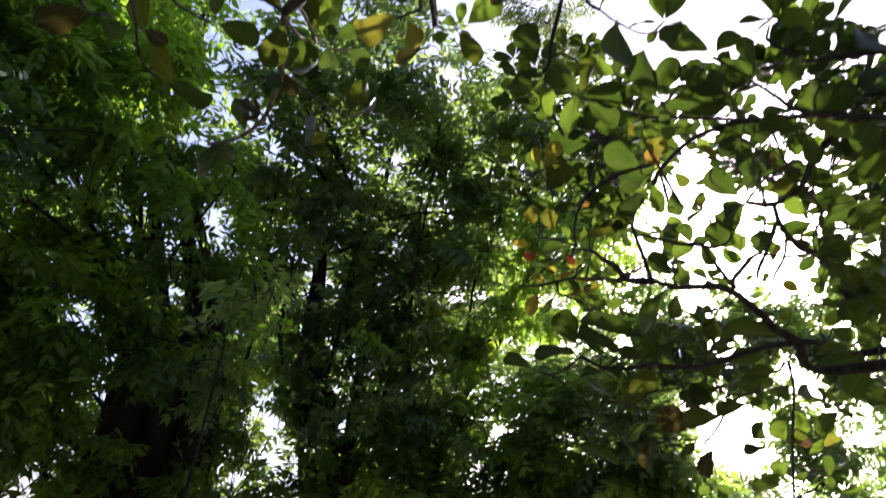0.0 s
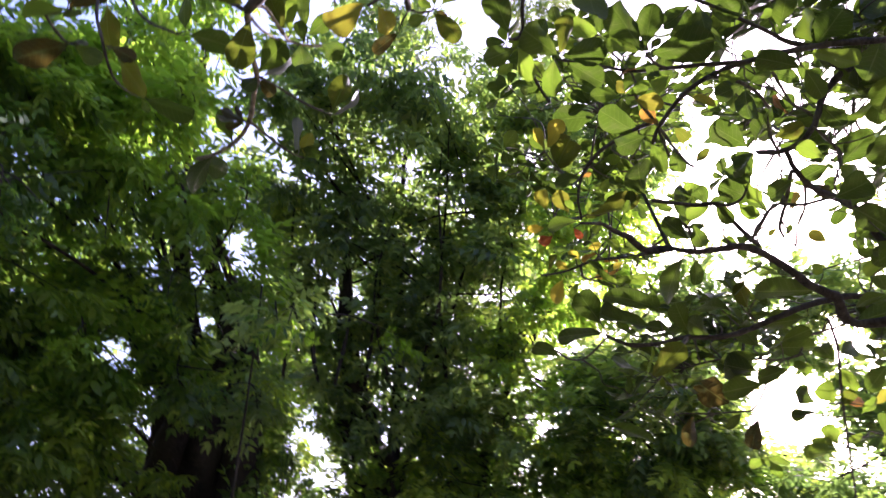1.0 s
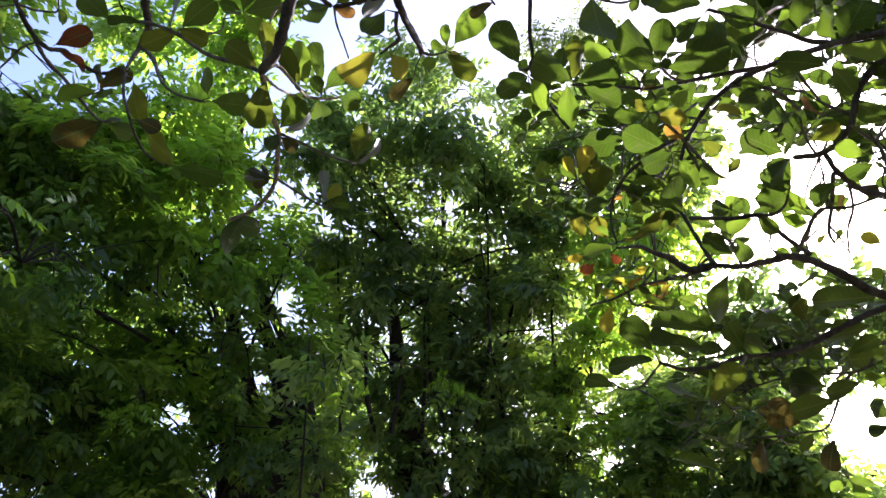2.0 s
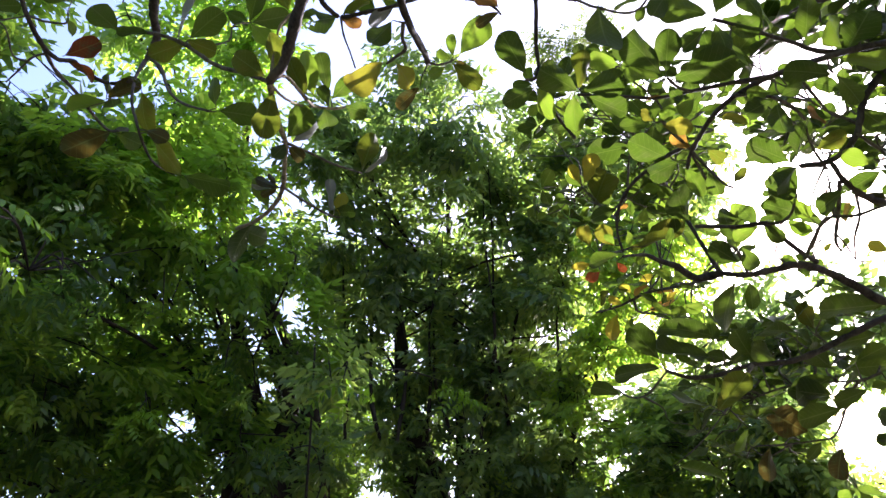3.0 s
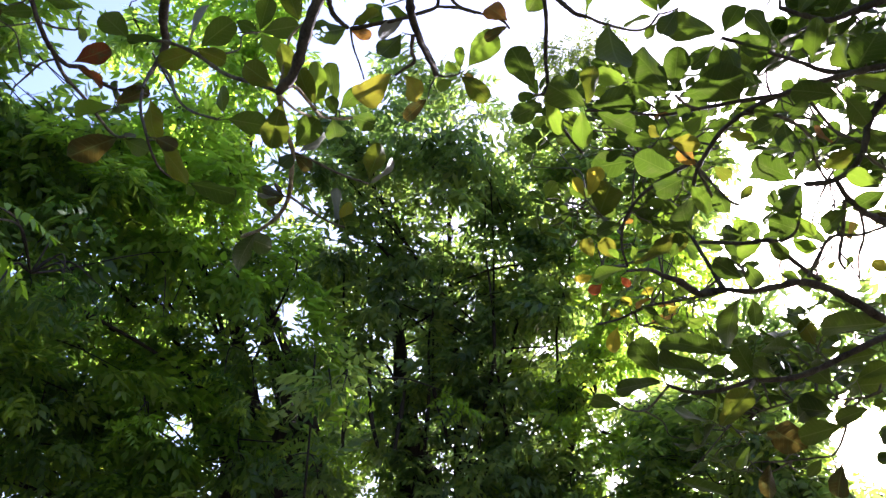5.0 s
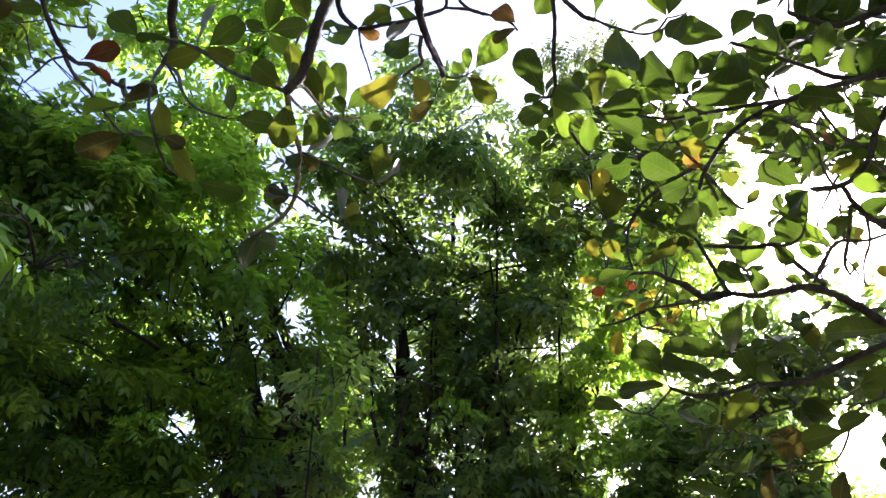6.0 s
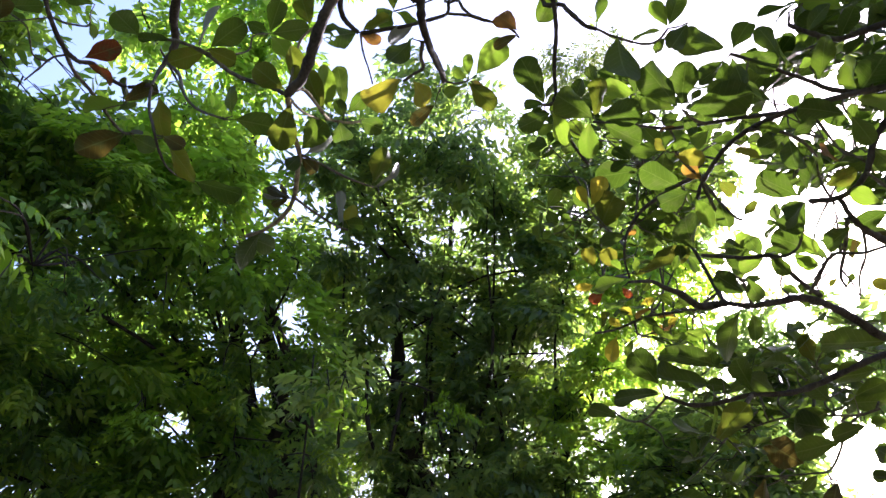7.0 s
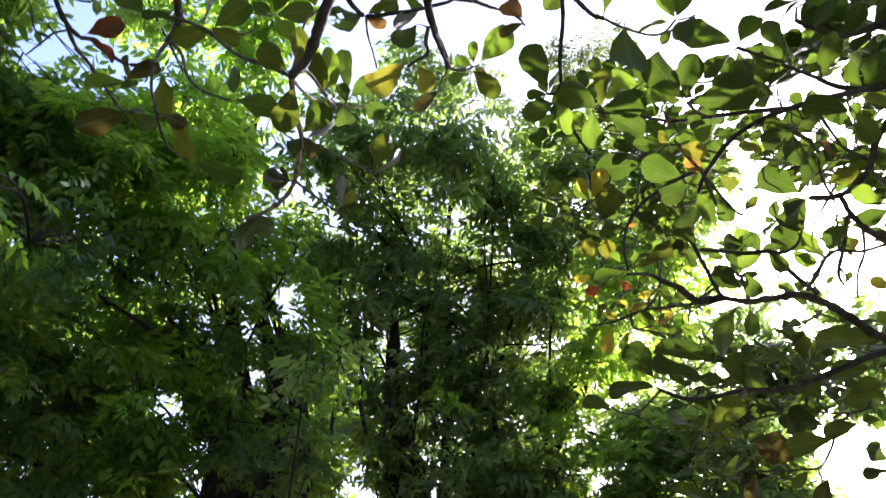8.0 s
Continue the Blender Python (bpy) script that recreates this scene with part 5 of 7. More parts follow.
gap((-2.91, 2.28, 4.67), (-10.26, 7.59, 11.66), 0.033)
gap((-0.10, 3.05, 4.56), (-1.31, 10.02, 11.31), 0.083)
gap((-0.86, 3.14, 4.15), (-3.72, 10.30, 10.00), 0.054)

gap((-0.12, 2.88, 4.18), (4.95, 13.01, 9.47), 0.120)
gap((-0.04, 2.83, 4.29), (5.03, 12.95, 9.58), 0.120)
gap((0.02, 2.88, 4.24), (5.10, 13.01, 9.52), 0.120)

lobe("left", -4.65, 3.93, 5.37, 0.82, 0.69)
lobe("left", -4.32, 4.03, 4.46, 0.69, 0.52)
lobe("left", -4.94, 4.90, 4.01, 0.84, 0.71)
lobe("left", -5.15, 5.67, 3.39, 0.96, 0.75)
lobe("left", -4.51, 4.52, 6.22, 0.75, 0.62)
lobe("left", -4.34, 4.90, 5.43, 0.79, 0.66)
lobe("left", -4.83, 5.73, 4.88, 0.85, 0.71)
lobe("left", -5.16, 6.08, 4.15, 0.65, 0.65)
lobe("left", -4.29, 6.72, 4.25, 0.44, 0.44)
lobe("left", -4.96, 6.86, 3.57, 0.90, 0.68)
lobe("left", -3.77, 5.85, 5.95, 0.64, 0.50)
lobe("left", -4.14, 6.28, 5.36, 0.80, 0.65)
lobe("left", -4.03, 6.18, 4.43, 0.75, 0.55)
lobe("left", -3.30, 6.34, 3.64, 0.77, 0.58)
lobe("left", -3.04, 5.67, 5.31, 0.32, 0.45)
lobe("left", -3.13, 5.83, 4.50, 0.38, 0.44)
lobe("left", -4.03, 3.70, 7.45, 0.25, 0.18)
lobe("left", -4.44, 2.94, 5.94, 0.24, 0.36)
lobe("left", -4.48, 2.84, 6.44, 0.31, 0.25)
lobe("left", -5.41, 3.75, 4.85, 0.77, 1.29)
lobe("left", -5.42, 4.68, 3.28, 0.77, 1.29)
lobe("left", -3.29, 6.96, 6.72, 0.36, 0.40)
lobe("left", -3.28, 7.60, 4.99, 0.38, 0.35)
lobe("left", -3.16, 7.81, 4.34, 0.46, 0.46)
lobe("left", -3.65, 7.53, 5.01, 0.31, 0.47)
lobe("left", -3.99, 7.27, 4.60, 0.46, 0.46)
lobe("left", -4.55, 3.75, 6.03, 0.52, 0.29)
lobe("left", -4.59, 3.28, 5.86, 0.25, 0.25)
lobe("left", -4.58, 3.56, 5.46, 0.43, 0.31)
lobe("left", -4.51, 4.12, 5.73, 0.52, 0.39)
lobe("left", -4.39, 4.17, 5.05, 0.49, 0.37)
lobe("left", -5.05, 3.83, 5.33, 0.32, 0.39)
lobe("left", -4.80, 3.66, 6.17, 0.40, 0.24)
lobe("left", -4.68, 3.99, 6.37, 0.34, 0.24)
lobe("left", -4.91, 3.54, 5.80, 0.32, 0.26)
lobe("left", -4.70, 5.37, 5.17, 0.49, 0.28)
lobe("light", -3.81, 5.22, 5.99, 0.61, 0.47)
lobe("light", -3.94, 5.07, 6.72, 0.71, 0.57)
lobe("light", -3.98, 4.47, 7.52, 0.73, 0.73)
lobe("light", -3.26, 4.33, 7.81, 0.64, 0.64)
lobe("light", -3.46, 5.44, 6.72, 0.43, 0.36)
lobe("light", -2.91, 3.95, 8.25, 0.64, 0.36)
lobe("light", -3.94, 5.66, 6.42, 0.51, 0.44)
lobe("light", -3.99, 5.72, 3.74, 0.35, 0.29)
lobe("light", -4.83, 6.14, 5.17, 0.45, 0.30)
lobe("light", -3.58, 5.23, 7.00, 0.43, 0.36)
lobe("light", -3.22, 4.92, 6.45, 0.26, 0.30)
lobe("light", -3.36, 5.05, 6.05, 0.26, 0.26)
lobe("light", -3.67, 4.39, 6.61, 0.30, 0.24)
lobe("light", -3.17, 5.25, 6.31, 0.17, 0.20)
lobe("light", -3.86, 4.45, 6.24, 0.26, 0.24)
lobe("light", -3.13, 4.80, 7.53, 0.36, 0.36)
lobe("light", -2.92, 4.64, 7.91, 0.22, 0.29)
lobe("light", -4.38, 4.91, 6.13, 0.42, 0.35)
lobe("mid", -1.25, 6.00, 8.64, 0.48, 0.36)
lobe("mid", -1.84, 6.29, 8.21, 0.48, 0.44)
lobe("mid", -0.96, 6.42, 8.32, 0.36, 0.44)
lobe("mid", -2.42, 6.46, 7.81, 0.52, 0.48)
lobe("mid", -1.56, 6.63, 7.65, 0.78, 0.54)
lobe("mid", -0.67, 7.18, 7.86, 0.49, 0.32)
lobe("mid", -0.13, 7.08, 8.34, 0.45, 0.37)
lobe("mid", -0.28, 7.50, 6.69, 0.54, 0.46)
lobe("mid", -1.00, 7.66, 6.48, 0.39, 0.39)
lobe("mid", 0.39, 7.47, 6.61, 0.30, 0.30)
lobe("mid", 0.24, 7.08, 7.76, 0.40, 0.48)
lobe("mid", -2.77, 6.52, 7.25, 0.43, 0.47)
lobe("mid", -2.20, 6.86, 6.97, 0.69, 0.62)
lobe("mid", -1.30, 7.09, 6.86, 0.76, 0.61)
lobe("mid", -0.40, 7.19, 6.94, 0.68, 0.61)
lobe("mid", -3.03, 7.17, 6.42, 0.39, 0.47)
lobe("mid", -2.38, 7.32, 6.01, 0.68, 0.61)
lobe("mid", -1.47, 7.46, 5.86, 0.74, 0.67)
lobe("mid", -0.52, 7.54, 6.02, 0.74, 0.74)
lobe("mid", 0.16, 7.41, 6.32, 0.37, 0.60)
lobe("mid", -2.49, 7.52, 5.13, 0.60, 0.60)
lobe("mid", -1.61, 7.70, 4.86, 0.80, 0.65)
lobe("mid", -0.62, 7.81, 5.03, 0.73, 0.65)
lobe("mid", 0.02, 7.75, 5.29, 0.44, 0.65)
lobe("mid", -2.08, 8.06, 4.12, 0.82, 0.67)
lobe("mid", -1.11, 7.93, 3.93, 0.78, 0.64)
lobe("mid", -0.32, 8.18, 4.14, 0.65, 0.65)
lobe("mid", -3.14, 7.64, 5.54, 0.35, 0.47)
lobe("mid", -3.01, 7.40, 6.28, 0.40, 0.48)
lobe("mid", -3.24, 7.48, 5.98, 0.32, 0.40)
lobe("mid", -2.79, 7.03, 6.77, 0.39, 0.31)
lobe("mid", -0.08, 7.10, 7.42, 0.47, 0.47)
lobe("mid", 0.49, 7.05, 6.85, 0.37, 0.45)
lobe("next", 0.60, 6.70, 7.29, 0.37, 0.37)
lobe("mid", -1.97, 7.15, 6.69, 0.42, 0.38)
lobe("mid", -2.56, 7.16, 6.55, 0.39, 0.39)
lobe("next", 1.15, 7.04, 7.14, 0.61, 0.46)
lobe("next", 1.56, 7.08, 7.03, 0.53, 0.46)
lobe("next", 1.68, 6.86, 7.59, 0.47, 0.39)
lobe("mid", -1.66, 6.84, 6.19, 0.43, 0.32)
lobe("mid", -1.84, 7.01, 5.63, 0.39, 0.32)
lobe("mid", -2.61, 7.03, 5.53, 0.33, 0.36)
lobe("mid", -2.42, 6.47, 7.17, 0.34, 0.30)
lobe("mid", -1.05, 6.89, 7.35, 0.38, 0.31)
lobe("mid", -3.05, 6.77, 6.43, 0.23, 0.30)
lobe("young", -1.82, 5.15, 3.74, 0.26, 0.16)
lobe("young", -2.39, 6.43, 3.31, 0.24, 0.18)
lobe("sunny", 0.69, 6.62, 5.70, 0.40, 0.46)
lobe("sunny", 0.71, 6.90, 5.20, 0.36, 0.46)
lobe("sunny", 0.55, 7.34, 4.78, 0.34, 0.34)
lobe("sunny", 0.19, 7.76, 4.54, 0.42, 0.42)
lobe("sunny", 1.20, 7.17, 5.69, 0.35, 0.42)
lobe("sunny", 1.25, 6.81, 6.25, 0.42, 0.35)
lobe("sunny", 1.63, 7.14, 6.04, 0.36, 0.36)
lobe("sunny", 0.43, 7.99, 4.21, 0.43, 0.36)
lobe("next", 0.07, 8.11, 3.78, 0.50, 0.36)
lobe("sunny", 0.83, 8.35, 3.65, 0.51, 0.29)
lobe("next", 0.14, 7.32, 5.69, 0.36, 0.43)
lobe("right", 0.67, 8.48, 3.95, 0.82, 0.41)
lobe("right", 1.56, 8.28, 4.36, 0.67, 0.45)
lobe("right", 1.56, 7.95, 3.73, 0.84, 0.49)
lobe("right", 2.19, 7.81, 3.81, 0.56, 0.49)
lobe("right", 1.37, 8.71, 4.73, 0.39, 0.24)
lobe("right", 2.17, 7.89, 4.55, 0.65, 0.44)
lobe("right", 2.74, 7.92, 4.68, 0.60, 0.33)
lobe("right", 2.95, 7.72, 5.00, 0.67, 0.33)
lobe("right", 3.42, 7.59, 4.92, 0.60, 0.30)
lobe("right", 2.78, 7.90, 5.46, 0.46, 0.27)
lobe("right", 3.94, 7.41, 4.82, 0.89, 0.45)
lobe("right", 4.42, 7.02, 5.12, 0.89, 0.89)
lobe("right", 4.06, 7.64, 4.10, 0.74, 0.37)
lobe("right", 4.14, 7.80, 3.41, 1.12, 0.67)
lobe("right", 2.65, 8.26, 3.70, 0.45, 0.22)
lobe("far", 0.75, 8.44, 11.21, 0.59, 0.48)
lobe("far", 0.80, 9.06, 10.62, 0.54, 0.59)
lobe("far", -3.98, 12.69, 4.85, 0.69, 0.52)
lobe("far", 4.12, 11.86, 4.73, 1.07, 0.43)
lobe("far", 0.99, 12.46, 7.50, 1.04, 1.39)
lobe("behind", -7.27, 6.99, 6.14, 1.52, 0.86)
lobe("behind", -7.27, 7.62, 5.01, 1.52, 1.05)
lobe("behind", -6.13, 8.57, 5.94, 1.46, 1.07)
lobe("behind", -6.03, 8.88, 4.42, 1.52, 1.05)
lobe("behind", -4.68, 9.92, 5.49, 1.29, 0.99)
lobe("behind", -4.57, 9.83, 4.18, 1.33, 0.86)
lobe("behind", -3.71, 10.11, 6.58, 1.11, 1.11)
lobe("behind", -2.37, 10.40, 6.88, 1.21, 1.21)
lobe("behind", -2.37, 10.89, 5.21, 1.39, 1.19)
lobe("behind", -0.81, 10.76, 6.76, 1.21, 1.21)
lobe("behind", -0.68, 11.16, 5.28, 1.29, 1.19)
lobe("behind", -3.53, 10.70, 5.36, 1.01, 1.01)
lobe("behind", 0.59, 11.32, 4.95, 1.19, 0.89)
lobe("behind", 1.97, 11.22, 4.91, 1.19, 0.79)
lobe("behind", 3.15, 10.87, 5.31, 0.89, 0.69)
lobe("behind", -6.88, 7.84, 3.35, 1.64, 0.82)
lobe("behind", -4.84, 9.32, 3.26, 1.82, 0.73)
lobe("behind", -1.73, 10.89, 3.78, 1.90, 0.76)
lobe("behind", 1.07, 11.08, 3.78, 1.90, 0.76)
lobe("low", -4.91, 5.43, 2.49, 0.77, 0.52)
lobe("low", -4.47, 6.06, 2.62, 0.79, 0.53)
lobe("low", -4.22, 6.62, 2.67, 0.45, 0.42)
lobe("low", -3.88, 9.45, 2.99, 0.80, 0.55)
lobe("low", -2.61, 7.99, 3.41, 0.20, 0.20)
lobe("low", -1.55, 9.75, 3.31, 0.70, 0.60)
lobe("low", -0.57, 8.43, 3.09, 0.80, 0.58)
lobe("low", 0.34, 8.67, 3.15, 0.82, 0.60)
lobe("low", 1.23, 8.64, 3.16, 0.82, 0.60)
lobe("low", 2.06, 8.52, 3.15, 0.82, 0.60)
lobe("low", 2.91, 8.33, 3.07, 0.82, 0.52)
lobe("light", -4.33, 6.25, 3.27, 0.41, 0.47)
lobe("light", -4.39, 6.87, 2.49, 0.43, 0.39)
lobe("light", -4.53, 6.00, 3.63, 0.27, 0.34)
lobe("next", 1.23, 7.32, 7.17, 0.63, 0.63)
lobe("next", 1.72, 7.09, 7.54, 0.56, 0.40)
lobe("next", 0.84, 6.89, 7.76, 0.48, 0.40)
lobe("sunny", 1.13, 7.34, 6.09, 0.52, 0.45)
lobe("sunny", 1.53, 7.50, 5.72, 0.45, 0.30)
lobe("next", 1.61, 7.62, 6.67, 0.40, 0.48)
lobe("right", 3.97, 7.29, 5.01, 0.68, 0.30)
lobe("right", 3.07, 7.92, 5.23, 0.63, 0.39)
lobe("right", 2.91, 7.77, 5.87, 0.48, 0.16)
lobe("low", -4.69, 9.47, 2.79, 0.80, 0.60)
lobe("low", -3.98, 8.93, 3.72, 0.80, 0.60)
lobe("low", -1.01, 9.08, 2.97, 0.60, 0.55)
lobe("low", -0.10, 8.54, 3.02, 0.82, 0.60)
lobe("low", 1.15, 8.47, 3.17, 0.82, 0.60)
lobe("low", 2.20, 8.26, 3.34, 0.74, 0.52)
lobe("low", 1.39, 8.33, 3.66, 0.67, 0.52)

lobe("mid", -1.06, 8.78, 5.36, 0.60, 0.50)
lobe("mid", -0.53, 9.20, 4.94, 0.55, 0.45)
lobe("mid", -1.51, 8.55, 5.73, 0.50, 0.40)
lobe("low", -2.41, 7.91, 2.32, 0.30, 0.20)
lobe("low", -4.77, 7.37, 2.02, 0.60, 0.40)
lobe("light", -3.71, 6.06, 3.88, 0.40, 0.32)
lobe("light", -4.01, 6.17, 3.60, 0.35, 0.30)
lobe("light", -3.55, 6.28, 3.79, 0.30, 0.25)
lobe("mid", -0.45, 7.85, 6.42, 0.42, 0.35)
lobe("mid", 0.06, 7.95, 6.10, 0.35, 0.30)
lobe("mid", -1.29, 7.88, 6.44, 0.45, 0.35)
lobe("mid", -1.09, 8.30, 5.88, 0.40, 0.30)
lobe("mid", -0.42, 7.09, 7.58, 0.42, 0.34)
lobe("mid", -0.53, 7.21, 7.17, 0.38, 0.30)
gap((-1.21, 4.80, 2.42), (-4.17, 14.78, 4.46), 0.124)
gap((-1.39, 4.87, 2.25), (-4.72, 14.99, 3.95), 0.091)
gap((-1.47, 4.89, 2.19), (-4.95, 15.07, 3.76), 0.074)
gap((-1.24, 4.73, 2.55), (-4.24, 14.57, 4.83), 0.074)
lobe("low", -2.45, 8.36, 2.32, 0.35, 0.16)
lobe("low", -2.04, 8.56, 2.46, 0.25, 0.22)
lobe("low", -2.77, 8.32, 3.19, 0.16, 0.16)
lobe("low", -2.14, 8.34, 3.48, 0.14, 0.20)
lobe("low", -3.65, 7.39, 2.83, 0.14, 0.20)
lobe("low", -3.15, 7.73, 2.52, 0.16, 0.18)
lobe("low", -4.01, 7.40, 2.54, 0.12, 0.14)
lobe("low", -2.73, 7.73, 2.82, 0.10, 0.20)
lobe("low", -1.80, 8.18, 3.23, 0.12, 0.22)
lobe("low", -4.48, 7.32, 2.17, 0.35, 0.20)
lobe("low", -1.36, 8.73, 2.70, 0.20, 0.15)
lobe("low", -2.66, 8.38, 2.46, 0.30, 0.16)
lobe("low", -2.28, 8.53, 2.46, 0.30, 0.20)
lobe("low", -2.05, 8.53, 2.72, 0.20, 0.25)
lobe("low", -2.94, 8.43, 3.16, 0.18, 0.30)
lobe("low", -2.63, 8.44, 3.42, 0.16, 0.16)
lobe("mid", -2.30, 5.45, 7.14, 0.32, 0.30)
lobe("mid", -1.97, 5.75, 6.99, 0.35, 0.30)
lobe("mid", -1.48, 5.64, 7.16, 0.30, 0.32)
lobe("mid", -2.24, 5.98, 6.73, 0.35, 0.30)
lobe("mid", -1.26, 6.05, 6.80, 0.35, 0.30)
lobe("mid", -2.68, 5.61, 6.76, 0.28, 0.30)
lobe("mid", -0.77, 6.05, 7.16, 0.30, 0.30)
# unseen lobes overhead, added to shade the left tree
lobe("side", -4.60, 1.20, 7.40, 0.80, 0.40)
lobe("side", -4.40, -0.50, 6.60, 1.00, 0.50)
lobe("side", -4.50, -2.20, 6.40, 1.00, 0.50)
lobe("side", -5.20, 2.20, 7.60, 0.60, 0.40)
lobe("side", -3.90, 0.40, 7.20, 0.70, 0.40)
lobe("low", -3.23, 9.07, 3.95, 0.50, 0.40)
lobe("low", -2.79, 9.16, 4.35, 0.45, 0.40)
lobe("low", -3.15, 9.12, 4.65, 0.40, 0.30)
lobe("low", -2.55, 9.32, 3.83, 0.40, 0.35)
# unseen lobes behind and right of the camera, added to cut front light
lobe("row", -6.71, -6.48, 1.40, 1.25, 0.95)
lobe("row", -6.00, -6.42, 3.30, 1.25, 0.95)
lobe("row", -6.40, -6.96, 5.20, 1.25, 0.95)
lobe("row", -6.29, -6.19, 6.90, 1.25, 0.95)
lobe("row", -4.39, -7.14, 1.40, 1.25, 0.95)
lobe("row", -3.20, -6.90, 3.30, 1.25, 0.95)
lobe("row", -3.93, -6.89, 5.20, 1.25, 0.95)
lobe("row", -3.49, -7.22, 6.90, 1.25, 0.95)
lobe("row", -1.79, -6.85, 1.40, 1.25, 0.95)
lobe("row", -1.28, -6.97, 3.30, 1.25, 0.95)
lobe("row", -1.76, -7.65, 5.20, 1.25, 0.95)
lobe("row", -1.09, -7.12, 6.90, 1.25, 0.95)
lobe("row", 0.24, -7.91, 1.40, 1.25, 0.95)
lobe("row", 1.29, -7.47, 3.30, 1.25, 0.95)
lobe("row", 0.58, -7.06, 5.20, 1.25, 0.95)
lobe("row", 1.17, -7.02, 6.90, 1.25, 0.95)
lobe("row", 2.62, -6.79, 1.40, 1.25, 0.95)
lobe("row", 3.26, -6.66, 3.30, 1.25, 0.95)
lobe("row", 3.00, -7.50, 5.20, 1.25, 0.95)
lobe("row", 3.01, -7.38, 6.90, 1.25, 0.95)
lobe("row", 5.37, -6.81, 1.40, 1.25, 0.95)
lobe("row", 5.70, -6.95, 3.30, 1.25, 0.95)
lobe("row", 5.01, -6.86, 5.20, 1.25, 0.95)
lobe("row", 5.48, -6.66, 6.90, 1.25, 0.95)
lobe("row", 7.37, -6.00, 1.40, 1.25, 0.95)
lobe("row", 8.05, -5.98, 3.30, 1.25, 0.95)
lobe("row", 7.59, -5.91, 5.20, 1.25, 0.95)
lobe("row", 8.04, -6.74, 6.90, 1.25, 0.95)
lobe("row", 8.89, -4.13, 1.50, 1.20, 0.95)
lobe("row", 8.92, -4.44, 3.40, 1.20, 0.95)
lobe("row", 8.77, -4.73, 5.20, 1.20, 0.95)
lobe("row", 8.87, -1.94, 1.50, 1.20, 0.95)
lobe("row", 8.43, -2.35, 3.40, 1.20, 0.95)
lobe("row", 8.88, -1.61, 5.20, 1.20, 0.95)
lobe("row", 8.27, 0.74, 1.50, 1.20, 0.95)
lobe("row", 8.53, 0.22, 3.40, 1.20, 0.95)
lobe("row", 8.44, 0.72, 5.20, 1.20, 0.95)
lobe("right", 1.88, 8.75, 5.20, 0.35, 0.25)
lobe("right", 2.42, 9.08, 4.90, 0.45, 0.30)
lobe("right", 3.19, 9.43, 4.66, 0.22, 0.12)
lobe("right", 1.38, 8.97, 4.69, 0.40, 0.25)
lobe("right", 0.97, 8.75, 4.87, 0.20, 0.15)
lobe("sunny", 2.98, 9.57, 4.01, 0.22, 0.32)
lobe("sunny", 3.73, 9.90, 3.78, 0.30, 0.12)
lobe("left", -5.57, 5.41, 4.90, 0.50, 0.40)
lobe("left", -5.94, 6.56, 4.88, 0.50, 0.40)
lobe("behind", -7.12, 7.29, 5.55, 0.90, 0.60)
# lobes added to block the sun from the lower left tree
lobe("behind", -3.40, 9.60, 5.50, 0.80, 0.60)
lobe("behind", -4.30, 9.20, 5.20, 0.80, 0.60)
lobe("behind", -5.00, 8.80, 5.00, 0.80, 0.60)
# small pale lobes, sunlit clumps put in by leaf colour
lobe("light", -3.52, 4.42, 5.85, 0.22, 0.16)
lobe("light", -3.22, 4.63, 5.64, 0.20, 0.14)
lobe("light", -3.79, 4.37, 5.64, 0.20, 0.15)
lobe("light", -2.99, 5.08, 5.05, 0.16, 0.16)
lobe("light", -3.37, 4.75, 5.22, 0.14, 0.14)
lobe("light", -2.43, 6.03, 4.57, 0.20, 0.16)
lobe("light", -2.61, 5.61, 5.32, 0.12, 0.15)
# unseen wall of foliage added against low sky light from the left
lobe("wing", -8.20, 3.40, 1.20, 1.10, 0.85)
lobe("wing", -8.20, 3.40, 2.90, 1.10, 0.85)
lobe("wing", -8.20, 3.40, 4.50, 1.10, 0.85)
lobe("wing", -8.20, 3.40, 5.90, 1.10, 0.85)
lobe("wing", -8.90, 5.40, 1.20, 1.10, 0.85)
lobe("wing", -8.90, 5.40, 2.90, 1.10, 0.85)
lobe("wing", -8.90, 5.40, 4.50, 1.10, 0.85)
lobe("wing", -8.90, 5.40, 5.90, 1.10, 0.85)
lobe("wing", -9.80, 7.20, 1.20, 1.10, 0.85)
lobe("wing", -9.80, 7.20, 2.90, 1.10, 0.85)
lobe("wing", -9.80, 7.20, 4.50, 1.10, 0.85)
lobe("wing", -9.80, 7.20, 5.90, 1.10, 0.85)
lobe("mid", -1.92, 6.38, 6.62, 0.30, 0.22)
lobe("mid", -2.43, 6.21, 6.32, 0.25, 0.20)
lobe("left", -5.49, 5.04, 5.11, 0.40, 0.35)
lobe("left", -5.12, 5.68, 3.92, 0.40, 0.30)
lobe("light", -2.97, 4.54, 5.86, 0.16, 0.20)
lobe("light", -3.95, 4.17, 5.87, 0.25, 0.16)
lobe("light", -4.26, 4.32, 5.54, 0.20, 0.14)
# where the sun comes through
gap((-3.75, 4.74, 6.10), (-0.22, 11.79, 9.78), 0.240)
gap((-3.37, 5.09, 5.71), (0.16, 12.14, 9.39), 0.220)
gap((-3.86, 4.96, 5.55), (-0.33, 12.01, 9.22), 0.200)
gap((-3.09, 5.39, 6.28), (0.44, 12.44, 9.95), 0.170)
gap((-3.59, 4.70, 6.58), (-0.06, 11.75, 10.26), 0.200)
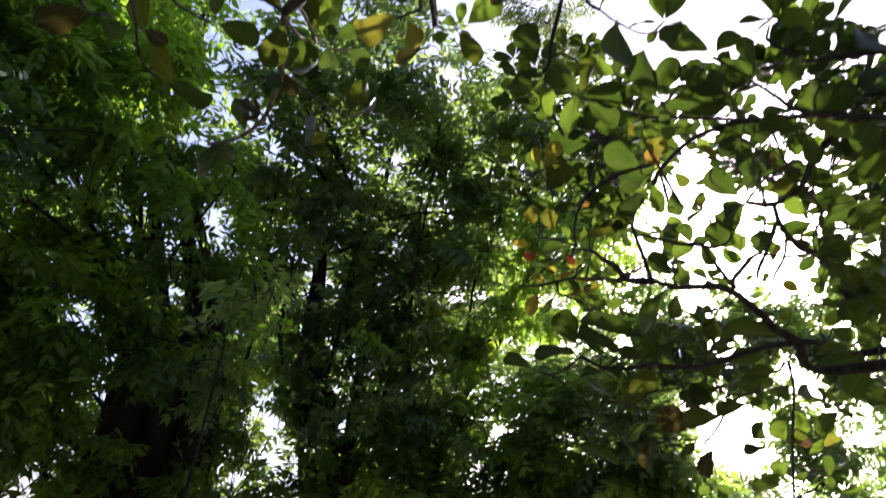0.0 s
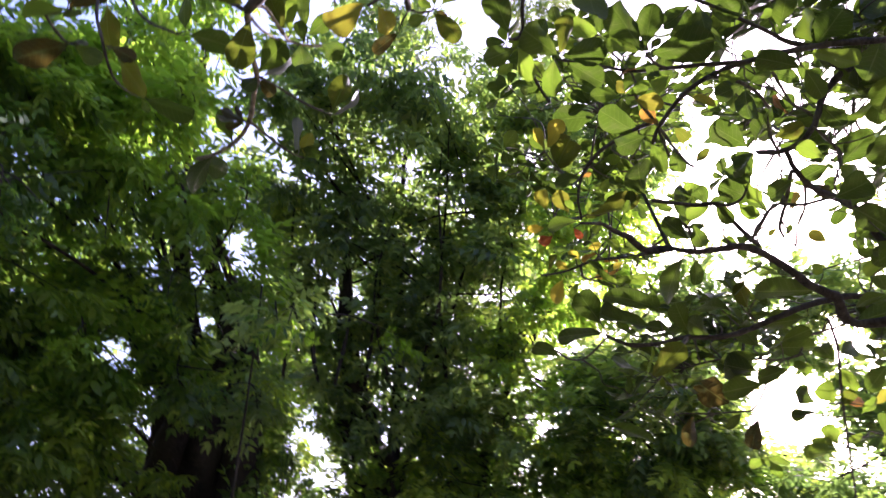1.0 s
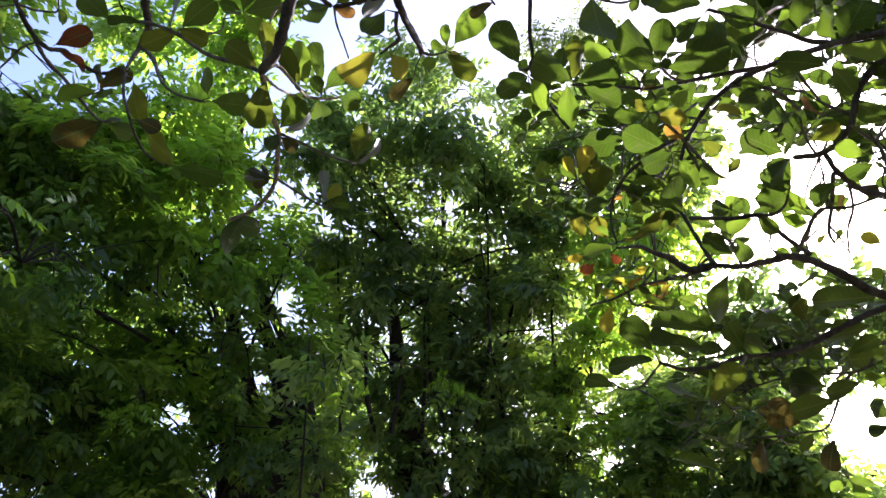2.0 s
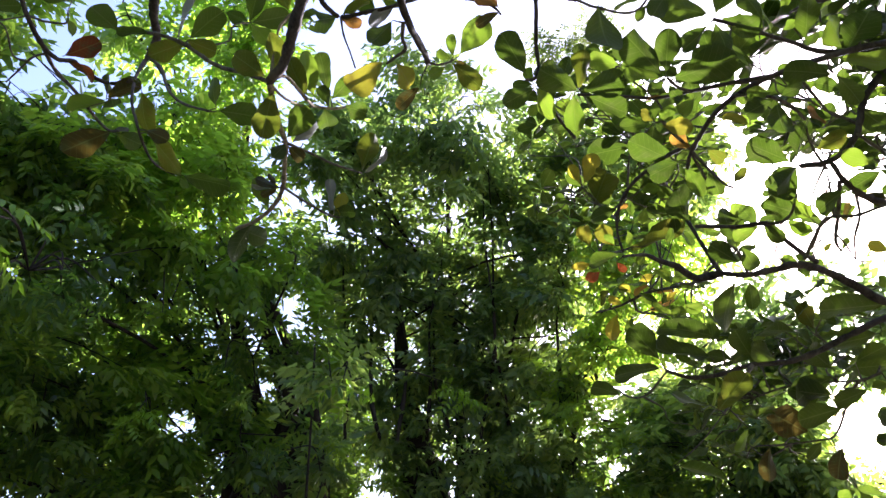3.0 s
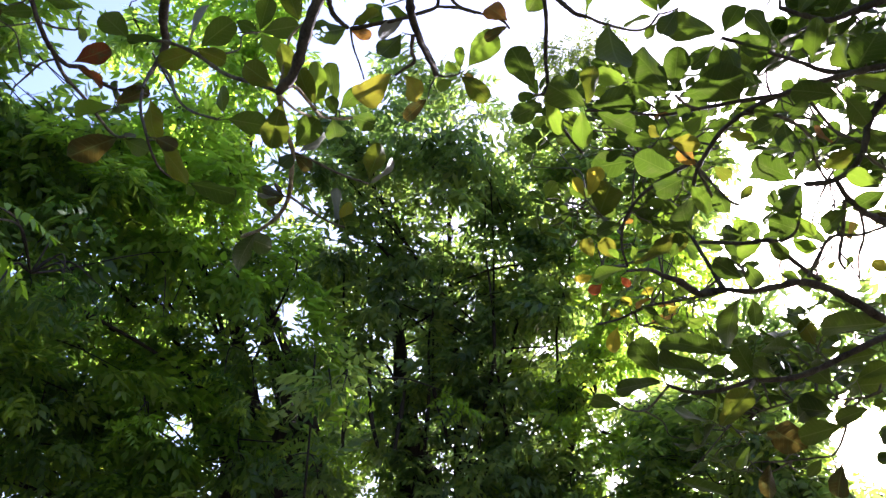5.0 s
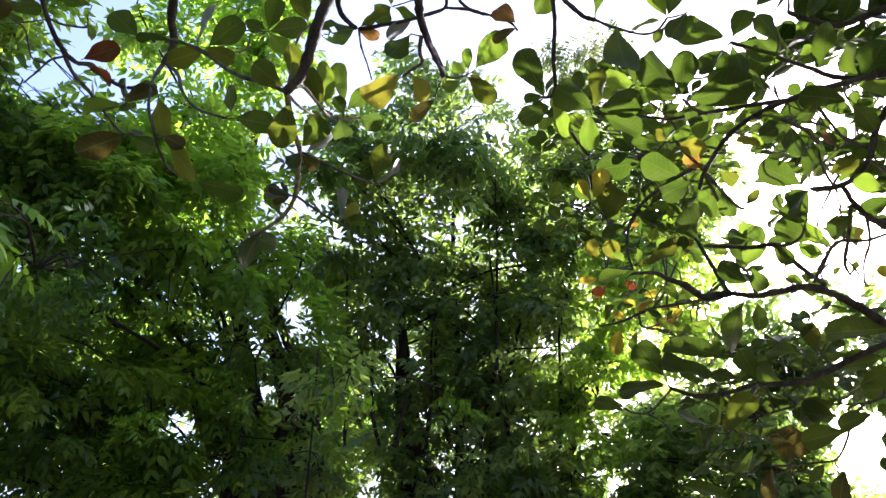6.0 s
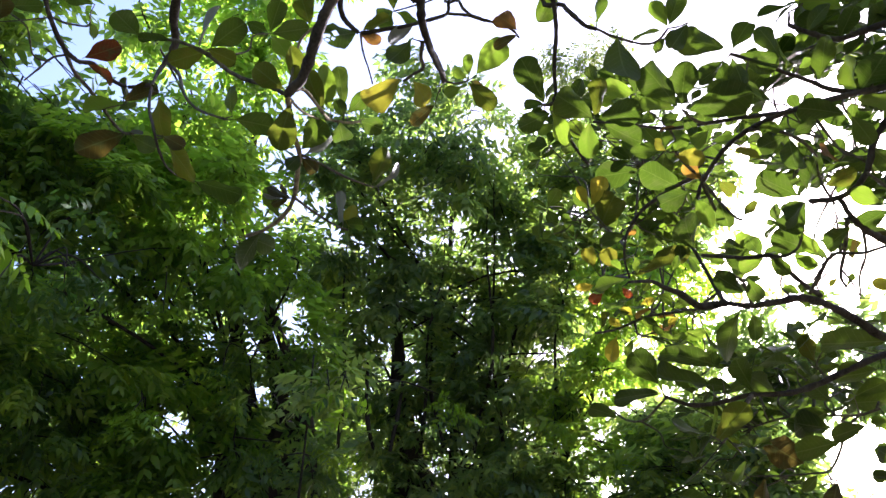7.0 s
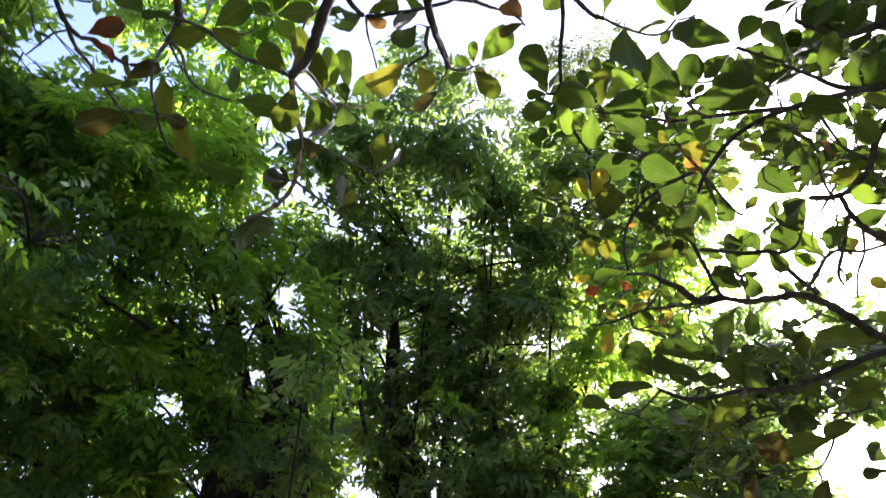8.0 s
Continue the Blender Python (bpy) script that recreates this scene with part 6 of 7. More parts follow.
gap((-4.21, 4.65, 5.88), (-0.68, 11.70, 9.56), 0.180)
lobe("mid", -2.98, 6.25, 6.42, 0.25, 0.30)
lobe("mid", -2.67, 6.52, 6.13, 0.25, 0.25)
lobe("next", -0.46, 7.92, 5.67, 0.30, 0.30)
lobe("next", -0.15, 8.15, 4.89, 0.30, 0.25)
lobe("next", -0.64, 8.30, 4.50, 0.30, 0.30)
lobe("right", 1.83, 8.14, 5.29, 0.28, 0.12)
lobe("right", 2.49, 8.13, 5.43, 0.25, 0.15)
lobe("right", 5.02, 8.38, 5.04, 0.20, 0.20)
lobe("right", 4.52, 9.19, 3.43, 0.30, 0.15)
lobe("right", 3.81, 9.38, 3.35, 0.30, 0.15)
lobe("right", -0.20, 9.37, 3.01, 0.40, 0.30)
lobe("right", 0.27, 9.50, 2.86, 0.30, 0.20)
lobe("sunny", 5.05, 8.96, 3.53, 0.30, 0.18)
lobe("mid", -0.75, 8.83, 4.12, 0.35, 0.32)
lobe("low", -0.91, 8.60, 3.67, 0.40, 0.30)
lobe("mid", -0.58, 8.85, 3.79, 0.35, 0.30)
# more clumps in the pale tone that imitates sunlight
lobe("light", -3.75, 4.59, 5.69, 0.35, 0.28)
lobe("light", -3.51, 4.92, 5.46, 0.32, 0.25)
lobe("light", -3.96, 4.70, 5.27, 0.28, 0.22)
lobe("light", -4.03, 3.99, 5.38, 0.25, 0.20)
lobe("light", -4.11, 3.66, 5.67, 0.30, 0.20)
lobe("mid", -0.32, 8.31, 5.60, 0.40, 0.36)
lobe("mid", -0.43, 8.21, 6.08, 0.30, 0.25)
lobe("behind", -7.60, 7.79, 5.01, 1.00, 0.80)
lobe("behind", -6.96, 8.40, 4.33, 1.00, 0.70)
lobe("behind", -7.74, 7.25, 5.77, 1.00, 0.70)
lobe("behind", -6.96, 7.56, 6.13, 0.80, 0.50)
lobe("left", -5.64, 5.80, 3.75, 0.60, 0.50)
lobe("left", -4.64, 3.64, 6.23, 0.30, 0.20)
lobe("left", -4.62, 3.32, 6.17, 0.20, 0.20)
lobe("light", -3.12, 5.35, 6.44, 0.26, 0.20)
lobe("light", -3.31, 5.13, 6.52, 0.26, 0.22)
lobe("left", -4.46, 3.02, 6.49, 0.22, 0.35)
# unseen lobes at the left, added against side light
lobe("side", -6.80, 2.20, 4.00, 1.20, 1.00)
lobe("side", -6.60, 1.00, 5.50, 1.30, 1.00)
lobe("side", -6.20, -0.50, 4.50, 1.20, 1.00)
lobe("side", -6.90, 0.80, 3.00, 1.30, 0.90)
lobe("side", -6.50, 2.60, 6.30, 1.20, 0.90)
lobe("side", -5.80, -1.80, 5.50, 1.30, 1.00)
lobe("side", -6.40, -1.20, 3.00, 1.20, 0.90)


def pinnate(pairs, seed, size=0.11, slim=0.34):
    """A compound leaf along y: a thin stem with opposite leaflets, each of four triangles, folded and drooping."""
    r = random.Random(seed)
    verts, faces = [], []

    def leaflet(base, direction, length, tilt):
        d = Vector(direction).normalized()
        side = d.cross(Vector((0, 0, 1))).normalized()
        up = (side.cross(d) * -1).normalized()
        side = (side * math.cos(tilt) + up * math.sin(tilt)).normalized()
        up = d.cross(side)
        w = length * slim * 0.5 * r.uniform(0.85, 1.15)
        b = Vector(base)
        k = len(verts)
        sag = -length * r.uniform(0.1, 0.45)
        verts.append(tuple(b))
        for s, f in ((0.3, 1.0), (0.62, 0.8)):
            for sign in (1, -1):
                verts.append(tuple(b + d * length * s + side * sign * w * f + Vector((0, 0, sag * s * s))))
        verts.append(tuple(b + d * length + Vector((0, 0, sag))))
        faces.extend([(k, k + 1, k + 2), (k + 1, k + 3, k + 2), (k + 2, k + 3, k + 4), (k + 3, k + 5, k + 4)])

    span = size * (0.55 * pairs + 0.6)

    def stem(s):
        return (0.0, s * span, -0.34 * span * s * s)
    for i in range(pairs):
        s = 0.25 + 0.75 * i / max(pairs - 1, 1)
        for sign in (-1, 1):
            out = r.uniform(0.75, 1.15)
            leaflet(stem(s + r.uniform(-0.02, 0.02)), (sign * math.sin(out), math.cos(out), r.uniform(-0.75, -0.1)), size * r.uniform(0.8, 1.15) * (0.8 + 0.4 * math.sin(math.pi * (0.2 + 0.7 * s))), r.uniform(-0.5, 0.5))
    leaflet(stem(1.0), (r.uniform(-0.2, 0.2), 1, -0.4), size * 1.05, r.uniform(-0.3, 0.3))
    k = len(verts)
    t = size * 0.018
    for s in (0.0, 0.5, 1.0):
        x, y, z = stem(s)
        verts.extend([(x - t, y, z), (x + t, y, z), (x, y, z + 1.6 * t)])
    for s in range(2):
        for a in range(3):
            b = (a + 1) % 3
            p, q = k + 3 * s, k + 3 * s + 3
            faces.extend([(p + a, p + b, q + b), (p + a, q + b, q + a)])
    return np.array(verts), np.array(faces)


SHAPES = [pinnate(4, 1, 0.10, 0.38), pinnate(5, 2, 0.095, 0.38), pinnate(3, 3, 0.11, 0.4), pinnate(4, 4, 0.095, 0.4)]
FINE = [pinnate(6, 5, 0.075, 0.3), pinnate(5, 6, 0.08, 0.3)]


def turns_for(direction, roll):
    """Rotation matrices whose y runs along direction, turned by roll."""
    y = direction / (np.linalg.norm(direction, axis=1)[:, None] + 1e-9)
    x = np.cross(y, np.array([[0, 0, 1.0]]))
    x /= np.linalg.norm(x, axis=1)[:, None] + 1e-6
    z = np.cross(x, y)
    c, s = np.cos(roll)[:, None], np.sin(roll)[:, None]
    return np.stack([x * c + z * s, y, z * c - x * s], axis=2)


def clear_of_gaps(p):
    keep = np.ones(len(p), dtype=bool)
    for a, b, r in GAPS:
        d = b - a
        t = np.clip(((p - a) @ d) / (d @ d), 0, 1)
        off = np.linalg.norm(p - (a + t[:, None] * d), axis=1)
        ragged = np.sin(p @ np.array([9.0, 4.0, 7.0]) + r * 90) * np.sin(p @ np.array([-5.0, 3.0, 11.0]) + r * 50)
        keep &= off > r * (0.8 + 0.75 * t) * (1 + 0.5 * ragged) + rng.normal(0, 0.04, len(p))
    return keep


def join_copies(shapes, which, rot, size, at):
    """All copies of the shapes as one set of vertices and triangles."""
    vs, fs, base = [], [], 0
    for k, (v, f) in enumerate(shapes):
        m = which == k
        if not m.any():
            continue
        world_v = np.einsum("nij,vj->nvi", rot[m] * size[m][:, None, None], v) + at[m][:, None]
        n = len(world_v)
        vs.append(world_v.reshape(-1, 3))
        fs.append((f[None] + (base + np.arange(n) * len(v))[:, None, None]).reshape(-1, 3))
        base += n * len(v)
    return np.vstack(vs), np.vstack(fs)


def crown(tree, lobes, material, density, shapes, parent, label, trunk_rows, scale=1.0):
    """Sprays of compound leaves through the lobes, with limbs from the trunk and thin twigs to the sprays."""
    global rng
    at, ways, ages = [], [], []
    twig_v, twig_f, base = [], [], 0
    for i, (x, y, z, wide, high) in enumerate(lobes):
        c = np.array([x, y, z])
        rng = np.random.default_rng(int(abs(x) * 1000 + abs(y) * 7000 + z * 300))      # each lobe grows by itself
        deep = max(0.5, 0.5 * (wide + high)) * 0.7
        n = int(0.36 * density * wide * high * math.pi * min(1.85, max(1.0, 1.05 - 0.3 * (z - 6.0)))) + 3
        q = rng.normal(0, 1, (n, 3))
        q /= np.linalg.norm(q, axis=1)[:, None]
        q *= rng.random((n, 1)) ** 0.45
        hub = c + q * np.array([wide * 1.25, deep * 1.1, high * 1.25])
        axis = q * 0.8 + np.array([0, 0, 0.35]) + rng.normal(0, 0.3, (n, 3))
        # a limb to the lobe, from lower down the trunk
        reach = np.linalg.norm(trunk_rows[:, :2] - c[:2], axis=1)
        want = np.abs(trunk_rows[:, 2] - (z - 0.75 * reach.min() - 0.3))
        s = trunk_rows[np.argmin(want)]
        r0 = min(0.6 * s[3], 0.009 + 0.006 * float(np.linalg.norm(c - s[:3])))
        bow = (s[:3] * 0.5 + c * 0.5) + np.array([rng.uniform(-0.15, 0.15), rng.uniform(-0.15, 0.15), 0.18])
        rows = spline([(*s[:3], r0), (*bow, r0 * 0.7), (*c, r0 * 0.4), (*(c + np.array([0, 0, high * 0.6]) + rng.normal(0, 0.1, 3)), r0 * 0.18)], 4)
        if not clear_of_gaps(rows[:, :3]).all():
            rows[:, 3] *= 0.35
        BACK_LIMBS.append((child("limb", tube_mesh("limb", rows, STEM, 7, 0.1, i), parent), parent, rows))
        # twigs
        for h in hub:
            a = rows[np.argmin(np.linalg.norm(rows[:, :3] - (h * 0.7 + c * 0.3), axis=1))]
            mid = (a[:3] + h) / 2 + rng.normal(0, 0.05, 3)
            if not clear_of_gaps(mid[None])[0]:
                continue
            v, f, _ = tube(spline([(*a[:3], 0.009), (*mid, 0.006), (*h, 0.003)], 2), 4)
            twig_v.append(v)
            twig_f.append(f + base)
            base += len(v)
        per = 13
        lead = axis + np.array([0, 0, -0.15])
        lead /= np.linalg.norm(lead, axis=1)[:, None]
        along = (np.arange(per) + 0.5) / per + rng.uniform(-0.03, 0.03, (n, per))
        az = np.arange(per) * 2.4 + rng.random((n, 1)) * 6.28 + rng.normal(0, 0.25, (n, per))
        rise = rng.normal(-0.05, 0.3, (n, per))
        flat = np.stack([np.cos(az) * np.cos(rise), np.sin(az) * np.cos(rise), np.sin(rise)], axis=2)
        way = flat * (1.1 - 0.5 * along[..., None]) + (0.25 + 0.7 * along[..., None]) * lead[:, None] + np.array([0, 0, -0.12])
        at.append((hub[:, None] + lead[:, None] * (along[..., None] - 0.5) * 0.34).reshape(-1, 3))
        ways.append(way.reshape(-1, 3))
        ages.append(np.clip(rng.normal(0.45, 0.34, n)[:, None] + 0.35 * (along - 0.5), 0, 1).ravel())
    at, ways = np.vstack(at), np.vstack(ways)
    ways /= np.linalg.norm(ways, axis=1)[:, None]
    keep = clear_of_gaps(at + ways * 0.14) & clear_of_gaps(at + ways * 0.34)
    at, ways, ages = at[keep], ways[keep], np.concatenate(ages)[keep]
    n = len(at)
    rot = turns_for(ways, rng.normal(0, 0.6, n))
    which = rng.integers(0, len(shapes), n)
    v, f = join_copies(shapes, which, rot, scale * rng.uniform(0.75, 1.35, n), at)
    me = mesh_from("crown", v, f, material, False)
    layer = me.attributes.new("age", "FLOAT", "POINT")
    layer.data.foreach_set("value", np.concatenate([np.repeat(ages[which == k], len(sv)) for k, (sv, _) in enumerate(shapes)]).astype(np.float32))
    ob = child("crown", me, parent, label)
    tagged(ob, kind="stuff")
    if twig_v:
        me = mesh_from("fine_branching", np.vstack(twig_v), np.vstack(twig_f), STEM)
        tagged(child("fine_branching", me, parent), kind="stuff")


def tree_with_stems(name, label, category, tree, stems, material, density, shapes, leaf_label, scale=1.0):
    parent = thing(name, label, category, "trees behind")
    all_rows = []
    for k, s in enumerate(stems):
        rows = spline(s, 6)
        child("trunk", tube_mesh("trunk", rows, STEM, 12, 0.06, k + 40), parent)
        all_rows.append(rows)
        BACK_LIMBS.append((None, parent, rows))
    crown(tree, LOBES[tree], material, density, shapes, parent, leaf_label, np.vstack(all_rows), scale)
    return parent


two_stemmed = tree_with_stems("feathery_tree", "tall two-stemmed tree with dark feathery foliage", "tree", "mid",
                [[(-1.40, 9.92, -0.10, 0.345), (-1.66, 9.14, 2.73, 0.300), (-1.85, 8.57, 3.76, 0.260), (-1.99, 8.21, 4.41, 0.190), (-2.02, 7.86, 5.06, 0.110), (-2.05, 7.40, 6.20, 0.050), (-2.05, 7.00, 8.20, 0.015)],
                 [(-1.3, 8.8, -0.1, 0.1), (-1.3, 8.6, 2, 0.08), (-1.36, 8.3, 4.9, 0.055), (-1.38, 7.6, 6.8, 0.035), (-1.3, 7.0, 8.8, 0.02)],
                 [(-1.4, 8.6, 2.2, 0.045), (-0.9, 8.4, 4.4, 0.034), (-0.5, 8.0, 5.8, 0.022), (-0.2, 7.6, 7.2, 0.02)]],
                FOLIAGE["mid"], 11, SHAPES, "dark green leaflets with gaps of sky", 1.04)


def shoot(*points):
    """A slender upright shoot of the two-stemmed tree."""
    child("shoot", tube_mesh("shoot", spline(points, 6), STEM, 6, 0.12, 60), two_stemmed)


shoot((-2.57, 7.48, 3.94, 0.027), (-2.57, 7.44, 4.40, 0.024), (-2.47, 7.09, 4.74, 0.020), (-2.54, 7.05, 5.24, 0.017), (-2.60, 6.98, 5.75, 0.014), (-2.54, 6.71, 6.15, 0.011), (-2.52, 6.54, 6.63, 0.007), (-2.47, 6.10, 6.91, 0.004))
shoot((-2.09, 7.42, 3.91, 0.027), (-2.21, 7.36, 4.32, 0.024), (-2.24, 7.27, 4.74, 0.020), (-2.28, 7.31, 5.23, 0.017), (-2.26, 7.12, 5.64, 0.014), (-2.22, 6.78, 5.96, 0.011), (-2.25, 6.74, 6.47, 0.007), (-2.11, 6.38, 6.77, 0.004))
shoot((-1.93, 7.52, 3.95, 0.027), (-1.86, 7.45, 4.38, 0.024), (-1.87, 7.55, 4.92, 0.020), (-1.88, 7.36, 5.36, 0.017), (-1.90, 7.02, 5.72, 0.014), (-1.98, 6.96, 6.27, 0.011), (-1.93, 6.63, 6.63, 0.007), (-1.93, 6.40, 7.08, 0.004))
shoot((-1.64, 7.80, 4.03, 0.027), (-1.57, 7.58, 4.33, 0.024), (-1.55, 7.53, 4.70, 0.020), (-1.54, 7.38, 5.03, 0.017), (-1.51, 7.26, 5.39, 0.014), (-1.41, 7.13, 5.75, 0.011), (-1.33, 7.06, 6.15, 0.007), (-1.32, 6.96, 6.56, 0.004))
shoot((-1.34, 7.84, 4.04, 0.027), (-1.40, 7.69, 4.32, 0.024), (-1.48, 7.56, 4.61, 0.020), (-1.52, 7.53, 4.95, 0.017), (-1.52, 7.50, 5.30, 0.014), (-1.47, 7.23, 5.54, 0.011), (-1.55, 7.34, 6.00, 0.007), (-1.47, 6.97, 6.18, 0.004))
shoot((-0.98, 7.78, 4.02, 0.027), (-0.89, 7.75, 4.51, 0.024), (-0.75, 7.48, 4.91, 0.020), (-0.71, 7.33, 5.39, 0.017), (-0.74, 7.17, 5.87, 0.014), (-0.79, 7.13, 6.47, 0.011), (-0.72, 6.69, 6.79, 0.007), (-0.67, 6.54, 7.34, 0.004))
shoot((-0.62, 7.87, 4.05, 0.027), (-0.69, 7.82, 4.57, 0.024), (-0.72, 7.48, 5.00, 0.020), (-0.74, 7.46, 5.60, 0.017), (-0.70, 7.24, 6.12, 0.014), (-0.67, 7.00, 6.63, 0.011), (-0.62, 6.51, 6.96, 0.007), (-0.59, 6.39, 7.60, 0.004))
shoot((-0.04, 7.87, 4.04, 0.027), (-0.02, 7.99, 4.42, 0.024), (0.01, 7.82, 4.72, 0.020), (0.02, 7.67, 5.02, 0.017), (0.03, 7.58, 5.36, 0.014), (0.12, 7.43, 5.67, 0.011), (0.23, 7.28, 5.99, 0.007), (0.29, 7.16, 6.33, 0.004))

tree_with_stems("feathery_tree", "dense leafy tree with fresh green drooping foliage", "tree", "left",
                [[(-4.71, 8.65, -0.10, 0.276), (-4.28, 8.19, 2.28, 0.240), (-3.90, 7.79, 3.31, 0.220), (-3.77, 7.47, 3.94, 0.170), (-3.79, 7.26, 4.56, 0.120), (-4.00, 6.50, 5.80, 0.060)],
                 [(-4.15, 8.80, -0.10, 0.345), (-3.81, 8.32, 2.35, 0.300), (-3.52, 7.91, 3.39, 0.260), (-3.44, 7.58, 4.01, 0.180), (-3.40, 7.35, 4.68, 0.100), (-3.80, 6.40, 6.20, 0.040)],
                 [(-3.32, 8.75, -0.10, 0.299), (-3.17, 8.24, 2.41, 0.260), (-3.05, 7.83, 3.42, 0.220), (-3.04, 7.50, 4.03, 0.150), (-3.10, 7.30, 4.61, 0.090), (-3.50, 6.30, 5.80, 0.040)],
                 [(-3.7, 6.6, 4.4, 0.02), (-4.3, 5.4, 4.9, 0.016), (-4.1, 4.4, 4.7, 0.012), (-3.7, 3.5, 4.1, 0.008)],
                 [(-3.6, 7.3, 0.8, 0.07), (-4.3, 7.2, 2.4, 0.04), (-4.9, 6.9, 3.8, 0.025), (-5.2, 6.4, 5.0, 0.012)]],
                FOLIAGE["left"], 13.5, SHAPES, "fresh green leaflets", 0.97)
# back light on this crown is mostly in its leaf colour
tree_with_stems("feathery_tree", "tree with foliage coloured light yellow-green as if lit from behind", "tree", "light",
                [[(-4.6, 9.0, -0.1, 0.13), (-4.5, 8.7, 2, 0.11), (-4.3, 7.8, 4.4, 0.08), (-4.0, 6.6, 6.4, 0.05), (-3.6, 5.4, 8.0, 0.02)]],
                FOLIAGE["light"], 12.5, SHAPES, "yellow-green leaflets coloured as if sunlit")
tree_with_stems("feathery_sapling", "young tree with drooping bright green leaf sprays", "tree", "young",
                [[(-2.2, 6.0, -0.1, 0.024), (-2.1, 5.7, 1.5, 0.017), (-2.0, 5.3, 3.0, 0.011), (-1.95, 5.0, 4.0, 0.008)]],
                FOLIAGE["mid"], 4, SHAPES, "bright green leaflets")
# this tree's sunlit look comes from its brighter leaf colour
tree_with_stems("feathery_tree", "slender tree with foliage coloured yellow-green as if sunlit", "tree", "sunny",
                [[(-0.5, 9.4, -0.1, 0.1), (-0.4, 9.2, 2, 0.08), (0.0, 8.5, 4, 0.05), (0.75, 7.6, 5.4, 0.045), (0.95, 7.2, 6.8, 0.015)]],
                FOLIAGE["sunny"], 17, SHAPES, "yellow-green leaflets coloured as if sunlit", 0.85)
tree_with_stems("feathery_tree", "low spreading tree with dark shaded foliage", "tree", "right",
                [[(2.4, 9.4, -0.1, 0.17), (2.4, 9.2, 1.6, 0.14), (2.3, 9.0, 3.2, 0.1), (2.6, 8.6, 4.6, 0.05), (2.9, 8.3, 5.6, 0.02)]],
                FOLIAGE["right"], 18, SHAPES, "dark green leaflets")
# added tree out of view, keeps sky light off the left tree
tree_with_stems("feathery_tree", "dark green tree added out of view beside the path to block light", "tree", "side",
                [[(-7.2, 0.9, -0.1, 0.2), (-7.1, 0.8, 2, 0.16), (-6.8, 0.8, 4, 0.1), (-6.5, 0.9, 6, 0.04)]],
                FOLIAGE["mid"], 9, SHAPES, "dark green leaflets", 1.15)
# added tree out of view, closes off the horizon sky at the left
tree_with_stems("feathery_tree", "broad dark green tree added out of view at the left to block light", "tree", "wing",
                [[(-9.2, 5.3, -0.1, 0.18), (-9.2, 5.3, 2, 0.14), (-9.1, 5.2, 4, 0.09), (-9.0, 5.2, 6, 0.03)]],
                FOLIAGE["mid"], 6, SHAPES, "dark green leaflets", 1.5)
tree_with_stems("feathery_tree", "slender tree with green feathery foliage", "tree", "next",
                [[(-1.17, 9.39, -0.1, 0.08), (-1.12, 9.29, 2, 0.065), (-0.97, 9.09, 4.76, 0.050), (-0.60, 8.65, 5.36, 0.042), (-0.16, 8.04, 5.88, 0.034), (0.39, 7.49, 6.54, 0.026), (1.04, 7.14, 7.11, 0.015)]],
                FOLIAGE["mid"], 11, SHAPES, "dark green leaflets with gaps of sky", 1.04)
tree_with_stems("distant_tree", "tall distant tree with fine pale foliage", "tree", "far",
                [[(-2.6, 15.5, -0.1, 0.2), (-2.4, 15, 3, 0.16), (-1.6, 13.5, 7, 0.1), (0.0, 11.2, 9.8, 0.04)]],
                FOLIAGE["far"], 26, FINE, "fine pale green leaflets", 1.2)


def share_out(tree, stems):
    """Gives each lobe of a row to the stem that stands nearest."""
    for l in LOBES[tree]:
        k = min(range(len(stems)), key=lambda i: abs(stems[i][0][0] - l[0]))
        LOBES.setdefault(tree + str(k), []).append(l)


BACK_ROW = [[(-4.2, 12.4, -0.1, 0.16), (-4.2, 12.3, 2, 0.13), (-4.3, 12, 4, 0.09), (-4.3, 11.6, 6, 0.04)],
            [(-0.4, 12.8, -0.1, 0.16), (-0.4, 12.7, 2, 0.13), (-0.5, 12.4, 5, 0.09), (-0.6, 12, 7, 0.04)],
            [(2.2, 12.6, -0.1, 0.14), (2.2, 12.5, 2, 0.11), (2.1, 12.3, 4, 0.07), (2.1, 12, 5.6, 0.03)]]
share_out("behind", BACK_ROW)
for k, s in enumerate(BACK_ROW):
    tree_with_stems("feathery_tree", "shaded dark green tree in the back row", "tree", "behind" + str(k), [s], FOLIAGE["mid"], 5.2, SHAPES, "dark green leaflets", 1.15)
# added trees out of view that screen sky light from behind the camera
SCREEN_ROW = [[(-5.2, -7.6, -0.1, 0.16), (-5.2, -7.5, 2, 0.13), (-5.1, -7.4, 4.4, 0.09), (-5.0, -7.4, 7, 0.03)],
            [(-0.6, -8.0, -0.1, 0.17), (-0.6, -7.9, 2, 0.13), (-0.5, -7.7, 4.4, 0.09), (-0.4, -7.6, 7, 0.03)],
            [(4.2, -7.6, -0.1, 0.15), (4.2, -7.5, 2, 0.12), (4.3, -7.4, 4.4, 0.08), (4.3, -7.3, 7, 0.03)],
            [(8.8, -2.4, -0.1, 0.16), (8.8, -2.3, 2, 0.13), (8.7, -2.2, 4, 0.08), (8.6, -2.1, 6, 0.03)]]
share_out("row", SCREEN_ROW)
for k, s in enumerate(SCREEN_ROW):
    tree_with_stems("feathery_tree", "dark green tree added behind the camera to block light", "tree", "row" + str(k), [s], FOLIAGE["mid"], 4, SHAPES, "dark green leaflets", 1.9)
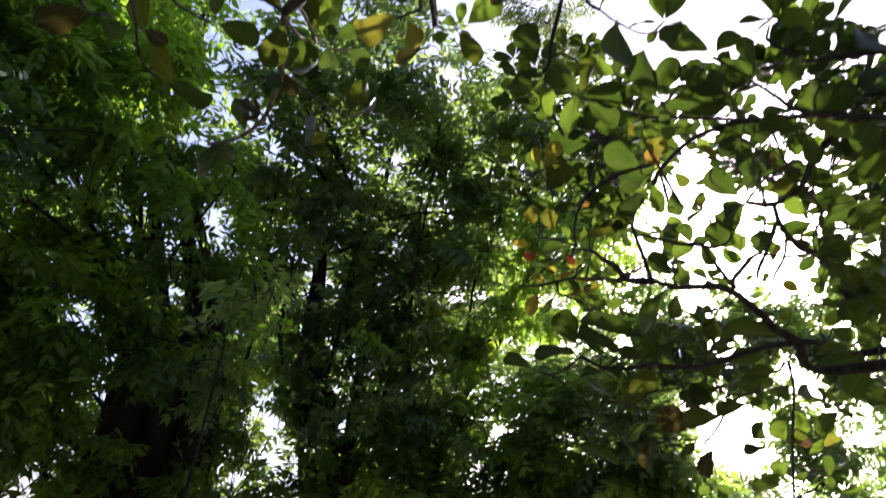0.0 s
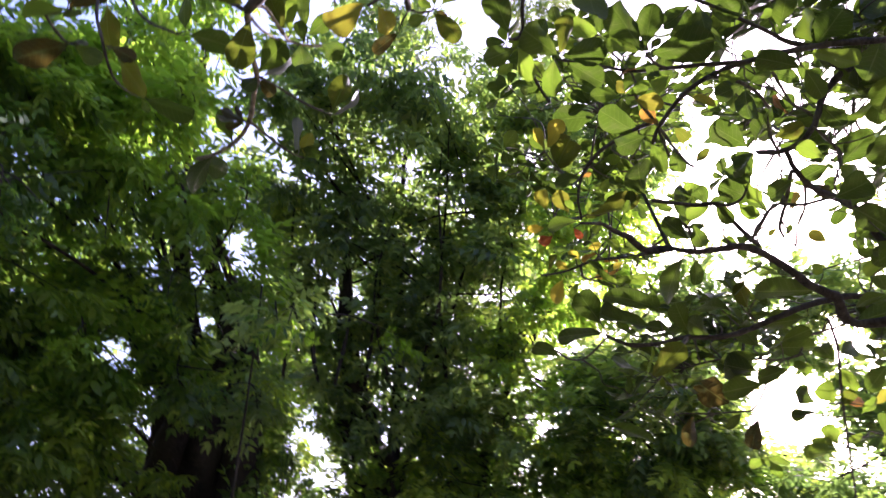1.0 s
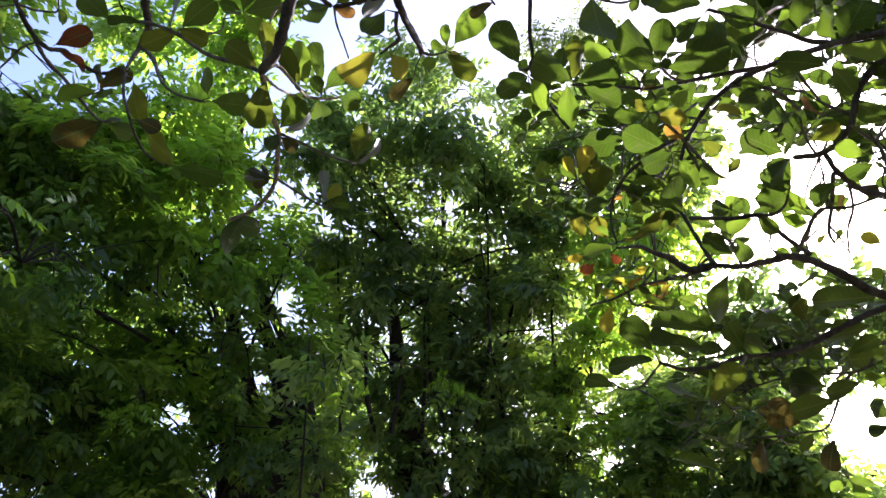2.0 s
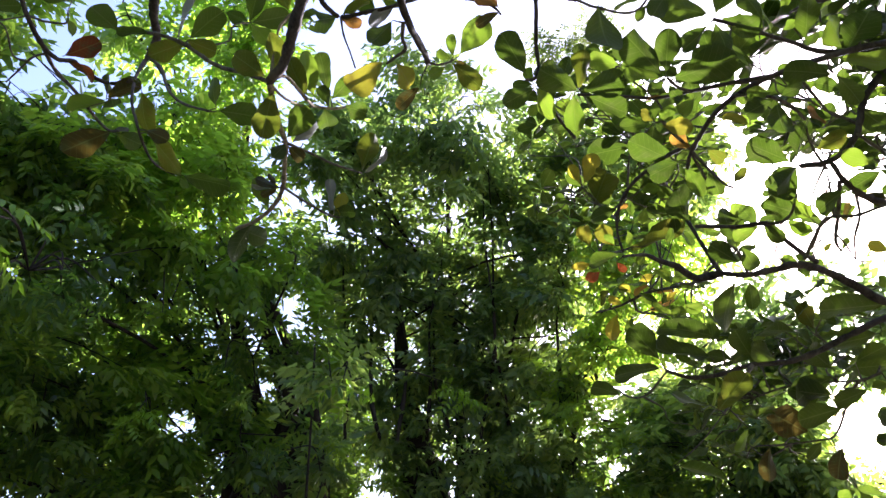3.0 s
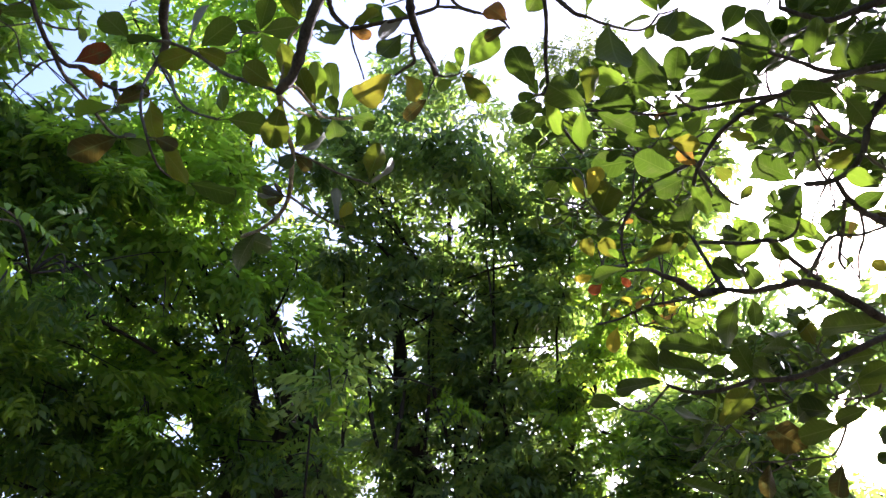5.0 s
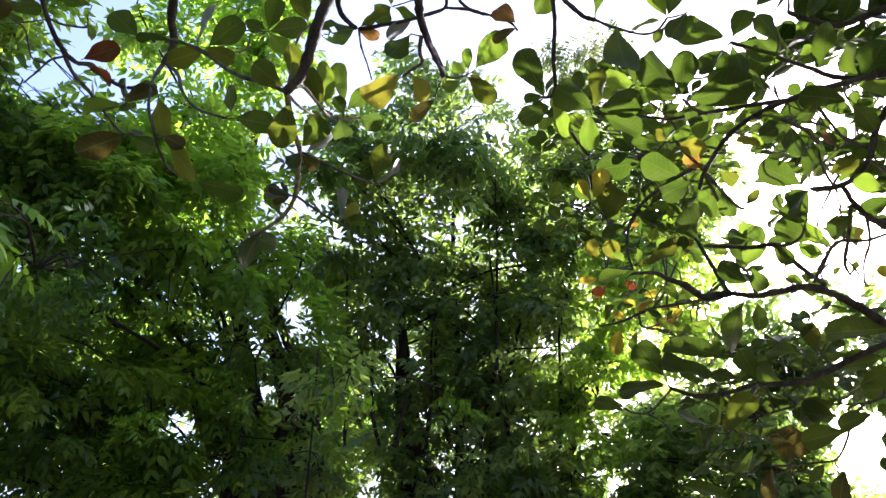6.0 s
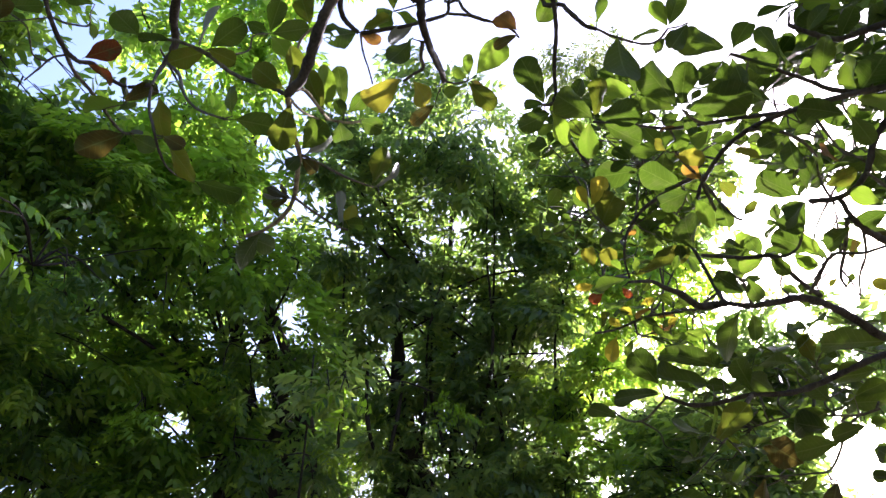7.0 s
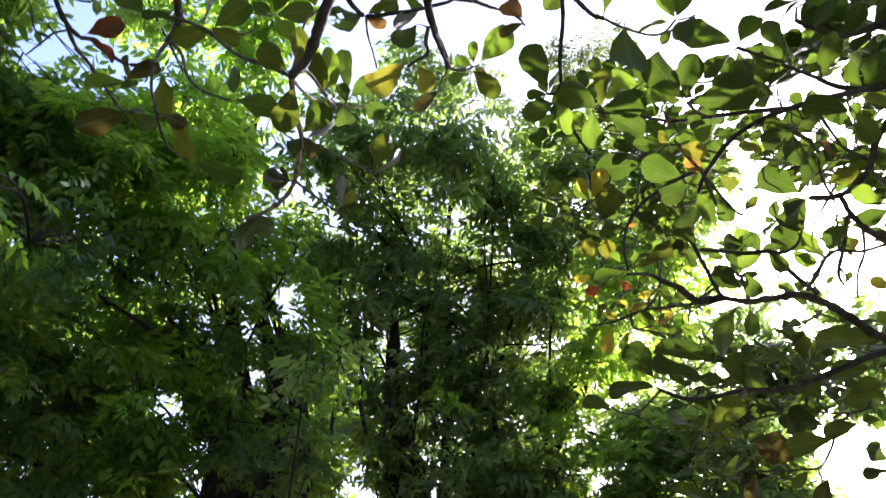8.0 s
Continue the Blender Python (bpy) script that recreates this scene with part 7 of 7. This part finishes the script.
SHRUBS = [[(-4.6, 7.0, -0.1, 0.05), (-4.5, 6.9, 1.2, 0.04), (-4.4, 6.8, 2.4, 0.02)],
          [(-2.4, 7.6, -0.1, 0.05), (-2.4, 7.5, 1.2, 0.04), (-2.3, 7.4, 2.4, 0.02)],
          [(-0.4, 8.3, -0.1, 0.05), (-0.4, 8.2, 1.2, 0.04), (-0.4, 8.1, 2.4, 0.02)],
          [(1.6, 8.9, -0.1, 0.05), (1.6, 8.8, 1.2, 0.04), (1.6, 8.6, 2.6, 0.02)]]
share_out("low", SHRUBS)
for k, s in enumerate(SHRUBS):
    tree_with_stems("leafy_shrub", "tall shaded green shrub under the trees", "shrub", "low" + str(k), [s], FOLIAGE["low"], 12, SHAPES, "shaded green leaflets")

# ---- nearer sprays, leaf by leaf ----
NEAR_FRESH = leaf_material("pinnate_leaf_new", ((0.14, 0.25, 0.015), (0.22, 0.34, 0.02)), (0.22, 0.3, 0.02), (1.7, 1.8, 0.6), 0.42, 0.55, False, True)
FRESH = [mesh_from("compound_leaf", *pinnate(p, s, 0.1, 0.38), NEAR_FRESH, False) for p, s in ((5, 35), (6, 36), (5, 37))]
NEAR = [mesh_from("compound_leaf", *pinnate(p, s, 0.115, 0.36), NEAR_LEAF, False) for p, s in ((4, 31), (5, 32), (5, 33), (4, 34))]
near_dice = random.Random(4)


def spray(x, y, z, count, kind=NEAR, size=0.68):
    """A drooping tip with a few compound leaves, on a twig from the nearest limb."""
    at = Vector((x, y, z))
    p = np.array((x, y, z))
    _, parent, limb_rows = min(BACK_LIMBS, key=lambda lr: np.min(np.sum((lr[2][:, :3] - p) ** 2, axis=1)))
    root = limb_rows[np.argmin(np.sum((limb_rows[:, :3] - p) ** 2, axis=1))]
    mid = (p + root[:3]) / 2 + np.array([near_dice.uniform(-0.1, 0.1), 0.0, 0.18])
    rows = spline([(*root[:3], min(0.013, root[3])), (*mid, 0.008), (*p, 0.004)], 5)
    twig = child("twig", tube_mesh("twig", rows, STEM, 6, 0.1, 7), parent)
    for i in range(count):
        a = 2 * math.pi * (i + near_dice.uniform(-0.3, 0.3)) / count
        d = Vector((math.cos(a), 0.55 * math.sin(a) - 0.25, 0.35 * math.sin(a * 2) - 0.35)).normalized()
        rot = Vector((0, 1, 0)).rotation_difference(d).to_matrix().to_4x4()
        ob = child("compound_leaf", kind[near_dice.randrange(len(kind))], twig)
        ob.matrix_basis = Matrix.Translation(at + Vector((0, 0, near_dice.uniform(-0.05, 0.05)))) @ rot @ pose(0, 0, 0, 0, near_dice.uniform(-50, 50), 0) @ Matrix.Scale(size * near_dice.uniform(0.8, 1.15), 4)


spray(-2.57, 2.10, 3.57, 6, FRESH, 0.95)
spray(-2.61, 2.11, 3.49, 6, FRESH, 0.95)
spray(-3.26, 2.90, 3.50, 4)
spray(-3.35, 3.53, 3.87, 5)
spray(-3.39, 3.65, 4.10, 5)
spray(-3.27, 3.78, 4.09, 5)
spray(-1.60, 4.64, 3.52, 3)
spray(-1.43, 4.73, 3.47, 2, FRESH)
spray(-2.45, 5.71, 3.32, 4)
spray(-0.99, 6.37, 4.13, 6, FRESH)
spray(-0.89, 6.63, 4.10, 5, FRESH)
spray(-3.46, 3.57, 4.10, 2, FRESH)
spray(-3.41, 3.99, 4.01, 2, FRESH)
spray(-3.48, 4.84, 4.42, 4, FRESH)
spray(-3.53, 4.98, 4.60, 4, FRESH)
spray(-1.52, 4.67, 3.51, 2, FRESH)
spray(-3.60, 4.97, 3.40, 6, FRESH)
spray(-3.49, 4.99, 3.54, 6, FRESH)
spray(-3.03, 5.36, 4.03, 4)
spray(-3.17, 3.31, 4.42, 5)


# ---- each tree stands on its own foot ----
for tree in [ob for ob in bpy.data.objects if ob.type == "EMPTY" and ob.parent is None]:
    stem = next(c for c in tree.children if c.name.startswith("trunk"))
    foot = sum((v.co for v in stem.data.vertices[:12]), Vector()) / 12
    foot.z = 0.0
    tree.location = foot
    for c in tree.children:
        c.matrix_parent_inverse = Matrix.Translation(-foot)
